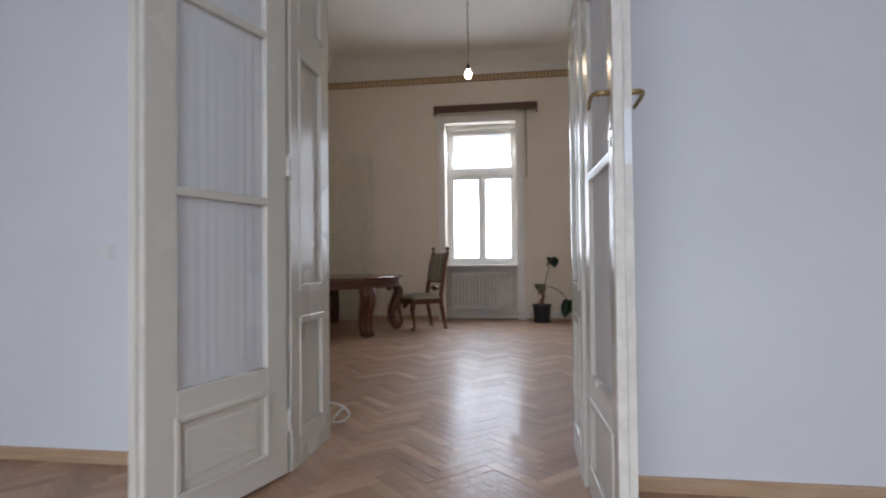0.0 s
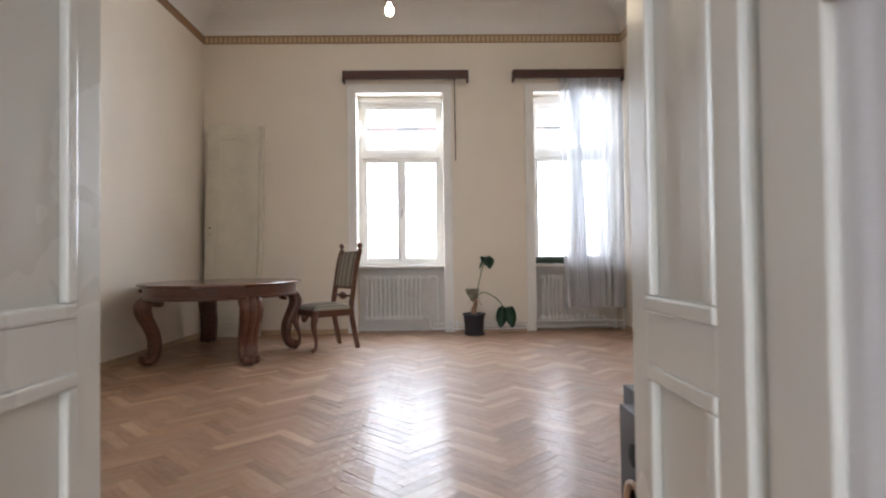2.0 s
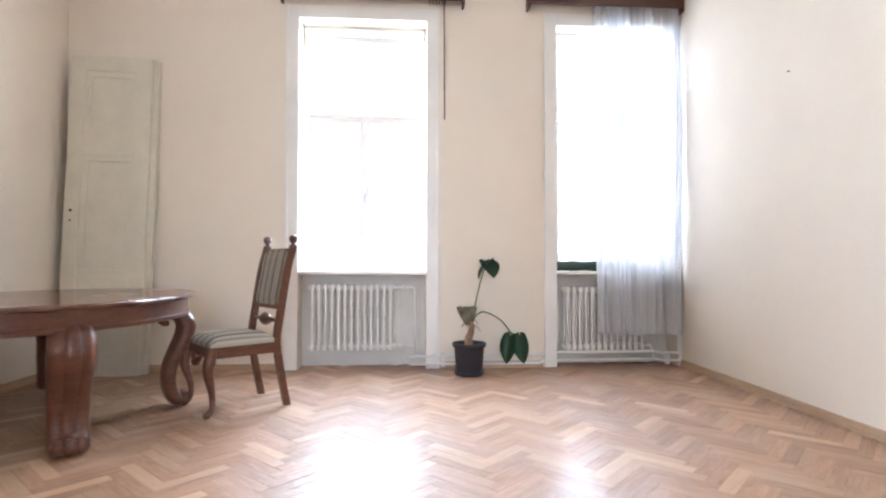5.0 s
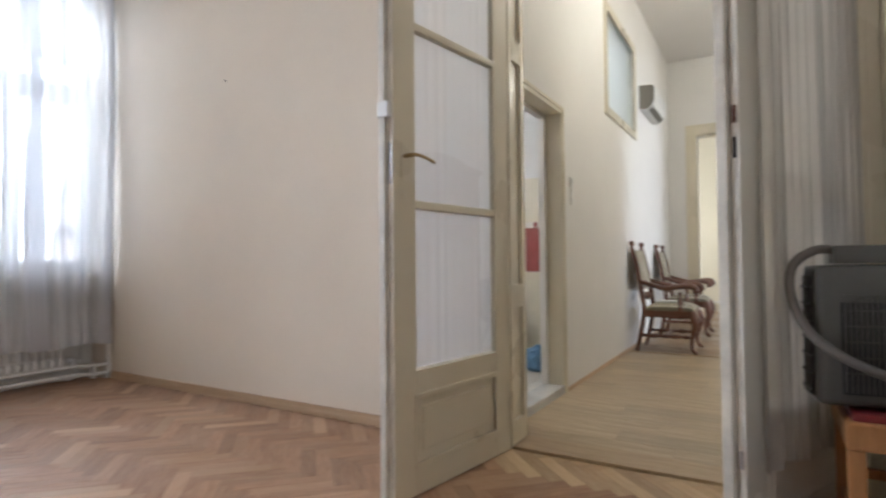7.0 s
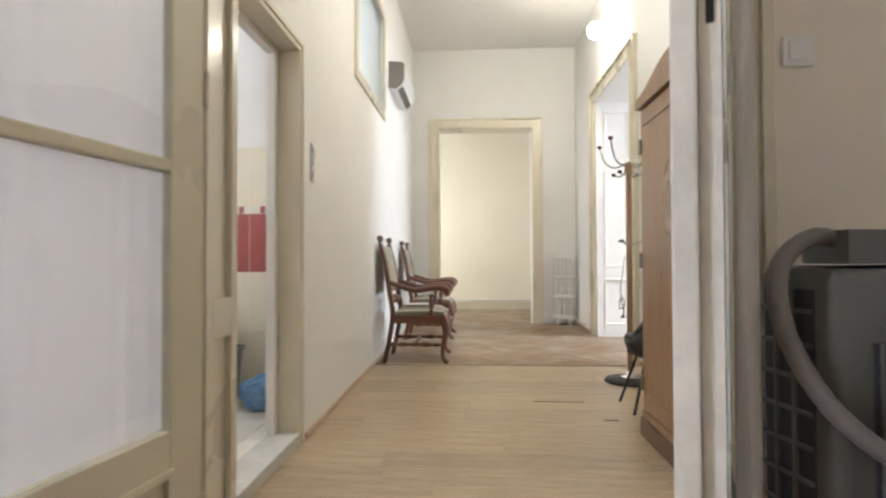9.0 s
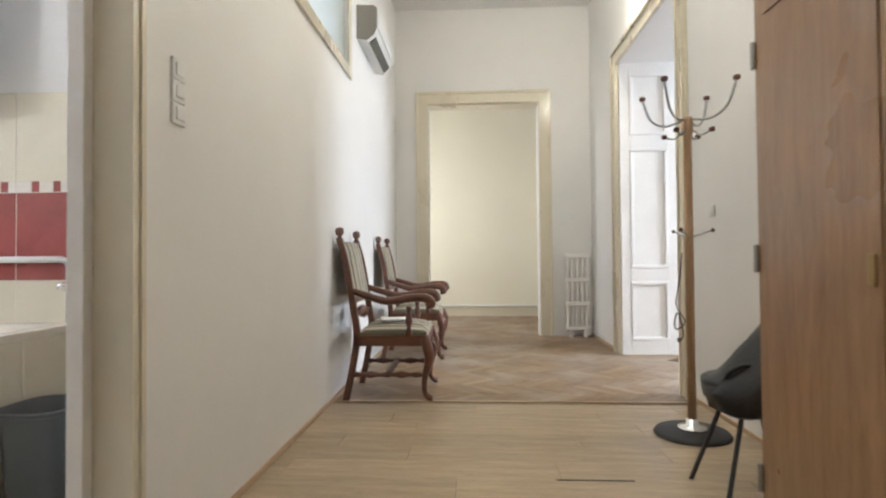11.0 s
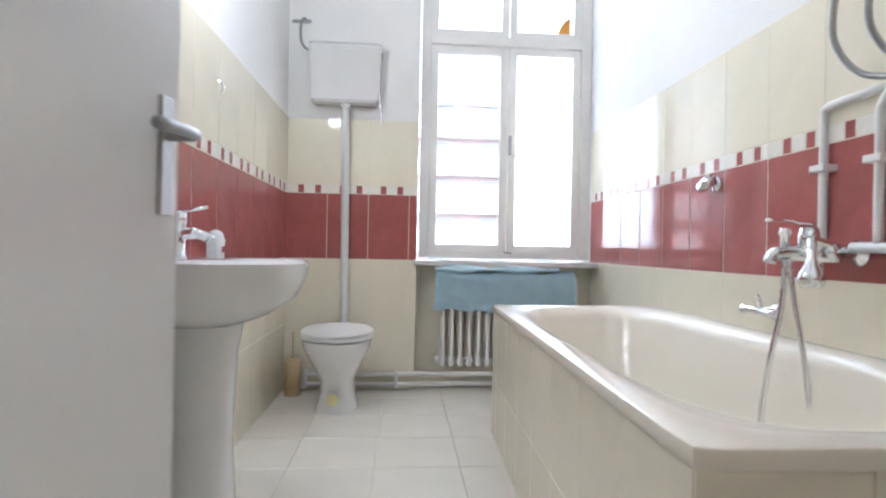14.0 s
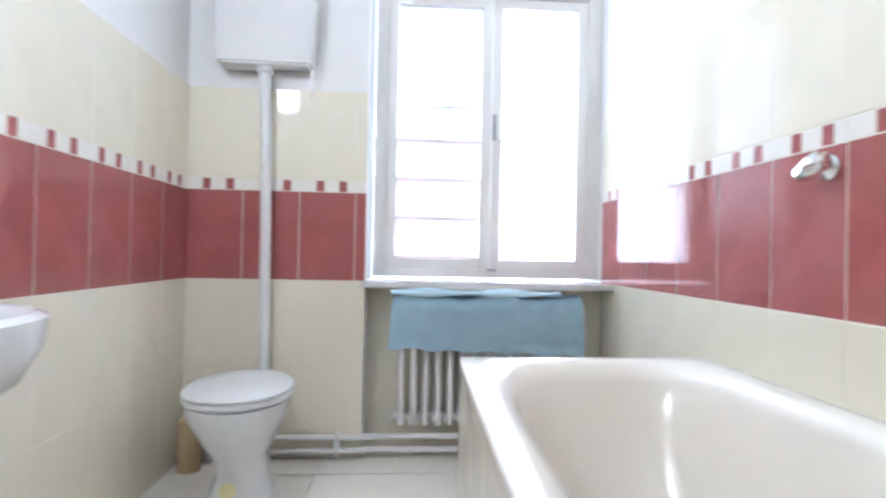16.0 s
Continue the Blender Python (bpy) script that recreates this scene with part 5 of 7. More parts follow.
def pot_plant():
    p = thing("potted_plant", pose(1.63, 6.62, 0), "half-bare house plant in a dark grey pot", "plant")
    part("pot", lathe([(0.0, 0.012), (0.108, 0.012), (0.112, 0.02), (0.128, 0.235), (0.142, 0.238), (0.145, 0.268), (0.135, 0.27), (0.13, 0.24), (0.122, 0.235), (0.0, 0.232)], 28), M_POT, p, "dark grey plastic pot", True)
    part("saucer", lathe([(0.0, 0), (0.12, 0), (0.13, 0.03), (0.124, 0.03), (0.11, 0.01), (0, 0.01)], 28), M_POT, p, "", True)
    part("soil", lathe([(0.0, 0.25), (0.06, 0.247), (0.124, 0.24)], 20), M_SOIL, p)
    bm = tube(curve([(0.0, 0, 0.24), (-0.005, 0, 0.30), (0.015, 0, 0.36), (0.02, 0.0, 0.42), (0.01, 0, 0.46)], 5), [0.034, 0.036, 0.04, 0.035, 0.04, 0.034, 0.036, 0.03, 0.03, 0.028, 0.03, 0.026, 0.026, 0.024, 0.024, 0.022, 0.022, 0.02, 0.018, 0.016, 0.012], 9)
    part("trunk", bm, M_BARK, p, "peeling brown trunk", True)
    bm = bmesh.new()
    for k in range(7):
        a = k * 0.9
        tube(curve([(0.012, 0, 0.40), (0.012 + 0.05 * math.cos(a), 0.05 * math.sin(a), 0.41 + 0.01 * k), (0.012 + 0.085 * math.cos(a), 0.085 * math.sin(a), 0.36 + 0.012 * k)], 4), 0.003, 5, bm)
    part("roots", bm, M_BARK, p, "dry aerial roots")
    bm = bmesh.new()
    for dx in (-0.055, -0.02, 0.015, 0.05):
        tube([(0.0 + dx * 0.3, 0, 0.42), (dx * 0.9 - 0.01, 0.0, 0.50), (dx * 1.3 - 0.02, 0, 0.575)], [0.014, 0.02, 0.022], 8, bm)
    part("cut_stumps", bm, surface("dry_leaf_stalks", (0.20, 0.18, 0.12), 0.8, vary=0.4, scale=16), p, "dry cut leaf stalks")
    part("stem", tube(curve([(0.02, 0, 0.44), (0.06, 0.02, 0.62), (0.11, 0.03, 0.82), (0.16, 0.03, 0.955)], 6), 0.006, 8), M_STEM, p, "", True)
    part("stem", tube(curve([(0.03, 0, 0.46), (0.09, 0.02, 0.52), (0.16, 0.04, 0.52), (0.30, 0.10, 0.44), (0.40, 0.14, 0.31)], 6), 0.006, 8), M_STEM, p, "", True)
    for m in (pose(0.19, 0.0, 0.965) @ pose(0, 0, 0, -35, 10, 100), pose(0.15, 0.03, 0.965) @ pose(0, 0, 0, -30, 0, 200)):
        bm = leaf_mesh(0.19)
        bmesh.ops.transform(bm, matrix=m, verts=bm.verts[:])
        part("leaf", bm, M_LEAF, p, "dark green leaf", True)
    for dx, rz in ((-0.045, 8), (0.045, -8)):
        bm = leaf_mesh(0.25, droop=0.05)
        bmesh.ops.transform(bm, matrix=pose(0.43 + dx, 0.17, 0.30) @ pose(0, 0, 0, -92, 0, 0) @ pose(0, 0, 0, 0, 0, rz) @ Matrix.Diagonal((0.62, 1.0, 1, 1)), verts=bm.verts[:])
        part("leaf", bm, M_LEAF, p, "hanging dark green leaf", True)


pot_plant()


def bulb_pendant():
    l = thing("pendant_bulb", pose(0.79, 4.23, 3.02), "bare lit bulb hanging on a cable", "lamp")
    part("bulb", lathe([(0, -0.045), (0.022, -0.038), (0.034, -0.012), (0.032, 0.012), (0.018, 0.04), (0.014, 0.055)], 18), M_BULB, l, "glowing bulb", True)
    part("socket", lathe([(0.016, 0.055), (0.022, 0.06), (0.022, 0.10), (0.012, 0.12), (0.006, 0.13)], 14), M_DARK, l, "black socket", True)
    part("cable", tube(curve([(0, 0, 0.12), (0.006, 0.004, 0.35), (-0.006, 0, 0.6), (0.002, 0, 0.9), (0, 0, 1.18)], 6), 0.006, 8), M_STEEL, l, "twisted cable")
    bm = bmesh.new()
    for k in range(16):
        tube([(0.010 * math.cos(t), 0, 0.30 + k * 0.055 + 0.03 * math.sin(t)) if k % 2 else (0, 0.010 * math.cos(t), 0.30 + k * 0.055 + 0.03 * math.sin(t)) for t in [2 * math.pi * j / 8 for j in range(9)]], 0.0025, 5, bm)
    part("chain", bm, M_STEEL, l, "old lamp chain")


bulb_pendant()


def cooler():
    """Grey evaporative cooler on a small pine stool, with a fat hose."""
    st = thing("stool", pose(3.09, 1.79, 0), "low orange pine stool with red vinyl seat", "stool")
    part("seat", box(-0.165, 0.165, -0.165, 0.165, 0.49, 0.525, 0.012), M_REDSEAT, st, "dark red padded seat")
    part("seat_frame", box(-0.18, 0.18, -0.18, 0.18, 0.43, 0.505, 0.008), M_STOOL, st)
    for sx in (-1, 1):
        for sy in (-1, 1):
            part("leg", box(sx * 0.155 - 0.02, sx * 0.155 + 0.02, sy * 0.155 - 0.02, sy * 0.155 + 0.02, 0, 0.43, 0.004), M_STOOL, st)
    for sy in (-1, 1):
        part("stretcher", box(-0.15, 0.15, sy * 0.155 - 0.01, sy * 0.155 + 0.01, 0.2, 0.23, 0.003), M_STOOL, st)
    for sx in (-1, 1):
        part("stretcher", box(sx * 0.155 - 0.01, sx * 0.155 + 0.01, -0.15, 0.15, 0.26, 0.29, 0.003), M_STOOL, st)
    c = thing("air_cooler", pose(3.165, 1.75, 0.5255, 0, 0, 10), "grey plastic air cooler with a hose on a stool", "appliance")
    x0, x1, y0, y1, h = -0.18, 0.18, -0.33, 0.31, 0.392
    bm = slab([(x0, y0), (x1, y0 + 0.05), (x1, y1 - 0.20), (x0 + 0.14, y1), (x0, y1)], 0.01, h)
    bmesh.ops.bevel(bm, geom=bm.edges[:], offset=0.022, segments=3, affect="EDGES", profile=0.6)
    smoothed(part("body", bm, M_GREYP, c), 50)
    smoothed(part("lid", slab([(x0 + 0.02, y0 + 0.02), (x1 - 0.02, y0 + 0.06), (x1 - 0.02, y1 - 0.24), (x0 + 0.12, y1 - 0.06), (x0 + 0.03, y1 - 0.05)], h + 0.006, h + 0.055), M_GREYP, c, "loose grey lid"), 50)
    part("front_grille", box(x0 - 0.004, x0 + 0.004, y0 + 0.04, y1 - 0.055, 0.045, h - 0.10), M_GREYD, c, "dark slotted grille")
    for k in range(44):
        y = y0 + 0.05 + k * 0.0122
        zt = h - 0.05 - 0.052 * max(0.0, (y + 0.02) / 0.27) ** 1.6
        part("grille_bar", box(x0 - 0.009, x0 - 0.003, y, y + 0.004, 0.05, zt), M_GREYP, c)
    for k in range(6):
        part("grille_bar", box(x0 - 0.007, x0 - 0.004, y0 + 0.045, y1 - 0.06, 0.10 + 0.042 * k, 0.104 + 0.042 * k), M_GREYP, c)
    part("side_grille", box(x0 + 0.035, x0 + 0.13, y1 - 0.004, y1 + 0.003, 0.03, h - 0.03), M_GREYD, c, "dark side grille")
    for k in range(7):
        part("grille_bar", box(x0 + 0.035, x0 + 0.13, y1 + 0.002, y1 + 0.008, 0.04 + 0.048 * k, 0.046 + 0.048 * k), M_GREYP, c)
    for k in range(2):
        part("grille_bar", box(x0 + 0.065 + 0.035 * k, x0 + 0.070 + 0.035 * k, y1 + 0.002, y1 + 0.009, 0.03, h - 0.03), M_GREYP, c)
    pts = curve([(-0.11, y1 - 0.09, h + 0.035), (-0.12, y1 - 0.02, h + 0.045), (-0.135, y1 + 0.045, h + 0.0), (-0.16, y1 + 0.055, h - 0.09), (-0.20, y1 + 0.015, h - 0.19), (-0.225, y1 - 0.09, h - 0.265), (-0.24, y1 - 0.26, h - 0.315), (-0.23, y0 + 0.05, h - 0.33)], 10)
    part("hose", tube(pts, [0.0128 + 0.0006 * (k % 2) for k in range(len(pts))], 12), M_HOSE, c, "fat grey corrugated hose", True)
    for sx in (-1, 1):
        for sy in (-1, 1):
            part("foot", lathe([(0.018, 0), (0.018, 0.012)], 10, m=pose(sx * 0.12, sy * 0.14 - 0.03, 0)), M_DARK, c)


cooler()


def heater():
    c = thing("portable_air_conditioner", pose(2.565, 1.69, 0), "white portable air conditioner standing on the floor", "appliance")
    smoothed(part("body", box(-0.17, 0.17, -0.21, 0.21, 0.03, 0.835, 0.03), M_PLASTIC, c), 50)
    for k in range(34):
        part("front_slat", box(-0.178, -0.168, -0.18, 0.18, 0.10 + 0.018 * k, 0.108 + 0.018 * k), M_PLASTIC, c)
        part("side_slat", box(-0.13, 0.13, 0.208, 0.218, 0.10 + 0.018 * k, 0.108 + 0.018 * k), M_PLASTIC, c)
    part("vent", box(-0.13, 0.10, -0.16, 0.16, 0.832, 0.839), M_GREYD, c, "dark top vent")
    for k in range(7):
        part("vent_louvre", box(-0.12 + 0.032 * k, -0.10 + 0.032 * k, -0.15, 0.15, 0.835, 0.85, 0.002), M_PLASTIC, c)
    for sx in (-1, 1):
        for sy in (-1, 1):
            part("castor", lathe([(0.02, -0.012), (0.02, 0.012)], 12, m=pose(sx * 0.12, sy * 0.16, 0.02, 0, 90, 0)), M_DARK, c)


heater()


def speaker(m, lab, w, d, h):
    s = thing("loudspeaker", m, lab, "loudspeaker", "black loudspeakers")
    part("cabinet", box(-w / 2, w / 2, -d / 2, d / 2, 0, h, 0.005), M_CABINET, s)
    part("woofer", lathe([(0.085, 0), (0.085, 0.008), (0.07, 0.008), (0.03, -0.02), (0, -0.012)], 24, m=pose(-w / 2, 0, h * 0.36, 0, -90, 0)), M_BEECH, s, "brown speaker cone", True)
    part("tweeter", lathe([(0.035, 0), (0.035, 0.006), (0.012, 0.006), (0, 0.012)], 18, m=pose(-w / 2, 0, h * 0.72, 0, -90, 0)), M_DARK, s, "", True)


speaker(pose(1.915, 1.44, 0), "black-brown loudspeaker cabinet beside the doorway", 0.33, 0.26, 0.455)
speaker(pose(2.06, 1.77, 0), "black-brown loudspeaker cabinet standing on the parquet", 0.36, 0.28, 0.44)


def wall_switch(m, lab, group="", sockets=1, w=0.08, h=0.08):
    s = thing("light_switch", m, lab, "switch", group)
    for k in range(sockets):
        part("plate", box(-w / 2, w / 2, -0.010, 0.0, -h / 2 - k * h, h / 2 - k * h - 0.002, 0.004), M_PLASTIC, s)
        part("rocker", box(-w / 2 + 0.015, w / 2 - 0.015, -0.015, -0.009, -h / 2 - k * h + 0.015, h / 2 - k * h - 0.017, 0.002), M_PLASTIC, s)


wall_switch(pose(XE, 1.655, 1.475, 0, 0, -90), "white square light switch on the cream wall")
wall_switch(pose(-0.62, 0.6, 1.02), "white light switch on the pale wall")
wall_switch(pose(5.11, HN, 1.53), "three white switches in a column", "", 3, 0.075, 0.07)
wall_switch(pose(10.05, 1.25, 1.43, 0, 0, -90), "small white light switch beside the doorway", "", 1, 0.07, 0.07)
wall_switch(pose(6.75, HS, 1.2, 0, 0, 180), "small white light switch on the hall wall", "", 1, 0.07, 0.07)
for m, lab in ((pose(XW, 4.27, 2.27, 0, 90, 0), "small rusty nail sticking out of the cream wall"), (pose(XE, 5.42, 2.24, 0, -90, 0), "small rusty nail sticking out of the cream wall")):
    nl = thing("wall_nail", m, lab, "nail", "nails in the walls")
    part("nail", lathe([(0.0, 0.0), (0.003, 0.0), (0.003, 0.012), (0.006, 0.013), (0.006, 0.016), (0.0, 0.017)], 8), M_RUST, nl)
cb = thing("loose_cable", pose(0.31, 1.32, 0.0), "white loose cable curling from the wall", "cable")
part("cable", tube(curve([(-0.25, -0.15, 0.10), (-0.12, -0.12, 0.16), (0.0, -0.05, 0.13), (0.04, 0.02, 0.06), (0.0, 0.04, 0.01), (-0.06, 0.02, 0.008), (-0.03, -0.04, 0.05), (0.02, 0.0, 0.11)], 6), 0.006, 8), M_PLASTIC, cb, "", True)


# ---- things in the hall ----
for x, lab in ((7.27, "carved walnut armchair with olive striped seat by the wall"), (8.74, "carved walnut armchair beside its twin against the wall")):
    old_chair("armchair", pose(x, 3.0, 0, 0, 0, 0), lab, True, M_FABRIC2, "pair of armchairs")
pb = thing("folded_paper", pose(7.22, 3.0, 0.508, 0, 0, 12), "white folded paper lying on the armchair seat", "paper")
part("sheet", box(-0.08, 0.08, -0.10, 0.10, 0.0, 0.012, 0.004), M_PLASTIC, pb)


def wardrobe():
    w = thing("wardrobe", pose(4.615, 1.337, 0), "tall golden-brown veneered wardrobe against the hall wall", "wardrobe")
    x0, x1, y0, y1, h = -0.50, 0.50, -0.28, 0.28, 1.72
    part("carcass", box(x0, x1, y0, y1 - 0.02, 0.09, h, 0.004), M_WARD, w)
    part("plinth", box(x0 - 0.015, x1 + 0.015, y0, y1 + 0.012, 0.0, 0.10, 0.012), M_WALNUT, w, "dark stepped plinth")
    part("plinth_moulding", box(x0 - 0.008, x1 + 0.008, y0, y1 + 0.004, 0.10, 0.14, 0.01), M_WARD, w)
    outline = [(x0 - 0.02, h), (x1 + 0.02, h), (x1 + 0.02, h + 0.05)] + [(x1 + 0.02 - 1.04 * k / 16, h + 0.05 + 0.10 * math.sin(math.pi * k / 16) ** 2) for k in range(1, 16)] + [(x0 - 0.02, h + 0.05)]
    part("cornice", slab(outline, -(y1 + 0.02), -y0, m=Matrix(((1, 0, 0, 0), (0, 0, -1, 0), (0, 1, 0, 0), (0, 0, 0, 1)))), M_WARD, w, "curved crest board")
    for a, b, hx in ((x0 + 0.01, -0.003, -0.03), (0.003, x1 - 0.01, 0.03)):
        d = part("door", box(a, b, y1 - 0.02, y1, 0.145, h - 0.01, 0.003), M_WARD, w, "veneered wardrobe door")
        bm = bmesh.new()
        add_box(bm, a + 0.05, b - 0.05, y1, y1 + 0.006, 0.22, 0.235, 0.002)
        add_box(bm, a + 0.05, b - 0.05, y1, y1 + 0.006, h - 0.10, h - 0.085, 0.002)
        part("door_moulding", bm, M_WARD, d)
        part("keyhole", box(hx - 0.012, hx + 0.012, y1, y1 + 0.006, 0.86, 0.93, 0.003), M_BRASS, d, "brass keyhole plate")
        for z in (0.28, 0.92, 1.52):
            e = a if hx < 0 else b
            part("hinge", lathe([(0.008, -0.04), (0.008, 0.04)], 8, m=pose(e, y1 + 0.006, z)), M_STEEL, d, "dark hinge")


wardrobe()


def coat_rack():
    r = thing("coat_rack", pose(6.36, 1.33, 0) @ Matrix.Diagonal((1, 1, 0.966, 1)), "beech coat rack with metal arms on a dark disc base", "coat rack")
    part("base", lathe([(0, 0), (0.185, 0), (0.19, 0.012), (0.175, 0.03), (0.06, 0.036), (0, 0.036)], 32), M_GREYD, r, "dark round stone base", True)
    part("collar", lathe([(0.075, 0.036), (0.07, 0.05), (0.03, 0.058), (0.03, 0.09)], 24), M_CHROME, r, "", True)
    part("pole", lathe([(0.021, 0.06), (0.021, 1.10), (0.023, 1.11), (0.021, 1.12), (0.020, 1.62), (0.029, 1.63), (0.029, 1.71), (0.018, 1.72)], 16), M_BEECH, r, "beech pole", True)
    for k in range(4):
        a = math.radians(45 + 90 * k)
        c, s = math.cos(a), math.sin(a)
        big = part("arm", tube(curve([(0.03 * c, 0.03 * s, 1.70), (0.12 * c, 0.12 * s, 1.69), (0.20 * c, 0.20 * s, 1.74), (0.245 * c, 0.245 * s, 1.86)], 5), 0.0065, 8), M_STEEL, r, "curved metal arm", True)
        part("knob", lathe([(0, -0.017), (0.015, -0.01), (0.018, 0), (0.015, 0.01), (0, 0.017)], 12, m=pose(0.247 * c, 0.247 * s, 1.872)), M_WALNUT, big, "", True)
        small = part("arm", tube(curve([(0.03 * c, 0.03 * s, 1.64), (0.07 * c, 0.07 * s, 1.61), (0.12 * c, 0.12 * s, 1.625)], 5), 0.0055, 8), M_STEEL, r, "short metal arm", True)
        part("knob", lathe([(0, -0.015), (0.013, -0.01), (0.016, 0), (0.013, 0.01), (0, 0.015)], 12, m=pose(0.125 * c, 0.125 * s, 1.63)), M_WALNUT, small, "", True)
        if k < 3:
            a2 = math.radians(20 + 120 * k)
            c, s = math.cos(a2), math.sin(a2)
            mid = part("arm", tube([(0.02 * c, 0.02 * s, 1.07), (0.11 * c, 0.11 * s, 1.10)], 0.005, 8), M_STEEL, r, "short metal arm")
            part("knob", lathe([(0, -0.014), (0.013, 0), (0, 0.014)], 12, m=pose(0.115 * c, 0.115 * s, 1.102)), M_WALNUT, mid, "", True)
    part("lower_hook", lathe([(0, -0.015), (0.016, 0), (0, 0.015)], 12, m=pose(0.10, 0.02, 0.50)), M_WALNUT, r, "", True)
    pts = curve([(0.02, 0.03, 0.98), (0.0, 0.05, 0.85), (0.03, 0.06, 0.7), (-0.06, 0.05, 0.62), (0.0, 0.07, 0.57), (0.06, 0.06, 0.60), (-0.02, 0.07, 0.66), (-0.06, 0.06, 0.55), (0.02, 0.06, 0.50)], 6)
    part("hanging_cord", tube(pts, 0.004, 6), M_HOSE, r, "grey cord looped round the pole", True)


coat_rack()


def folding_stool():
    f = thing("folding_stool", pose(5.63, 1.39, 0), "black folding stool with a leather bag slung on it", "stool")
    rings = []
    for z, k in ((0.32, 0.35), (0.335, 0.7), (0.38, 0.95), (0.445, 1.0), (0.455, 0.94)):
        rings.append(oval(0, 0, 0.19 * k, 0.175 * k, z, 20))
    smoothed(part("seat_shell", loft(rings), M_BLACK, f, "black curved seat"), 60)
    for sx, sy in ((-1, -1), (1, -1), (-1, 1), (1, 1)):
        part("leg", tube([(sx * 0.08, sy * 0.07, 0.345), (sx * 0.16, sy * 0.17, 0.0)], 0.009, 8), M_GREYD, f, "thin dark metal leg")
    bm = bmesh.new()
    rings = []
    for z, cx, cy, a, b in ((0.325, -0.06, 0.02, 0.05, 0.08), (0.35, -0.06, 0.01, 0.11, 0.15), (0.42, -0.05, 0.0, 0.145, 0.185), (0.48, -0.05, -0.05, 0.14, 0.18), (0.57, -0.04, -0.11, 0.115, 0.145), (0.66, -0.03, -0.15, 0.09, 0.115), (0.73, -0.02, -0.18, 0.06, 0.08), (0.77, -0.02, -0.19, 0.02, 0.035)):
        rings.append([(x + 0.012 * math.sin(y * 40 + z * 22), y + 0.012 * math.sin(x * 45 - z * 30), q) for x, y, q in oval(cx, cy, a, b, z, 24, 2.4)])
    smoothed(part("bag", loft(rings, bm), M_BLACK, f, "crumpled black leather bag"), 60)
    part("strap", tube(curve([(-0.1, -0.04, 0.50), (-0.11, 0.06, 0.525), (-0.10, 0.12, 0.50), (-0.08, 0.14, 0.45)], 5), 0.009, 6), M_BLACK, f, "", True)


folding_stool()


def split_unit():
    a = thing("air_conditioner", pose(8.22, HN, 2.71) @ Matrix.Diagonal((1, 0.82, 0.86, 1)), "white wall-mounted split air conditioner", "air conditioner")
    prof = [(0.0, 0.02), (-0.10, 0.0), (-0.17, 0.05), (-0.20, 0.11), (-0.205, 0.30), (-0.17, 0.33), (0.0, 0.34)]
    smoothed(part("body", loft([[(x, y, z) for y, z in prof] for x in (-0.42, 0.42)]), M_PLASTIC, a), 40)
    # thin caps carry the shade on the ends as a darker colour
    for x in (-0.424, 0.420):
        part("shaded_end", loft([[(xx, y, z) for y, z in prof] for xx in (x, x + 0.004)]), M_SHADE, a, "white end darkened for shade")
    part("front_panel", loft([[(x, y, z) for y, z in ((-0.203, 0.115), (-0.215, 0.12), (-0.215, 0.29), (-0.203, 0.30))] for x in (-0.415, 0.415)]), M_PLASTIC, a)
    part("air_flap", loft([[(x, y, z) for y, z in ((-0.11, 0.005), (-0.175, 0.055), (-0.18, 0.05), (-0.115, -0.002))] for x in (-0.36, 0.36)]), M_GREYP, a, "grey air flap")


split_unit()


def tall_radiator():
    r = thing("tall_radiator", pose(9.93, 1.10, 0.09), "narrow tall white radiator in the hall corner", "radiator")
    for k in range(5):
        bm = bmesh.new()
        tube([(0, 0.027 + 0.055 * k, 0.0), (0, 0.027 + 0.055 * k, 0.88)], 0.021, 8, bm)
        smoothed(part("column", bm, M_ENAMEL, r), 50)
    for z in (0.02, 0.30, 0.58, 0.86):
        part("cross_bar", box(-0.035, 0.03, 0.0, 0.275, z - 0.025, z + 0.025, 0.01), M_ENAMEL, r)
    for y in (0.05, 0.22):
        part("foot", box(-0.04, 0.04, y - 0.02, y + 0.02, -0.09, 0.0, 0.005), M_ENAMEL, r)
    part("feed_pipe", tube(curve([(0, 0.0, 0.03), (0, -0.03, 0.03), (0, -0.04, -0.01), (-0.1, -0.045, -0.03), (-0.5, -0.045, -0.03)], 4), 0.012, 8), M_PIPE, r, "", True)


tall_radiator()


def wall_lamp(name, m, lab):
    l = thing(name, m, lab, "lamp")
    part("mount", lathe([(0.05, 0), (0.05, 0.015), (0.02, 0.03), (0.012, 0.07)], 18), M_BRASS, l, "", True)
    part("globe", lathe([(0, 0.07), (0.05, 0.08), (0.08, 0.115), (0.09, 0.16), (0.08, 0.205), (0.05, 0.24), (0, 0.25)], 24), M_GLOBE, l, "lit opal glass globe", True)


def pendant(name, m, drop, lab):
    l = thing(name, m, lab, "lamp")
    part("canopy", lathe([(0.0, 0.0), (0.05, -0.004), (0.045, -0.03), (0.01, -0.045)], 18), M_BRASS, l, "", True)
    part("rod", tube([(0, 0, -0.03), (0, 0, -drop)], 0.006, 8), M_BRASS, l)
    part("globe", lathe([(0.03, -drop), (0.08, -drop - 0.04), (0.11, -drop - 0.11), (0.08, -drop - 0.18), (0, -drop - 0.22)], 24), M_GLOBE, l, "lit opal glass globe", True)


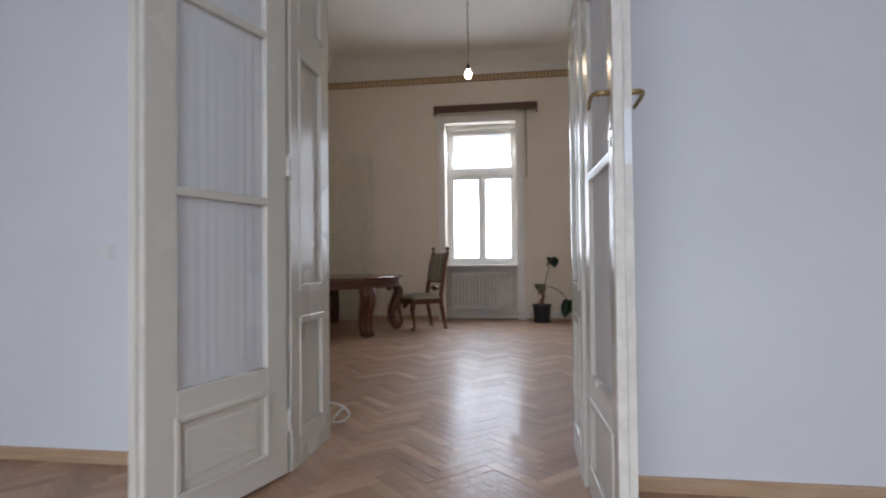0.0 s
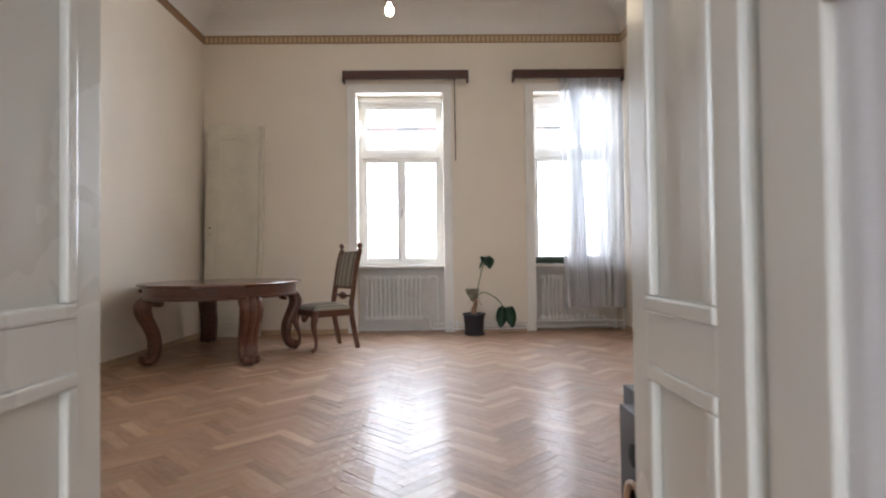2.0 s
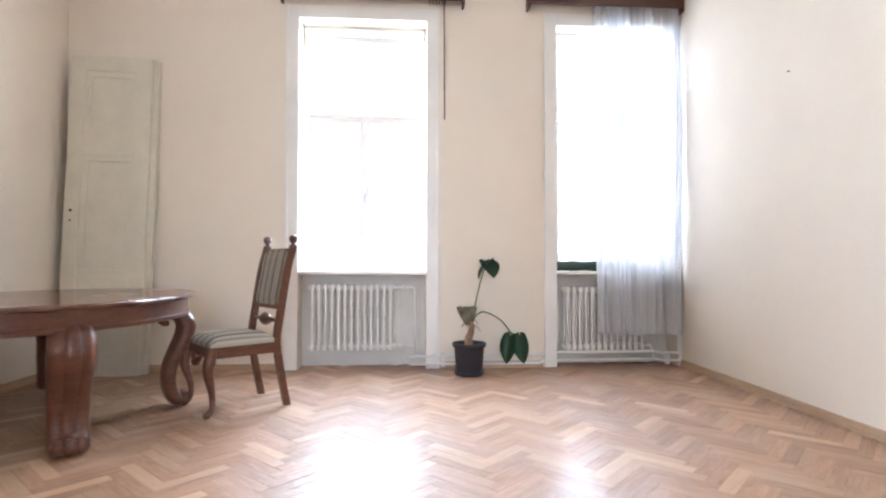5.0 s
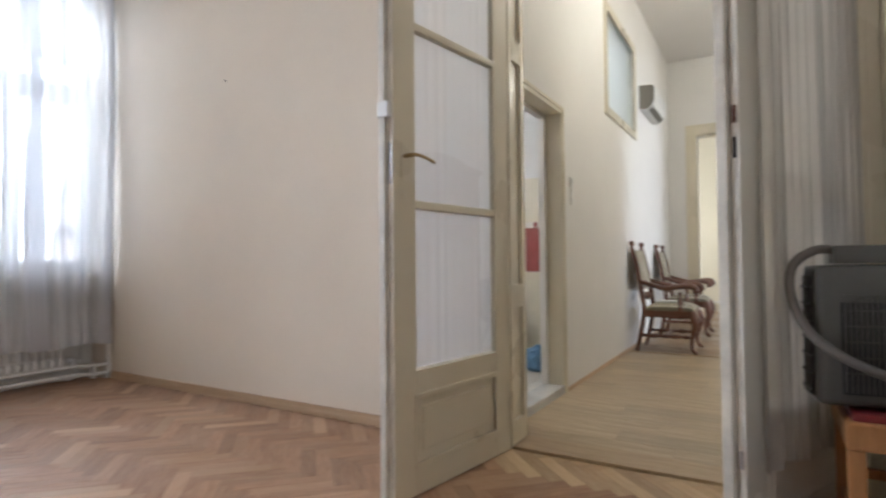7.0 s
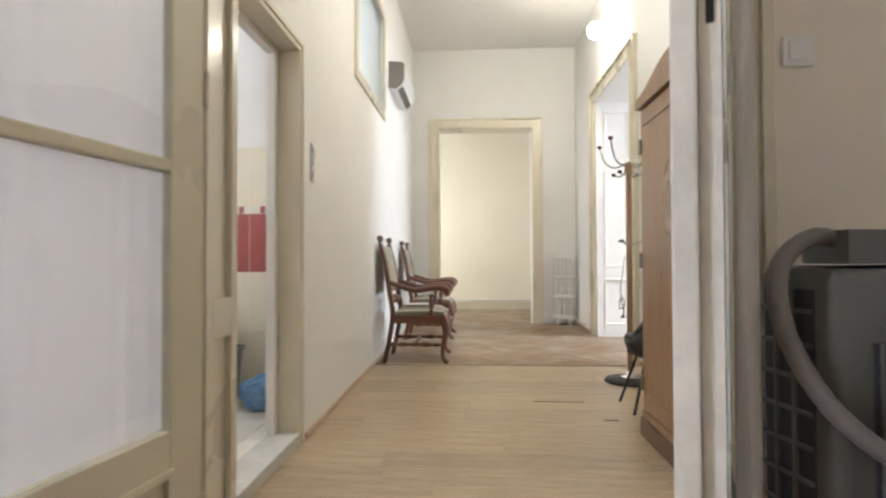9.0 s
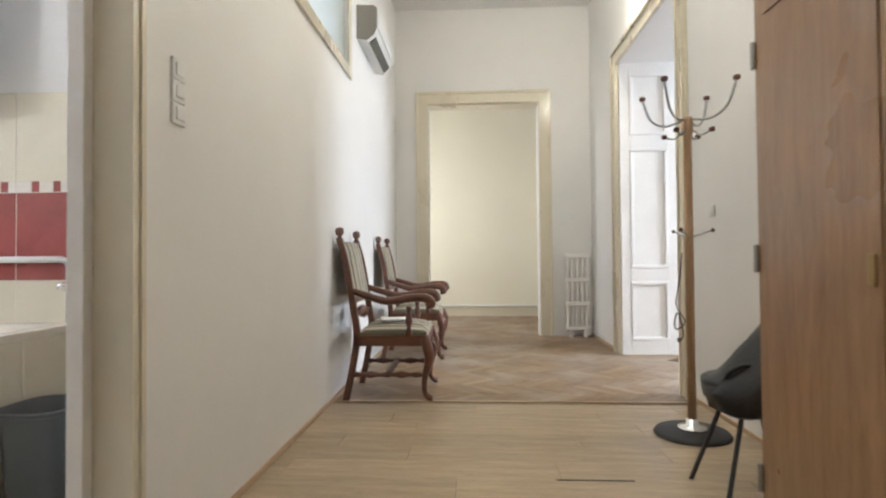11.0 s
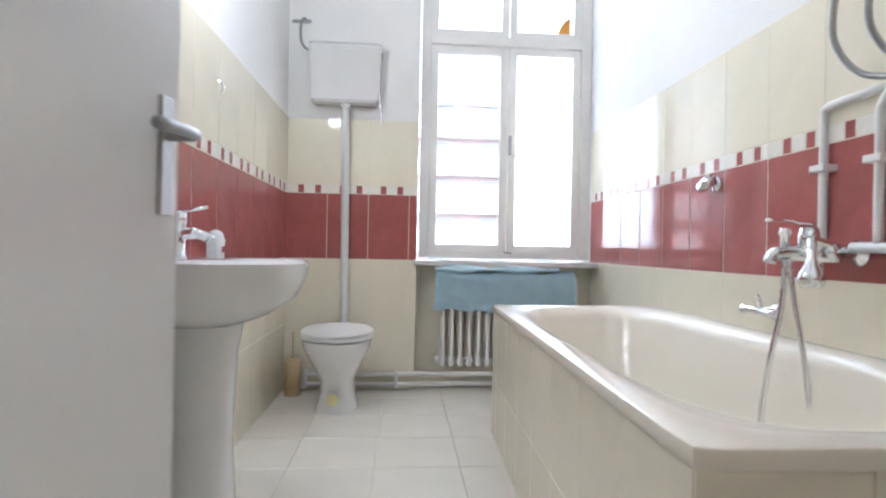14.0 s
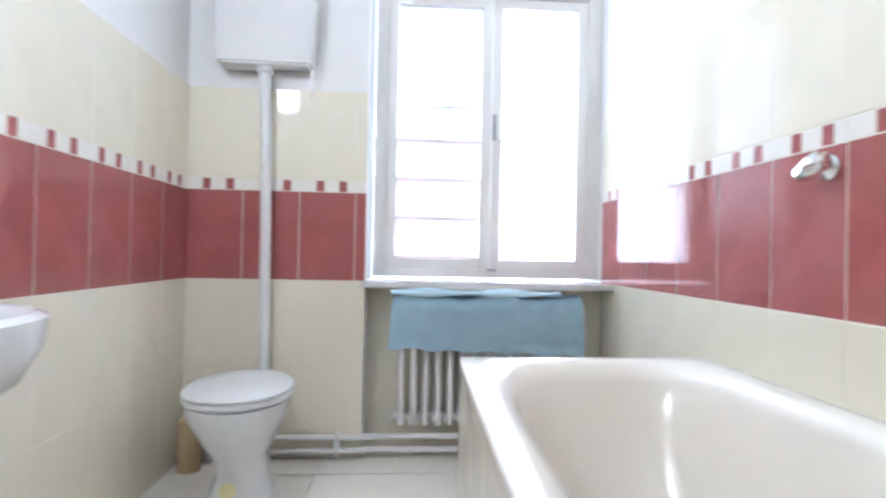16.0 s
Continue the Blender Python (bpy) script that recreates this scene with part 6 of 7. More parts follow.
pendant("hall_pendant", pose(5.55, 2.25, HH), 0.42, "lit opal glass pendant on the hall ceiling")
wall_lamp("hall_lamp", pose(7.95, HS, 3.33, -90, 0, 0), "lit opal glass globe lamp above the doorway")


# ---- things in the bathroom ----
def bathtub():
    """A built-in tub: rolled rim, rounded basin, tiled sides."""
    t = thing("bathtub", pose(0, 0, BF), "cream built-in bathtub with tiled sides", "bathtub")
    x0, x1, y0, y1, h = 4.989, BE - 0.012, 4.205, 6.09, 0.612
    cx, cy = (x0 + x1) / 2, (y0 + y1) / 2
    a, b = (x1 - x0) / 2, (y1 - y0) / 2
    n = 128

    def polar(aa, bb, z, p, dy=0.0):
        out = []
        for k in range(n):
            t = 2 * math.pi * k / n
            c, s = math.cos(t), math.sin(t)
            c, s = c * aa / math.hypot(aa * c, bb * s), s * bb / math.hypot(aa * c, bb * s)
            r = (abs(c / aa) ** p + abs(s / bb) ** p) ** (-1 / p)
            out.append((cx + r * c, cy + dy + r * s, z))
        return out

    def rect(k, z, dy=0.0, power=70.0):
        return polar(a * k[0], b * k[1], z, power, dy)

    rings = [rect((0.985, 0.992), h - 0.036), rect((1.0, 1.0), h - 0.032), rect((1.007, 1.004), h - 0.012), rect((1.0, 1.0), h - 0.002), rect((0.985, 0.993), h), rect((0.90, 0.95), h + 0.002, 0, 10.0)]
    for kx, ky, z, p, dy in ((0.80, 0.895, h - 0.012, 4.2, 0), (0.76, 0.87, h - 0.05, 3.8, 0), (0.70, 0.83, h - 0.16, 3.4, -0.01), (0.64, 0.76, h - 0.30, 3.2, -0.02), (0.55, 0.66, h - 0.385, 3.0, -0.03), (0.40, 0.52, h - 0.41, 2.8, -0.03), (0.1, 0.15, h - 0.415, 2.4, -0.03)):
        rings.append(polar(a * kx, b * ky, z, p, dy))
    bm = loft(rings, cap=False)
    bm.verts.ensure_lookup_table()
    bm.faces.new(bm.verts[-n:])
    smoothed(part("basin", bm, M_TUB, t, "smooth cream acrylic basin with a rolled rim"), 50)
    bm = box(x0 + 0.012, x0 + 0.03, y0 + 0.012, y1 - 0.004, -0.004, h - 0.047)
    add_box(bm, x0 + 0.03, x1, y0 + 0.012, y0 + 0.03, -0.004, h - 0.047)
    add_box(bm, x0 + 0.03, x1, y1 - 0.022, y1 - 0.004, -0.004, h - 0.047)
    part("surround", bm, M_GROUT, t)
    for k in range(8):
        ya = y0 + 0.012 + k * 0.25
        yb = min(ya + 0.247, y1 - 0.005)
        if yb - ya < 0.02:
            continue
        for za, zb in ((0.002, 0.262), (0.265, h - 0.031)):
            part("tile", box(x0 + 0.004, x0 + 0.012, ya, yb, za, zb, 0.0015), M_TILE, t)
    for k in range(4):
        xa = x0 + 0.005 + k * 0.25
        xb = min(xa + 0.247, x1)
        if xb - xa < 0.02:
            continue
        for za, zb in ((0.002, 0.262), (0.265, h - 0.031)):
            part("tile", box(xa, xb, y0 + 0.004, y0 + 0.012, za, zb, 0.0015), M_TILE, t)
    # the tub stands a little out of square with the wall
    for ob in t.children:
        for v in ob.data.vertices:
            v.co.x += 0.044 * (v.co.y - cy) / (y1 - y0) * (x1 - v.co.x) / (x1 - x0)
    part("plug_hole", lathe([(0.028, 0), (0.028, 0.003), (0.0, 0.001)], 18, m=pose(cx, y0 + 0.55, h - 0.413)), M_CHROME, t, "", True)


bathtub()


def bath_mixer():
    m = thing("bath_mixer", pose(BE - 0.008, 4.97, 0.925), "chrome bath mixer with hand shower and hose", "tap")
    for y in (-0.075, 0.075):
        part("union", lathe([(0.036, 0), (0.036, 0.01), (0.018, 0.016), (0.018, 0.05), (0.024, 0.052), (0.024, 0.075), (0.014, 0.08)], 18, m=pose(0, y, 0, 0, -90, 0)), M_CHROME, m, "", True)
    part("body", tube([(-0.09, -0.10, 0), (-0.09, 0.10, 0)], 0.026, 16), M_CHROME, m, "", True)
    part("spout", tube(curve([(-0.10, 0.02, 0.0), (-0.14, 0.03, 0.0), (-0.175, 0.03, -0.008), (-0.185, 0.03, -0.03)], 5), [0.02] * 10 + [0.017] * 6, 14), M_CHROME, m, "", True)
    part("cartridge", lathe([(0.026, 0.0), (0.028, 0.03), (0.024, 0.06), (0, 0.066)], 18, m=pose(-0.09, 0, 0.01)), M_CHROME, m, "", True)
    part("lever", box(-0.22, -0.08, -0.014, 0.014, 0.070, 0.080, 0.005, pose(0, 0, 0, 0, 4, 0)), M_CHROME, m)
    part("diverter", lathe([(0.012, 0), (0.012, 0.03), (0.018, 0.034), (0.014, 0.05), (0, 0.052)], 14, m=pose(-0.14, 0.03, 0.018)), M_CHROME, m, "", True)
    part("shower_head", lathe([(0.011, 0.0), (0.012, 0.05), (0.018, 0.07), (0.029, 0.093), (0.033, 0.112), (0.026, 0.128), (0, 0.134)], 20, m=pose(-0.16, -0.10, 0.035, 172, 6, 0)), M_CHROME, m, "chrome hand shower hanging down", True)
    part("shower_cradle", tube([(-0.10, -0.09, 0.02), (-0.155, -0.09, 0.035)], 0.012, 10), M_CHROME, m)
    pts = curve([(-0.14, 0.03, -0.02), (-0.145, 0.03, -0.15), (-0.185, 0.03, -0.35), (-0.205, 0.02, -0.52), (-0.17, -0.03, -0.64), (-0.125, -0.06, -0.52), (-0.125, -0.04, -0.32), (-0.13, 0.0, -0.14), (-0.135, 0.02, -0.02)], 12)
    part("hose", tube(pts, [0.0075 + 0.0012 * (k % 2) for k in range(len(pts))], 8), M_CHROME, m, "ribbed steel shower hose", True)


bath_mixer()


def pipe_run():
    p = thing("water_pipes", pose(0, 0, 0), "white plastic water pipes clipped to the tiles", "pipes")
    x = BE - 0.028
    part("pipe", tube([(x, 4.70, 1.352), (x, 4.985, 1.348), (x, 5.003, 1.343), (x, 5.008, 1.325), (x, 5.008, 0.98), (x, 5.008, 0.94)], 0.012, 10), M_PLASTIC, p, "", True)
    part("pipe", tube([(x, 4.66, 1.345), (x, 4.80, 1.335), (x, 4.82, 1.30), (x, 4.82, 1.0), (x, 4.82, 0.95)], 0.012, 10), M_PLASTIC, p, "", True)
    part("pipe", tube([(x, 4.90, 0.94), (x, 4.30, 0.94), (x, 4.27, 0.93), (x, 4.26, 0.90), (x, 4.26, 0.62)], 0.015, 10), M_PLASTIC, p, "", True)
    for y, z in ((5.008, 1.17), (4.82, 1.17), (4.6, 0.94)):
        part("pipe_clip", box(x - 0.024, x + 0.026, y - 0.028, y + 0.028, z - 0.010, z + 0.010, 0.003), M_PLASTIC, p)
    part("angle_valve", lathe([(0.02, 0), (0.02, 0.03), (0.014, 0.035), (0.014, 0.06)], 12, m=pose(x, 4.26, 0.82, 0, -90, 0)), M_CHROME, p, "", True)


pipe_run()


def chrome_bits():
    k = thing("shower_holder", pose(BE - 0.008, 5.576, 1.194), "chrome shower holder on the red tiles", "shower holder")
    part("rose", lathe([(0.03, 0), (0.03, 0.008), (0.014, 0.014), (0.014, 0.03)], 16, m=pose(0, 0, 0, 0, -90, 0)), M_CHROME, k, "", True)
    part("clamp", tube([(-0.05, 0.03, -0.014), (-0.045, -0.03, 0.012)], [0.022, 0.026], 14), M_CHROME, k, "", True)
    v = thing("washing_machine_valve", pose(BE - 0.008, 5.22, 0.73), "chrome double valve low on the wall", "valve")
    part("stem", lathe([(0.026, 0), (0.026, 0.006), (0.013, 0.01), (0.013, 0.06)], 14, m=pose(0, 0, 0, 0, -90, 0)), M_CHROME, v, "", True)
    part("body", tube([(-0.06, -0.075, -0.004), (-0.06, -0.06, 0), (-0.06, 0.06, 0), (-0.06, 0.08, 0)], [0.018, 0.013, 0.013, 0.02], 12), M_CHROME, v, "", True)
    part("handle", tube(curve([(-0.06, 0, 0.01), (-0.062, 0, 0.035), (-0.075, -0.008, 0.05)], 4), 0.008, 8), M_CHROME, v, "", True)
    h = thing("towel_hook", pose(BW + 0.008, 5.59, 1.51), "small chrome hook on the tiles", "hook")
    part("hook", tube(curve([(0, 0, 0.015), (0.02, 0, 0.01), (0.032, 0, -0.012), (0.026, 0, -0.03)], 4), 0.007, 8), M_CHROME, h, "", True)


chrome_bits()


def boiler():
    b = thing("water_heater", pose(5.57, 4.78, 1.70), "white cylindrical electric water heater on the wall", "water heater")
    smoothed(part("tank", lathe([(0.0, -0.012), (0.13, -0.008), (0.19, 0.004), (0.218, 0.035), (0.225, 0.05), (0.225, 0.78), (0.20, 0.83), (0, 0.85)], 40), M_ENAMEL, b, "white enamel tank"), 40)
    part("bottom_ring", lathe([(0.226, 0.035), (0.229, 0.045), (0.226, 0.056)], 40), M_PLASTIC, b, "", True)
    part("cover", lathe([(0.10, -0.03), (0.11, -0.02), (0.11, -0.008)], 28), M_PLASTIC, b, "", True)
    for s in (-1, 1):
        part("nipple", lathe([(0.014, -0.06), (0.014, 0.0)], 12, m=pose(0.10, 0.055 * s - 0.04, 0)), M_STEEL, b)
        y = 0.055 * s - 0.04
        part("flexible_hose", tube(curve([(0.10, y, -0.05), (0.09, y + 0.02, -0.12), (0.13, y + 0.07, -0.22), (0.18, y + 0.04, -0.31), (0.215, y - 0.06, -0.345)], 6), 0.0085, 10), M_STEEL, b, "braided steel hose", True)
    part("bracket", box(0.20, 0.242, -0.15, 0.15, 0.66, 0.70), M_STEEL, b)


boiler()


def toilet():
    t = thing("toilet", pose(4.235, 6.50, BF), "white ceramic toilet with a closed lid", "toilet")
    rings = [oval(0, 0.02, 0.115, 0.15, 0.0, 28, 2.6), oval(0, 0.02, 0.112, 0.148, 0.02, 28, 2.6), oval(0, 0.03, 0.09, 0.13, 0.10, 28, 2.4), oval(0, 0.02, 0.092, 0.15, 0.17, 28, 2.2), oval(0, -0.01, 0.14, 0.20, 0.26, 28, 2.1), oval(0, -0.03, 0.178, 0.235, 0.345, 28, 2.1), oval(0, -0.03, 0.184, 0.24, 0.385, 28, 2.1), oval(0, -0.03, 0.16, 0.21, 0.39, 28, 2.1)]
    smoothed(part("bowl", loft(rings), M_CERAMIC, t), 60)
    smoothed(part("seat", loft([oval(0, -0.03, 0.186, 0.236, 0.392, 28, 2.1), oval(0, -0.03, 0.192, 0.242, 0.40, 28, 2.1), oval(0, -0.03, 0.188, 0.238, 0.414, 28, 2.1)]), M_PLASTIC, t), 50)
    smoothed(part("lid", loft([oval(0, -0.03, 0.188, 0.24, 0.418, 28, 2.1), oval(0, -0.03, 0.192, 0.243, 0.426, 28, 2.1), oval(0, -0.03, 0.18, 0.23, 0.436, 28, 2.1), oval(0, -0.03, 0.10, 0.13, 0.444, 28, 2.1)]), M_PLASTIC, t, "white plastic lid"), 50)
    part("outlet", tube([(0, 0.14, 0.16), (0, 0.36, 0.16)], 0.05, 16), M_CERAMIC, t)
    part("sticker", lathe([(0.03, 0), (0.03, 0.002)], 20, m=pose(-0.01, -0.125, 0.075, 88, 0, 0)), M_YELLOW, t, "round pale yellow sticker")
    for s in (-1, 1):
        part("hinge", lathe([(0.012, 0), (0.012, 0.03)], 10, m=pose(0.06 * s, 0.19, 0.39)), M_PLASTIC, t)


toilet()


def cistern():
    c = thing("cistern", pose(4.215, 6.89, 1.78), "white plastic high-level cistern with flush pipe", "cistern")
    rings = [[(x, y, z) for x, y in ((-w, -0.004), (w, -0.004), (w, -d), (-w, -d))] for z, w, d in ((0.0, 0.195, 0.12), (0.02, 0.203, 0.132), (0.30, 0.21, 0.142), (0.304, 0.213, 0.146), (0.34, 0.213, 0.146), (0.346, 0.205, 0.138))]
    bm = loft(rings)
    bmesh.ops.bevel(bm, geom=bm.edges[:], offset=0.012, segments=2, affect="EDGES")
    smoothed(part("tank", bm, M_CISTERN, c), 45)
    part("pipe_nut", lathe([(0.034, -0.02), (0.034, 0.005)], 16, m=pose(0.0, -0.08, -0.01)), M_PLASTIC, c)
    part("flush_pipe", tube(curve([(0.0, -0.08, -0.01), (0.0, -0.075, -0.15), (0.005, -0.06, -0.30), (0.01, -0.055, -0.9), (0.018, -0.06, -1.35), (0.018, -0.10, -1.42)], 6), 0.024, 14), M_PLASTIC, c, "white flush pipe", True)
    part("supply_hose", tube(curve([(-0.24, -0.02, 0.50), (-0.26, -0.05, 0.51), (-0.275, -0.06, 0.46), (-0.27, -0.06, 0.37), (-0.235, -0.07, 0.32), (-0.20, -0.08, 0.325)], 5), 0.008, 8), M_STEEL, c, "grey supply hose", True)
    part("supply_tap", tube([(-0.33, -0.025, 0.50), (-0.22, -0.025, 0.505)], 0.01, 8), M_STEEL, c)
    part("pull_cord", tube([(0.215, -0.15, 0.05), (0.217, -0.15, -0.16)], 0.0025, 5), M_STEEL, c)


cistern()


def bathroom_lamp():
    l = thing("bathroom_lamp", pose(BW, 5.27, 2.02), "lit white glass wall lamp above the washbasin", "lamp")
    part("mount", box(0.0, 0.035, -0.06, 0.06, -0.03, 0.10, 0.01), M_PLASTIC, l, "white plastic mount")
    rings = [oval(0.095, 0, a, b, z, 24, 3.0) for z, a, b in ((0.0, 0.03, 0.05), (0.012, 0.05, 0.085), (0.05, 0.056, 0.10), (0.19, 0.056, 0.10), (0.215, 0.045, 0.085), (0.22, 0.02, 0.04))]
    smoothed(part("shade", loft(rings), M_BATHLAMP, l, "glowing opal glass shade"), 60)
    part("holder", tube([(0.03, 0, 0.06), (0.05, 0, 0.06)], 0.03, 12), M_PLASTIC, l)


bathroom_lamp()


def basin():
    b = thing("washbasin", pose(BW + 0.01, 5.18, BF), "white ceramic pedestal washbasin", "washbasin")
    n = 32

    def ring(d, w, z, p=2.4, off=0.0):
        # back edge lies on the wall, front is rounded
        return [(max(0.0, x), y, zz) for x, y, zz in oval(off, 0, d, w, z, n, p)]

    rings = [ring(0.13, 0.12, 0.635, 2.2, 0.10), ring(0.23, 0.20, 0.665, 2.2, 0.08), ring(0.315, 0.26, 0.715, 2.3, 0.07), ring(0.355, 0.285, 0.775, 2.4, 0.06), ring(0.36, 0.29, 0.82, 2.4, 0.06), ring(0.345, 0.275, 0.828, 2.4, 0.06)]
    rings += [[(x + 0.02, y, z) for x, y, z in oval(0.22, 0, d, w, z, n, 2.3)] for d, w, z in ((0.17, 0.215, 0.822), (0.15, 0.19, 0.78), (0.11, 0.14, 0.72), (0.03, 0.04, 0.69))]
    smoothed(part("bowl", loft(rings), M_CERAMIC, b), 55)
    smoothed(part("pedestal", loft([oval(0.12, 0, 0.105, 0.10, 0.0, 24, 2.6), oval(0.12, 0, 0.10, 0.095, 0.03, 24, 2.6), oval(0.12, 0, 0.085, 0.08, 0.30, 24, 2.6), oval(0.12, 0, 0.095, 0.09, 0.55, 24, 2.6), oval(0.12, 0, 0.11, 0.105, 0.64, 24, 2.6)]), M_CERAMIC, b, "ceramic pedestal"), 60)
    part("drain_trap", tube(curve([(0.03, -0.16, 0.55), (0.03, -0.16, 0.35), (0.05, -0.15, 0.27), (0.03, -0.15, 0.24), (0.0, -0.16, 0.24)], 5), 0.018, 10), M_CHROME, b, "", True)
    part("supply_hose", tube(curve([(0.02, -0.18, 0.62), (0.035, -0.19, 0.45), (0.02, -0.19, 0.30), (0.03, -0.19, 0.22), (0.0, -0.19, 0.2)], 5), 0.007, 8), M_STEEL, b, "braided hose", True)
    t = thing("basin_tap", pose(BW + 0.05, 5.18, BF + 0.826), "chrome single-lever basin tap", "tap")
    part("body", lathe([(0.026, 0), (0.026, 0.006), (0.021, 0.012), (0.021, 0.10), (0.024, 0.105), (0.024, 0.135), (0.018, 0.142), (0, 0.144)], 18), M_CHROME, t, "", True)
    part("spout", tube(curve([(0.015, 0, 0.075), (0.05, 0, 0.077), (0.085, 0, 0.066), (0.097, 0, 0.054)], 5), [0.018] * 6 + [0.015] * 10, 12), M_CHROME, t, "", True)
    part("lever", tube([(0.0, 0, 0.142), (0.045, 0, 0.148), (0.085, 0, 0.156)], [0.008, 0.006, 0.005], 8), M_CHROME, t, "", True)
    s = thing("soap_dispenser", pose(BW + 0.11, 5.33, BF + 0.826), "small white soap bottle with a red mark", "bottle")
    smoothed(part("bottle", loft([oval(0, 0, 0.022, 0.038, 0.0, 20, 2.8), oval(0, 0, 0.024, 0.04, 0.06, 20, 2.8), oval(0, 0, 0.018, 0.03, 0.085, 20, 2.4), oval(0, 0, 0.008, 0.012, 0.092, 20)]), M_PLASTIC, s), 60)
    part("label_mark", box(0.0235, 0.026, -0.012, 0.012, 0.02, 0.04), M_RED, s, "small red label mark")
    c = thing("soap_bottle", pose(BW + 0.08, 4.99, BF + 0.826), "white bottle with a cream pump cap", "bottle")
    part("bottle", lathe([(0.03, 0), (0.033, 0.01), (0.033, 0.12), (0.02, 0.15), (0.012, 0.155), (0.012, 0.17)], 18), M_PLASTIC, c, "", True)
    part("cap", lathe([(0.016, 0.17), (0.016, 0.19), (0, 0.192)], 14), M_DOOR2, c, "", True)


basin()


def bath_radiator():
    r = radiator("radiator", 4.805, 6.935, 0.19, 14, 0.056, 0.56, 0.13, "white cast-iron radiator under the bathroom window")
    part("feed_pipe", tube(curve([(0.79, 0, 0.53), (0.86, 0, 0.54), (0.885, 0, 0.50), (0.885, 0, 0.0), (0.885, -0.04, -0.08)], 5), 0.012, 8), M_PIPE, r, "", True)
    t = thing("towel", pose(5.22, 6.935, 0.752), "light blue towel draped over the radiator", "towel")
    bm, rows, n = bmesh.new(), [], 40
    prof = [(0.085, -0.12), (0.088, -0.05), (0.08, 0.01), (0.05, 0.028), (0.0, 0.034), (-0.05, 0.03), (-0.085, 0.015), (-0.098, -0.03), (-0.10, -0.09), (-0.098, -0.15), (-0.097, -0.205)]
    for q, (y, z) in enumerate(prof):
        row = []
        for k in range(n + 1):
            u = k / n
            x = -0.43 + 0.86 * u - 0.02 * max(0, q - 5) * (0.5 - u) * 0.4
            row.append(bm.verts.new((x, y - 0.006 * math.sin(u * 19 + q * 0.4), z + 0.010 * math.sin(u * 14) * (1 if 1 < q < 8 else 0.2) + 0.006 * math.sin(u * 33 + q) - (0.03 * u if q > 8 else 0))))
        rows.append(row)
    for a, b in zip(rows, rows[1:]):
        for k in range(n):
            bm.faces.new((a[k], a[k + 1], b[k + 1], b[k]))
    bmesh.ops.solidify(bm, geom=bm.faces[:], thickness=0.008)
    part("cloth", bm, M_BLUE, t, "", True)
    part("fold", loft([[(x, -0.06 + 0.035 * math.cos(a), 0.045 + (0.018 + 0.008 * math.sin(x * 17)) * math.sin(a)) for a in [2 * math.pi * j / 12 for j in range(12)]] for x in np.linspace(-0.44, 0.34, 26)]), M_BLUE, t, "rolled upper fold", True)
    h = thing("bathroom_pipes", pose(0, 0, 0), "pair of white heating pipes along the floor", "pipes")
    for z in (0.085, 0.145):
        part("pipe", tube([(3.98, 6.855, z), (4.62, 6.855, z), (4.70, 6.87, z), (5.80, 6.87, z)], 0.014, 8), M_PIPE, h)
    for x in (4.0, 4.55):
        part("pipe_clip", box(x - 0.01, x + 0.01, 6.83, 6.885, 0.06, 0.17, 0.003), M_PIPE, h)


bath_radiator()


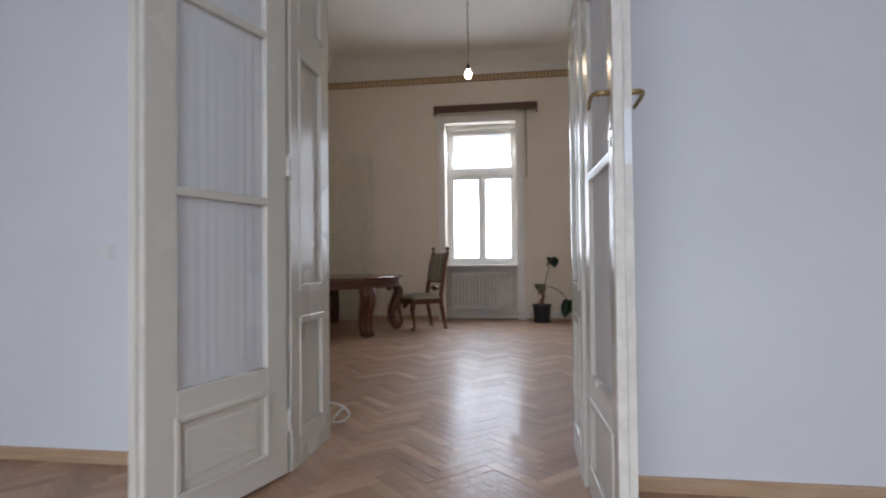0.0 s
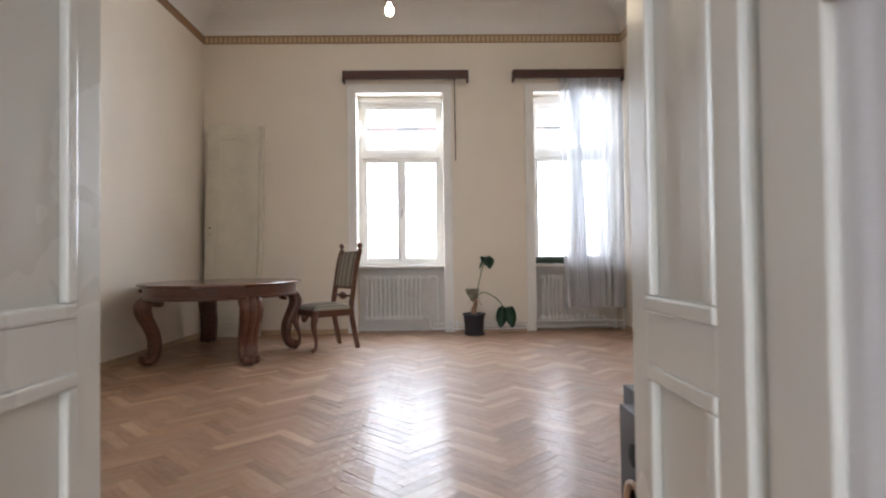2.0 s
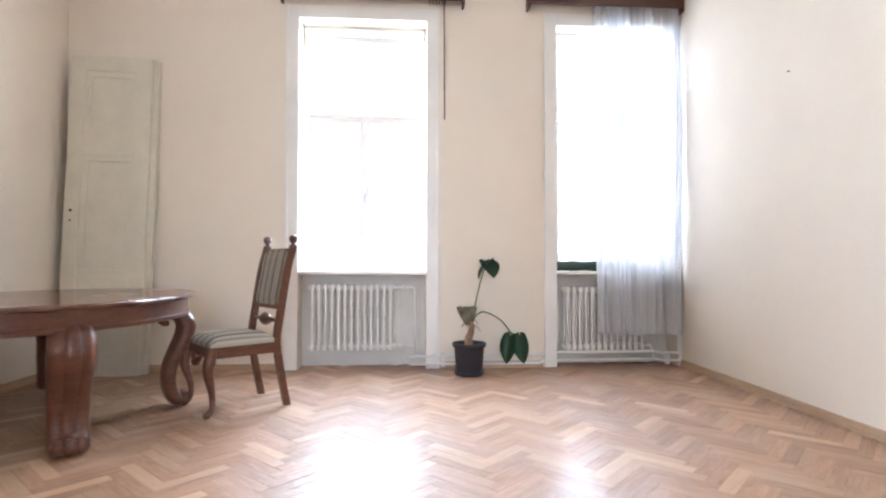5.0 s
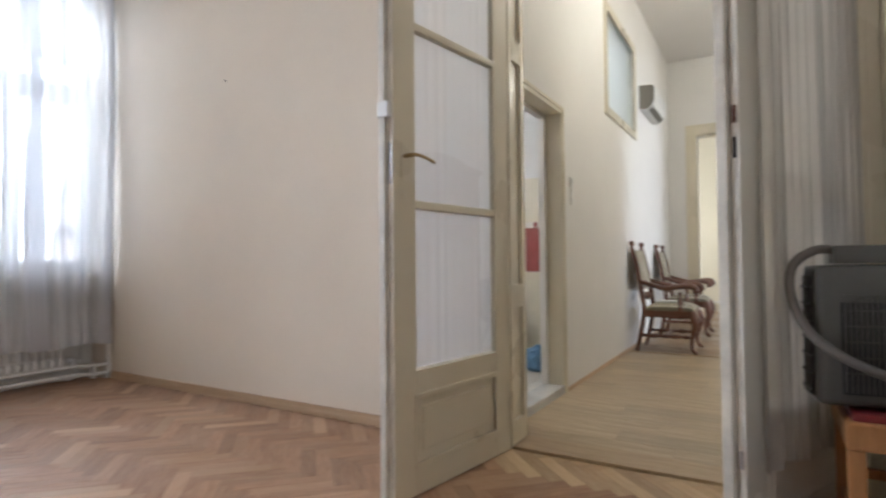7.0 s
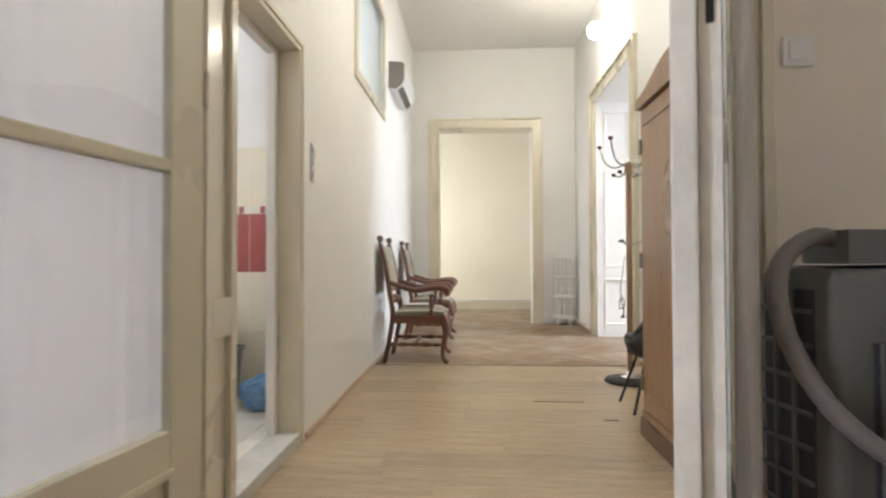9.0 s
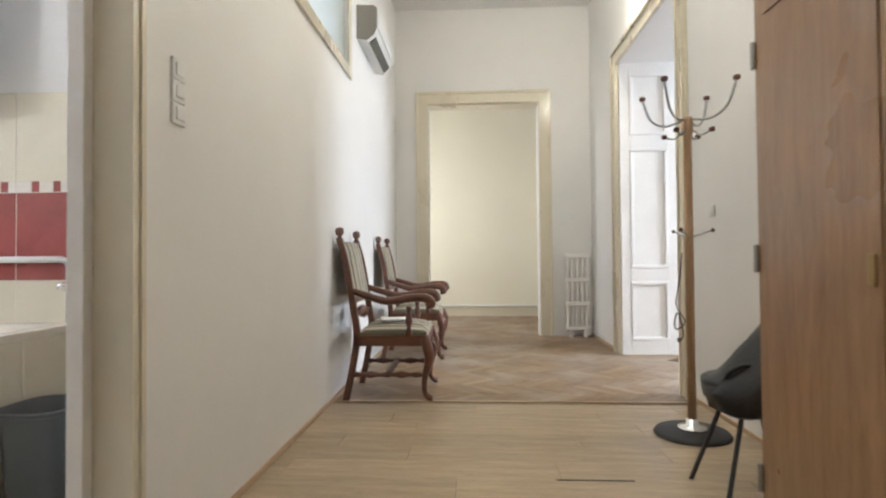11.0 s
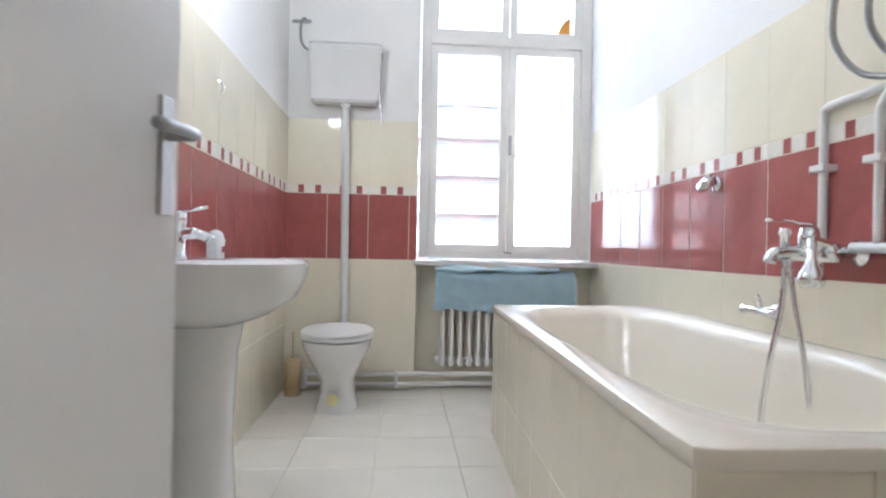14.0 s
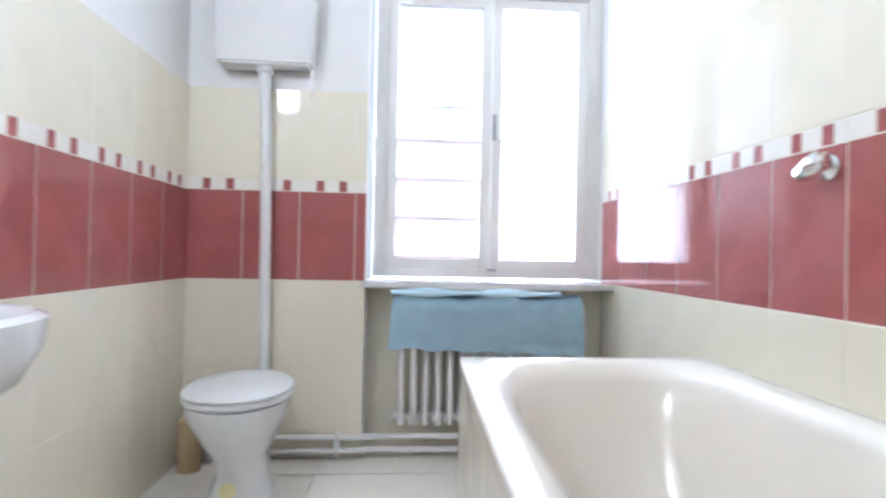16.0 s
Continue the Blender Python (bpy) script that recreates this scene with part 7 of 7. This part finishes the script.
def small_bath_things():
    b = thing("toilet_brush", pose(3.945, 6.76, BF), "toilet brush in a beige plastic holder", "toilet brush")
    part("holder", lathe([(0.0, 0), (0.046, 0), (0.046, 0.205), (0.04, 0.215), (0.03, 0.215)], 20), M_CARD, b, "", True)
    part("handle", lathe([(0.008, 0.2), (0.006, 0.24), (0.006, 0.36), (0.009, 0.37), (0, 0.375)], 10), M_CARD, b, "", True)
    d = thing("floor_drain", pose(4.69, 5.306, BF), "square steel floor drain", "drain")
    part("frame", box(-0.075, 0.075, -0.075, 0.075, -0.004, 0.003, 0.001), M_STEEL, d)
    for k in range(5):
        part("slot", tube(curve([(-0.045, -0.05 + 0.025 * k, 0.0025), (0, -0.045 + 0.025 * k, 0.0025), (0.045, -0.05 + 0.025 * k, 0.0025)], 3), 0.004, 6), M_DARK, d)
    n = thing("waste_bin", pose(5.42, 4.06, BF), "open grey plastic waste bin beside the tub", "bin")
    rings = [oval(0, 0, 0.10, 0.10, 0, 24, 3.2), oval(0, 0, 0.135, 0.125, 0.33, 24, 3.4), oval(0, 0, 0.15, 0.14, 0.335, 24, 3.4), oval(0, 0, 0.152, 0.142, 0.35, 24, 3.4), oval(0, 0, 0.138, 0.128, 0.352, 24, 3.4), oval(0, 0, 0.128, 0.118, 0.33, 24, 3.4), oval(0, 0, 0.092, 0.092, 0.012, 24, 3.2)]
    smoothed(part("bin", loft(rings), M_BIN, n), 45)
    g = thing("plastic_bag", pose(5.36, 3.77, BF), "crumpled light blue plastic bag on the floor", "bag")
    bm = bmesh.new()
    bmesh.ops.create_icosphere(bm, subdivisions=4, radius=0.115)
    for v in bm.verts:
        f = 1 + 0.22 * noise.noise(v.co * 14) + 0.12 * noise.noise(v.co * 34)
        v.co = Vector((v.co.x * f, v.co.y * f, max(-0.1, v.co.z * f * 0.95)))
        v.co.z += 0.10
    part("bag", bm, M_BLUEBAG, g, "", False)
    s = thing("wire_shelf", pose(BE - 0.01, 3.66, 0.0), "white wire corner shelf with small bottles", "shelf")
    for x in (-0.20, -0.02):
        part("upright", tube([(x, 0.0, BF), (x, 0.0, 1.0)], 0.006, 8), M_PLASTIC, s)
    for z in (0.40, 0.66, 0.90):
        bm = bmesh.new()
        tube([(-0.22, -0.06, z), (-0.22, 0.16, z), (-0.01, 0.16, z), (-0.01, -0.06, z)], 0.005, 6, bm)
        tube([(-0.22, 0.16, z + 0.04), (-0.01, 0.16, z + 0.04)], 0.004, 6, bm)
        for k in range(6):
            tube([(-0.20 + 0.035 * k, -0.06, z), (-0.20 + 0.035 * k, 0.16, z)], 0.003, 5, bm)
        part("wire_tray", bm, M_PLASTIC, s)
    z = thing("sponge_cloth", pose(BE - 0.12, 3.72, 0.905), "white cloth and grey brush on the wire shelf", "cloth")
    part("cloth", cushion(-0.07, 0.07, -0.06, 0.07, 0, 0.05, 6), M_CERAMIC, z)
    part("brush", tube([(-0.11, 0.10, 0.02), (-0.02, 0.02, 0.06)], 0.016, 8), M_GREYP, z, "grey brush handle")
    y = thing("cleaner_bottle", pose(BE - 0.12, 3.72, 0.405), "small dark bottle with a yellow cap", "bottle")
    part("bottle", lathe([(0.03, 0), (0.032, 0.01), (0.032, 0.08), (0.014, 0.10)], 14), M_GREYP, y, "", True)
    part("cap", lathe([(0.016, 0.10), (0.016, 0.125), (0, 0.127)], 12), M_YELLOW, y, "", True)


small_bath_things()


# ---- outside ----
tagged(part("ground", box(-1500, 1500, -1500, 1500, -9.2, -9.0), M_GROUND), "grey asphalt ground far below", "ground", kind="structure")


def facade():
    b = thing("apartment_building", pose(8, 46, -9), "salmon and white banded apartment building opposite", "building")
    part("wall", box(-25, 25, 0, 12, 0, 21.2), M_BRICKR, b, "salmon facade")
    part("roof", box(-25.4, 25.4, -0.4, 12.4, 21.2, 21.7), M_FACW, b, "pale flat roof edge")
    for k in range(7):
        z = 0.9 + k * 2.95
        part("balcony_band", box(-24.8, 24.8, -1.0, 0.0, z, z + 1.05, 0.03), M_FACW, b, "white balcony parapet")
        for j in range(11):
            x = -22.5 + j * 4.2
            w = part("window", box(x, x + 1.8, -0.05, 0.05, z + 1.15, z + 2.6), M_FACG, b, "grey window")
            part("frame", box(x - 0.08, x + 1.88, -0.09, -0.05, z + 2.6, z + 2.7), M_FACW, w)


facade()


# ---- pieces of the floors and the tiled walls ----
def piece_mesh(name, l, w, mat, h=0.012, cham=0.0007):
    """One board lying along x, its top at z = 0, with a small chamfer; its UV runs along the grain."""
    bm = bmesh.new()
    rings = [[bm.verts.new((x * (l / 2 - d), y * (w / 2 - d), z)) for x, y in ((-1, -1), (1, -1), (1, 1), (-1, 1))] for d, z in ((0, -h), (0, -cham), (cham, 0))]
    for a, b in zip(rings, rings[1:]):
        for k in range(4):
            bm.faces.new((a[k], a[(k + 1) % 4], b[(k + 1) % 4], b[k]))
    bm.faces.new(rings[-1])
    uv = bm.loops.layers.uv.new("UVMap")
    for f in bm.faces:
        for lp in f.loops:
            lp[uv].uv = (lp.vert.co.x, lp.vert.co.y)
    me = bpy.data.meshes.new(name)
    bm.to_mesh(me)
    bm.free()
    me.materials.append(mat)
    return me


def herringbone(floor, mat, inside, near, L=0.34, W=0.068, stuff="parquet_blocks", lab="oak herringbone parquet blocks"):
    me = piece_mesh("parquet_block", L - 0.0004, W - 0.0004, mat)
    verts, faces, uvs = [], [], []
    base = np.array([v.co[:] for v in me.vertices])
    quads = [tuple(p.vertices) for p in me.polygons]
    rng = random.Random(7)
    count = 0
    for i in range(-260, 261):
        for j in range(-40, 41):
            ox, oy = i * W + j * L, i * W - j * L
            for cx, cy, ang in ((ox + L / 2, oy + W / 2, 0), (ox - W / 2, oy + L / 2, 90)):
                c, s = math.cos(math.radians(45)), math.sin(math.radians(45))
                x, y = 1.0 + cx * c - cy * s, 3.0 + cx * s + cy * c
                if not inside(x, y):
                    continue
                m = pose(x, y, rng.uniform(-0.0008, 0.0), rng.uniform(-0.7, 0.7), rng.uniform(-0.2, 0.2), 45 + ang)
                if near(x, y) and count < 300:
                    count += 1
                    ob = new("parquet_block", me)
                    ob.parent = floor
                    ob.matrix_world = m
                else:
                    k = len(verts)
                    shift = rng.uniform(0, 9)
                    verts += [tuple(m @ Vector(v)) for v in base]
                    faces += [tuple(k + q for q in f) for f in quads]
                    uvs += [(base[q][0] + shift, base[q][1] + shift * 1.7) for f in quads for q in f]
    mesh = bpy.data.meshes.new(stuff)
    mesh.from_pydata(verts, [], faces)
    layer = mesh.uv_layers.new(name="UVMap")
    layer.data.foreach_set("uv", [v for p in uvs for v in p])
    mesh.materials.append(mat)
    ob = new(stuff, mesh)
    ob.parent = floor
    tagged(ob, lab, kind="stuff")


def mended(x, y):
    """The strip before the hall's double door, laid anew with paler blocks."""
    return 3.30 < x < 3.80 and D2[0] < y < D2[1]


herringbone(floor_a, M_PARQ3, mended, lambda x, y: True, lab="pale oak herringbone blocks laid anew by the door")
herringbone(floor_a, M_PARQ, lambda x, y: -1.95 < x < 3.66 and 0.6 < y < 7.15 and not mended(x, y), lambda x, y: 0.0 < x < 2.25 and 1.2 < y < 4.0)
herringbone(floor_s, M_PARQ, lambda x, y: -3.15 < x < 4.95 and -4.45 < y <= 0.6, lambda x, y: -0.1 < x < 2.1 and -1.8 < y < 0.6)
herringbone(floor_h, M_PARQ2, lambda x, y: 6.85 < x < 12.25 and 0.6 < y < 3.45, lambda x, y: False, stuff="worn_parquet_blocks", lab="worn oak herringbone parquet blocks")


def laminate():
    me = piece_mesh("laminate_board", 1.198, 0.1915, M_LAM, 0.012, 0.0008)
    rng = random.Random(3)
    x = BW - 0.02
    # boards lie across the hall
    rows = int((7.0 - x) / 0.1925) + 1
    for r in range(rows):
        cx = x + 0.096 + r * 0.1925
        if cx > 6.98:
            break
        off = rng.uniform(-0.5, 0.5)
        for q in (-1, 0, 1):
            cy = 2.2 + off + q * 1.2
            ob = new("laminate_board", me)
            ob.parent = floor_h
            ob.matrix_world = pose(cx, cy, 0.0045 - 0.0003 * (q % 2), 0, 0, 90)
    for x, y0, y1 in ((5.752, 1.80, 2.12), (5.36, 1.68, 1.76)):
        part("board_gap", box(x - 0.005, x + 0.005, y0, y1, 0.0, 0.0062), M_DARK, floor_h, "dark lifted joint between boards")


laminate()


def cut_box(name, cache, dx, dy, dz, mat, bev=0.0015):
    key = (name, round(dx, 4), round(dy, 4), round(dz, 4))
    if key not in cache:
        bm = box(-dx / 2, dx / 2, -dy / 2, dy / 2, -dz / 2, dz / 2)
        es = [e for e in bm.edges if abs((e.verts[0].co - e.verts[1].co).length) > 0.012]
        bmesh.ops.bevel(bm, geom=es, offset=bev, segments=1, affect="EDGES")
        bmesh.ops.recalc_face_normals(bm, faces=bm.faces[:])
        me = bpy.data.meshes.new(name)
        bm.to_mesh(me)
        bm.free()
        me.materials.append(mat)
        cache[key] = me
    return cache[key]


def border_bits(lo, hi, u0, d):
    """A border strip of one tile's length: white with two small red squares."""
    out = []
    for s0, s1, red in ((0.0, 0.071, 0), (0.073, 0.109, 1), (0.111, 0.173, 0), (0.175, 0.211, 1), (0.213, 0.249, 0)):
        b0, b1 = sorted((u0 + d * s0, u0 + d * s1))
        b0, b1 = max(b0, lo), min(b1, hi)
        out.append((b0, b1, M_RED, "red_border_tile") if red else (b0, b1, M_BORDER, "border_tile"))
    return out


def tile_wall(parent, axis, face, sign, a0, a1, skip=()):
    """Rows of tiles on a wall: two cream, a red, a narrow border with red squares, one cream above. Runs from a0 towards a1."""
    cache, t, g = {}, 0.008, 0.0025
    d = 1 if a1 > a0 else -1
    z = BF
    rows = ((0.40, M_TILE, "wall_tile"), (0.40, M_TILE, "wall_tile"), (0.40, M_RED, "red_wall_tile"), (0.052, None, "border"), (0.405, M_TILE, "wall_tile"))
    for h, mat, name in rows:
        step = 0.25
        n = math.ceil(abs(a1 - a0) / step - 1e-6)
        for k in range(n):
            u0, u1 = a0 + d * step * k, a0 + d * min(step * (k + 1), abs(a1 - a0))
            lo, hi = min(u0, u1), max(u0, u1)
            if any(s0 < (lo + hi) / 2 < s1 for s0, s1 in skip) or hi - lo < 0.006:
                continue
            bits = [(lo, hi, mat, name)] if mat else border_bits(lo, hi, u0, d)
            for b0, b1, bm_mat, nm in bits:
                if b1 - b0 < 0.008:
                    continue
                ww = b1 - b0 - g * (1 if mat else 0.3)
                hh = h - g
                c, p = (b0 + b1) / 2, face + sign * t / 2
                ob = new(nm, cut_box(nm, cache, *((t, ww) if axis == "y" else (ww, t)), hh, bm_mat))
                ob.parent = parent
                ob.matrix_world = pose(*((p, c) if axis == "y" else (c, p)), z + h / 2)
        z += h
    # the grout bed behind them
    lo, hi = min(a0, a1), max(a0, a1)
    p0, p1 = sorted((face, face + sign * 0.007))
    bm = bmesh.new()
    cuts = sorted({lo, hi, *(min(max(s, lo), hi) for s0, s1 in skip for s in (s0, s1))})
    for c0, c1 in zip(cuts, cuts[1:]):
        if any(s0 < (c0 + c1) / 2 < s1 for s0, s1 in skip):
            continue
        add_box(bm, *((p0, p1, c0, c1) if axis == "y" else (c0, c1, p0, p1)), BF - 0.01, z)
    part("grout", bm, M_GROUT, parent)


tile_wall(bpy.data.objects["wall_east"], "y", BW, 1, 6.89, BS)
tile_wall(bpy.data.objects["wall_bathroom_north"], "x", 6.89, -1, BW, 4.66)
tile_wall(bpy.data.objects["wall_bathroom_east"], "y", BE, -1, 7.03, BS)
tile_wall(bpy.data.objects["wall_hall_north"], "x", BS, 1, 5.82, BW, [(4.05, 4.95)])


def floor_tiles():
    cache, s = {}, 0.34
    for i in range(-3, 5):
        for j in range(-8, 5):
            x0, y0 = 4.48 + i * s, 6.02 + j * s
            xa, xb = max(x0, BW), min(x0 + s, BE)
            ya, yb = max(y0, BS), min(y0 + s, 7.03)
            if xb - xa < 0.03 or yb - ya < 0.03:
                continue
            ob = new("floor_tile", cut_box("floor_tile", cache, xb - xa - 0.004, yb - ya - 0.004, 0.008, M_FTILE, 0.001))
            ob.parent = floor_b
            ob.matrix_world = pose((xa + xb) / 2, (ya + yb) / 2, BF - 0.004)


floor_tiles()
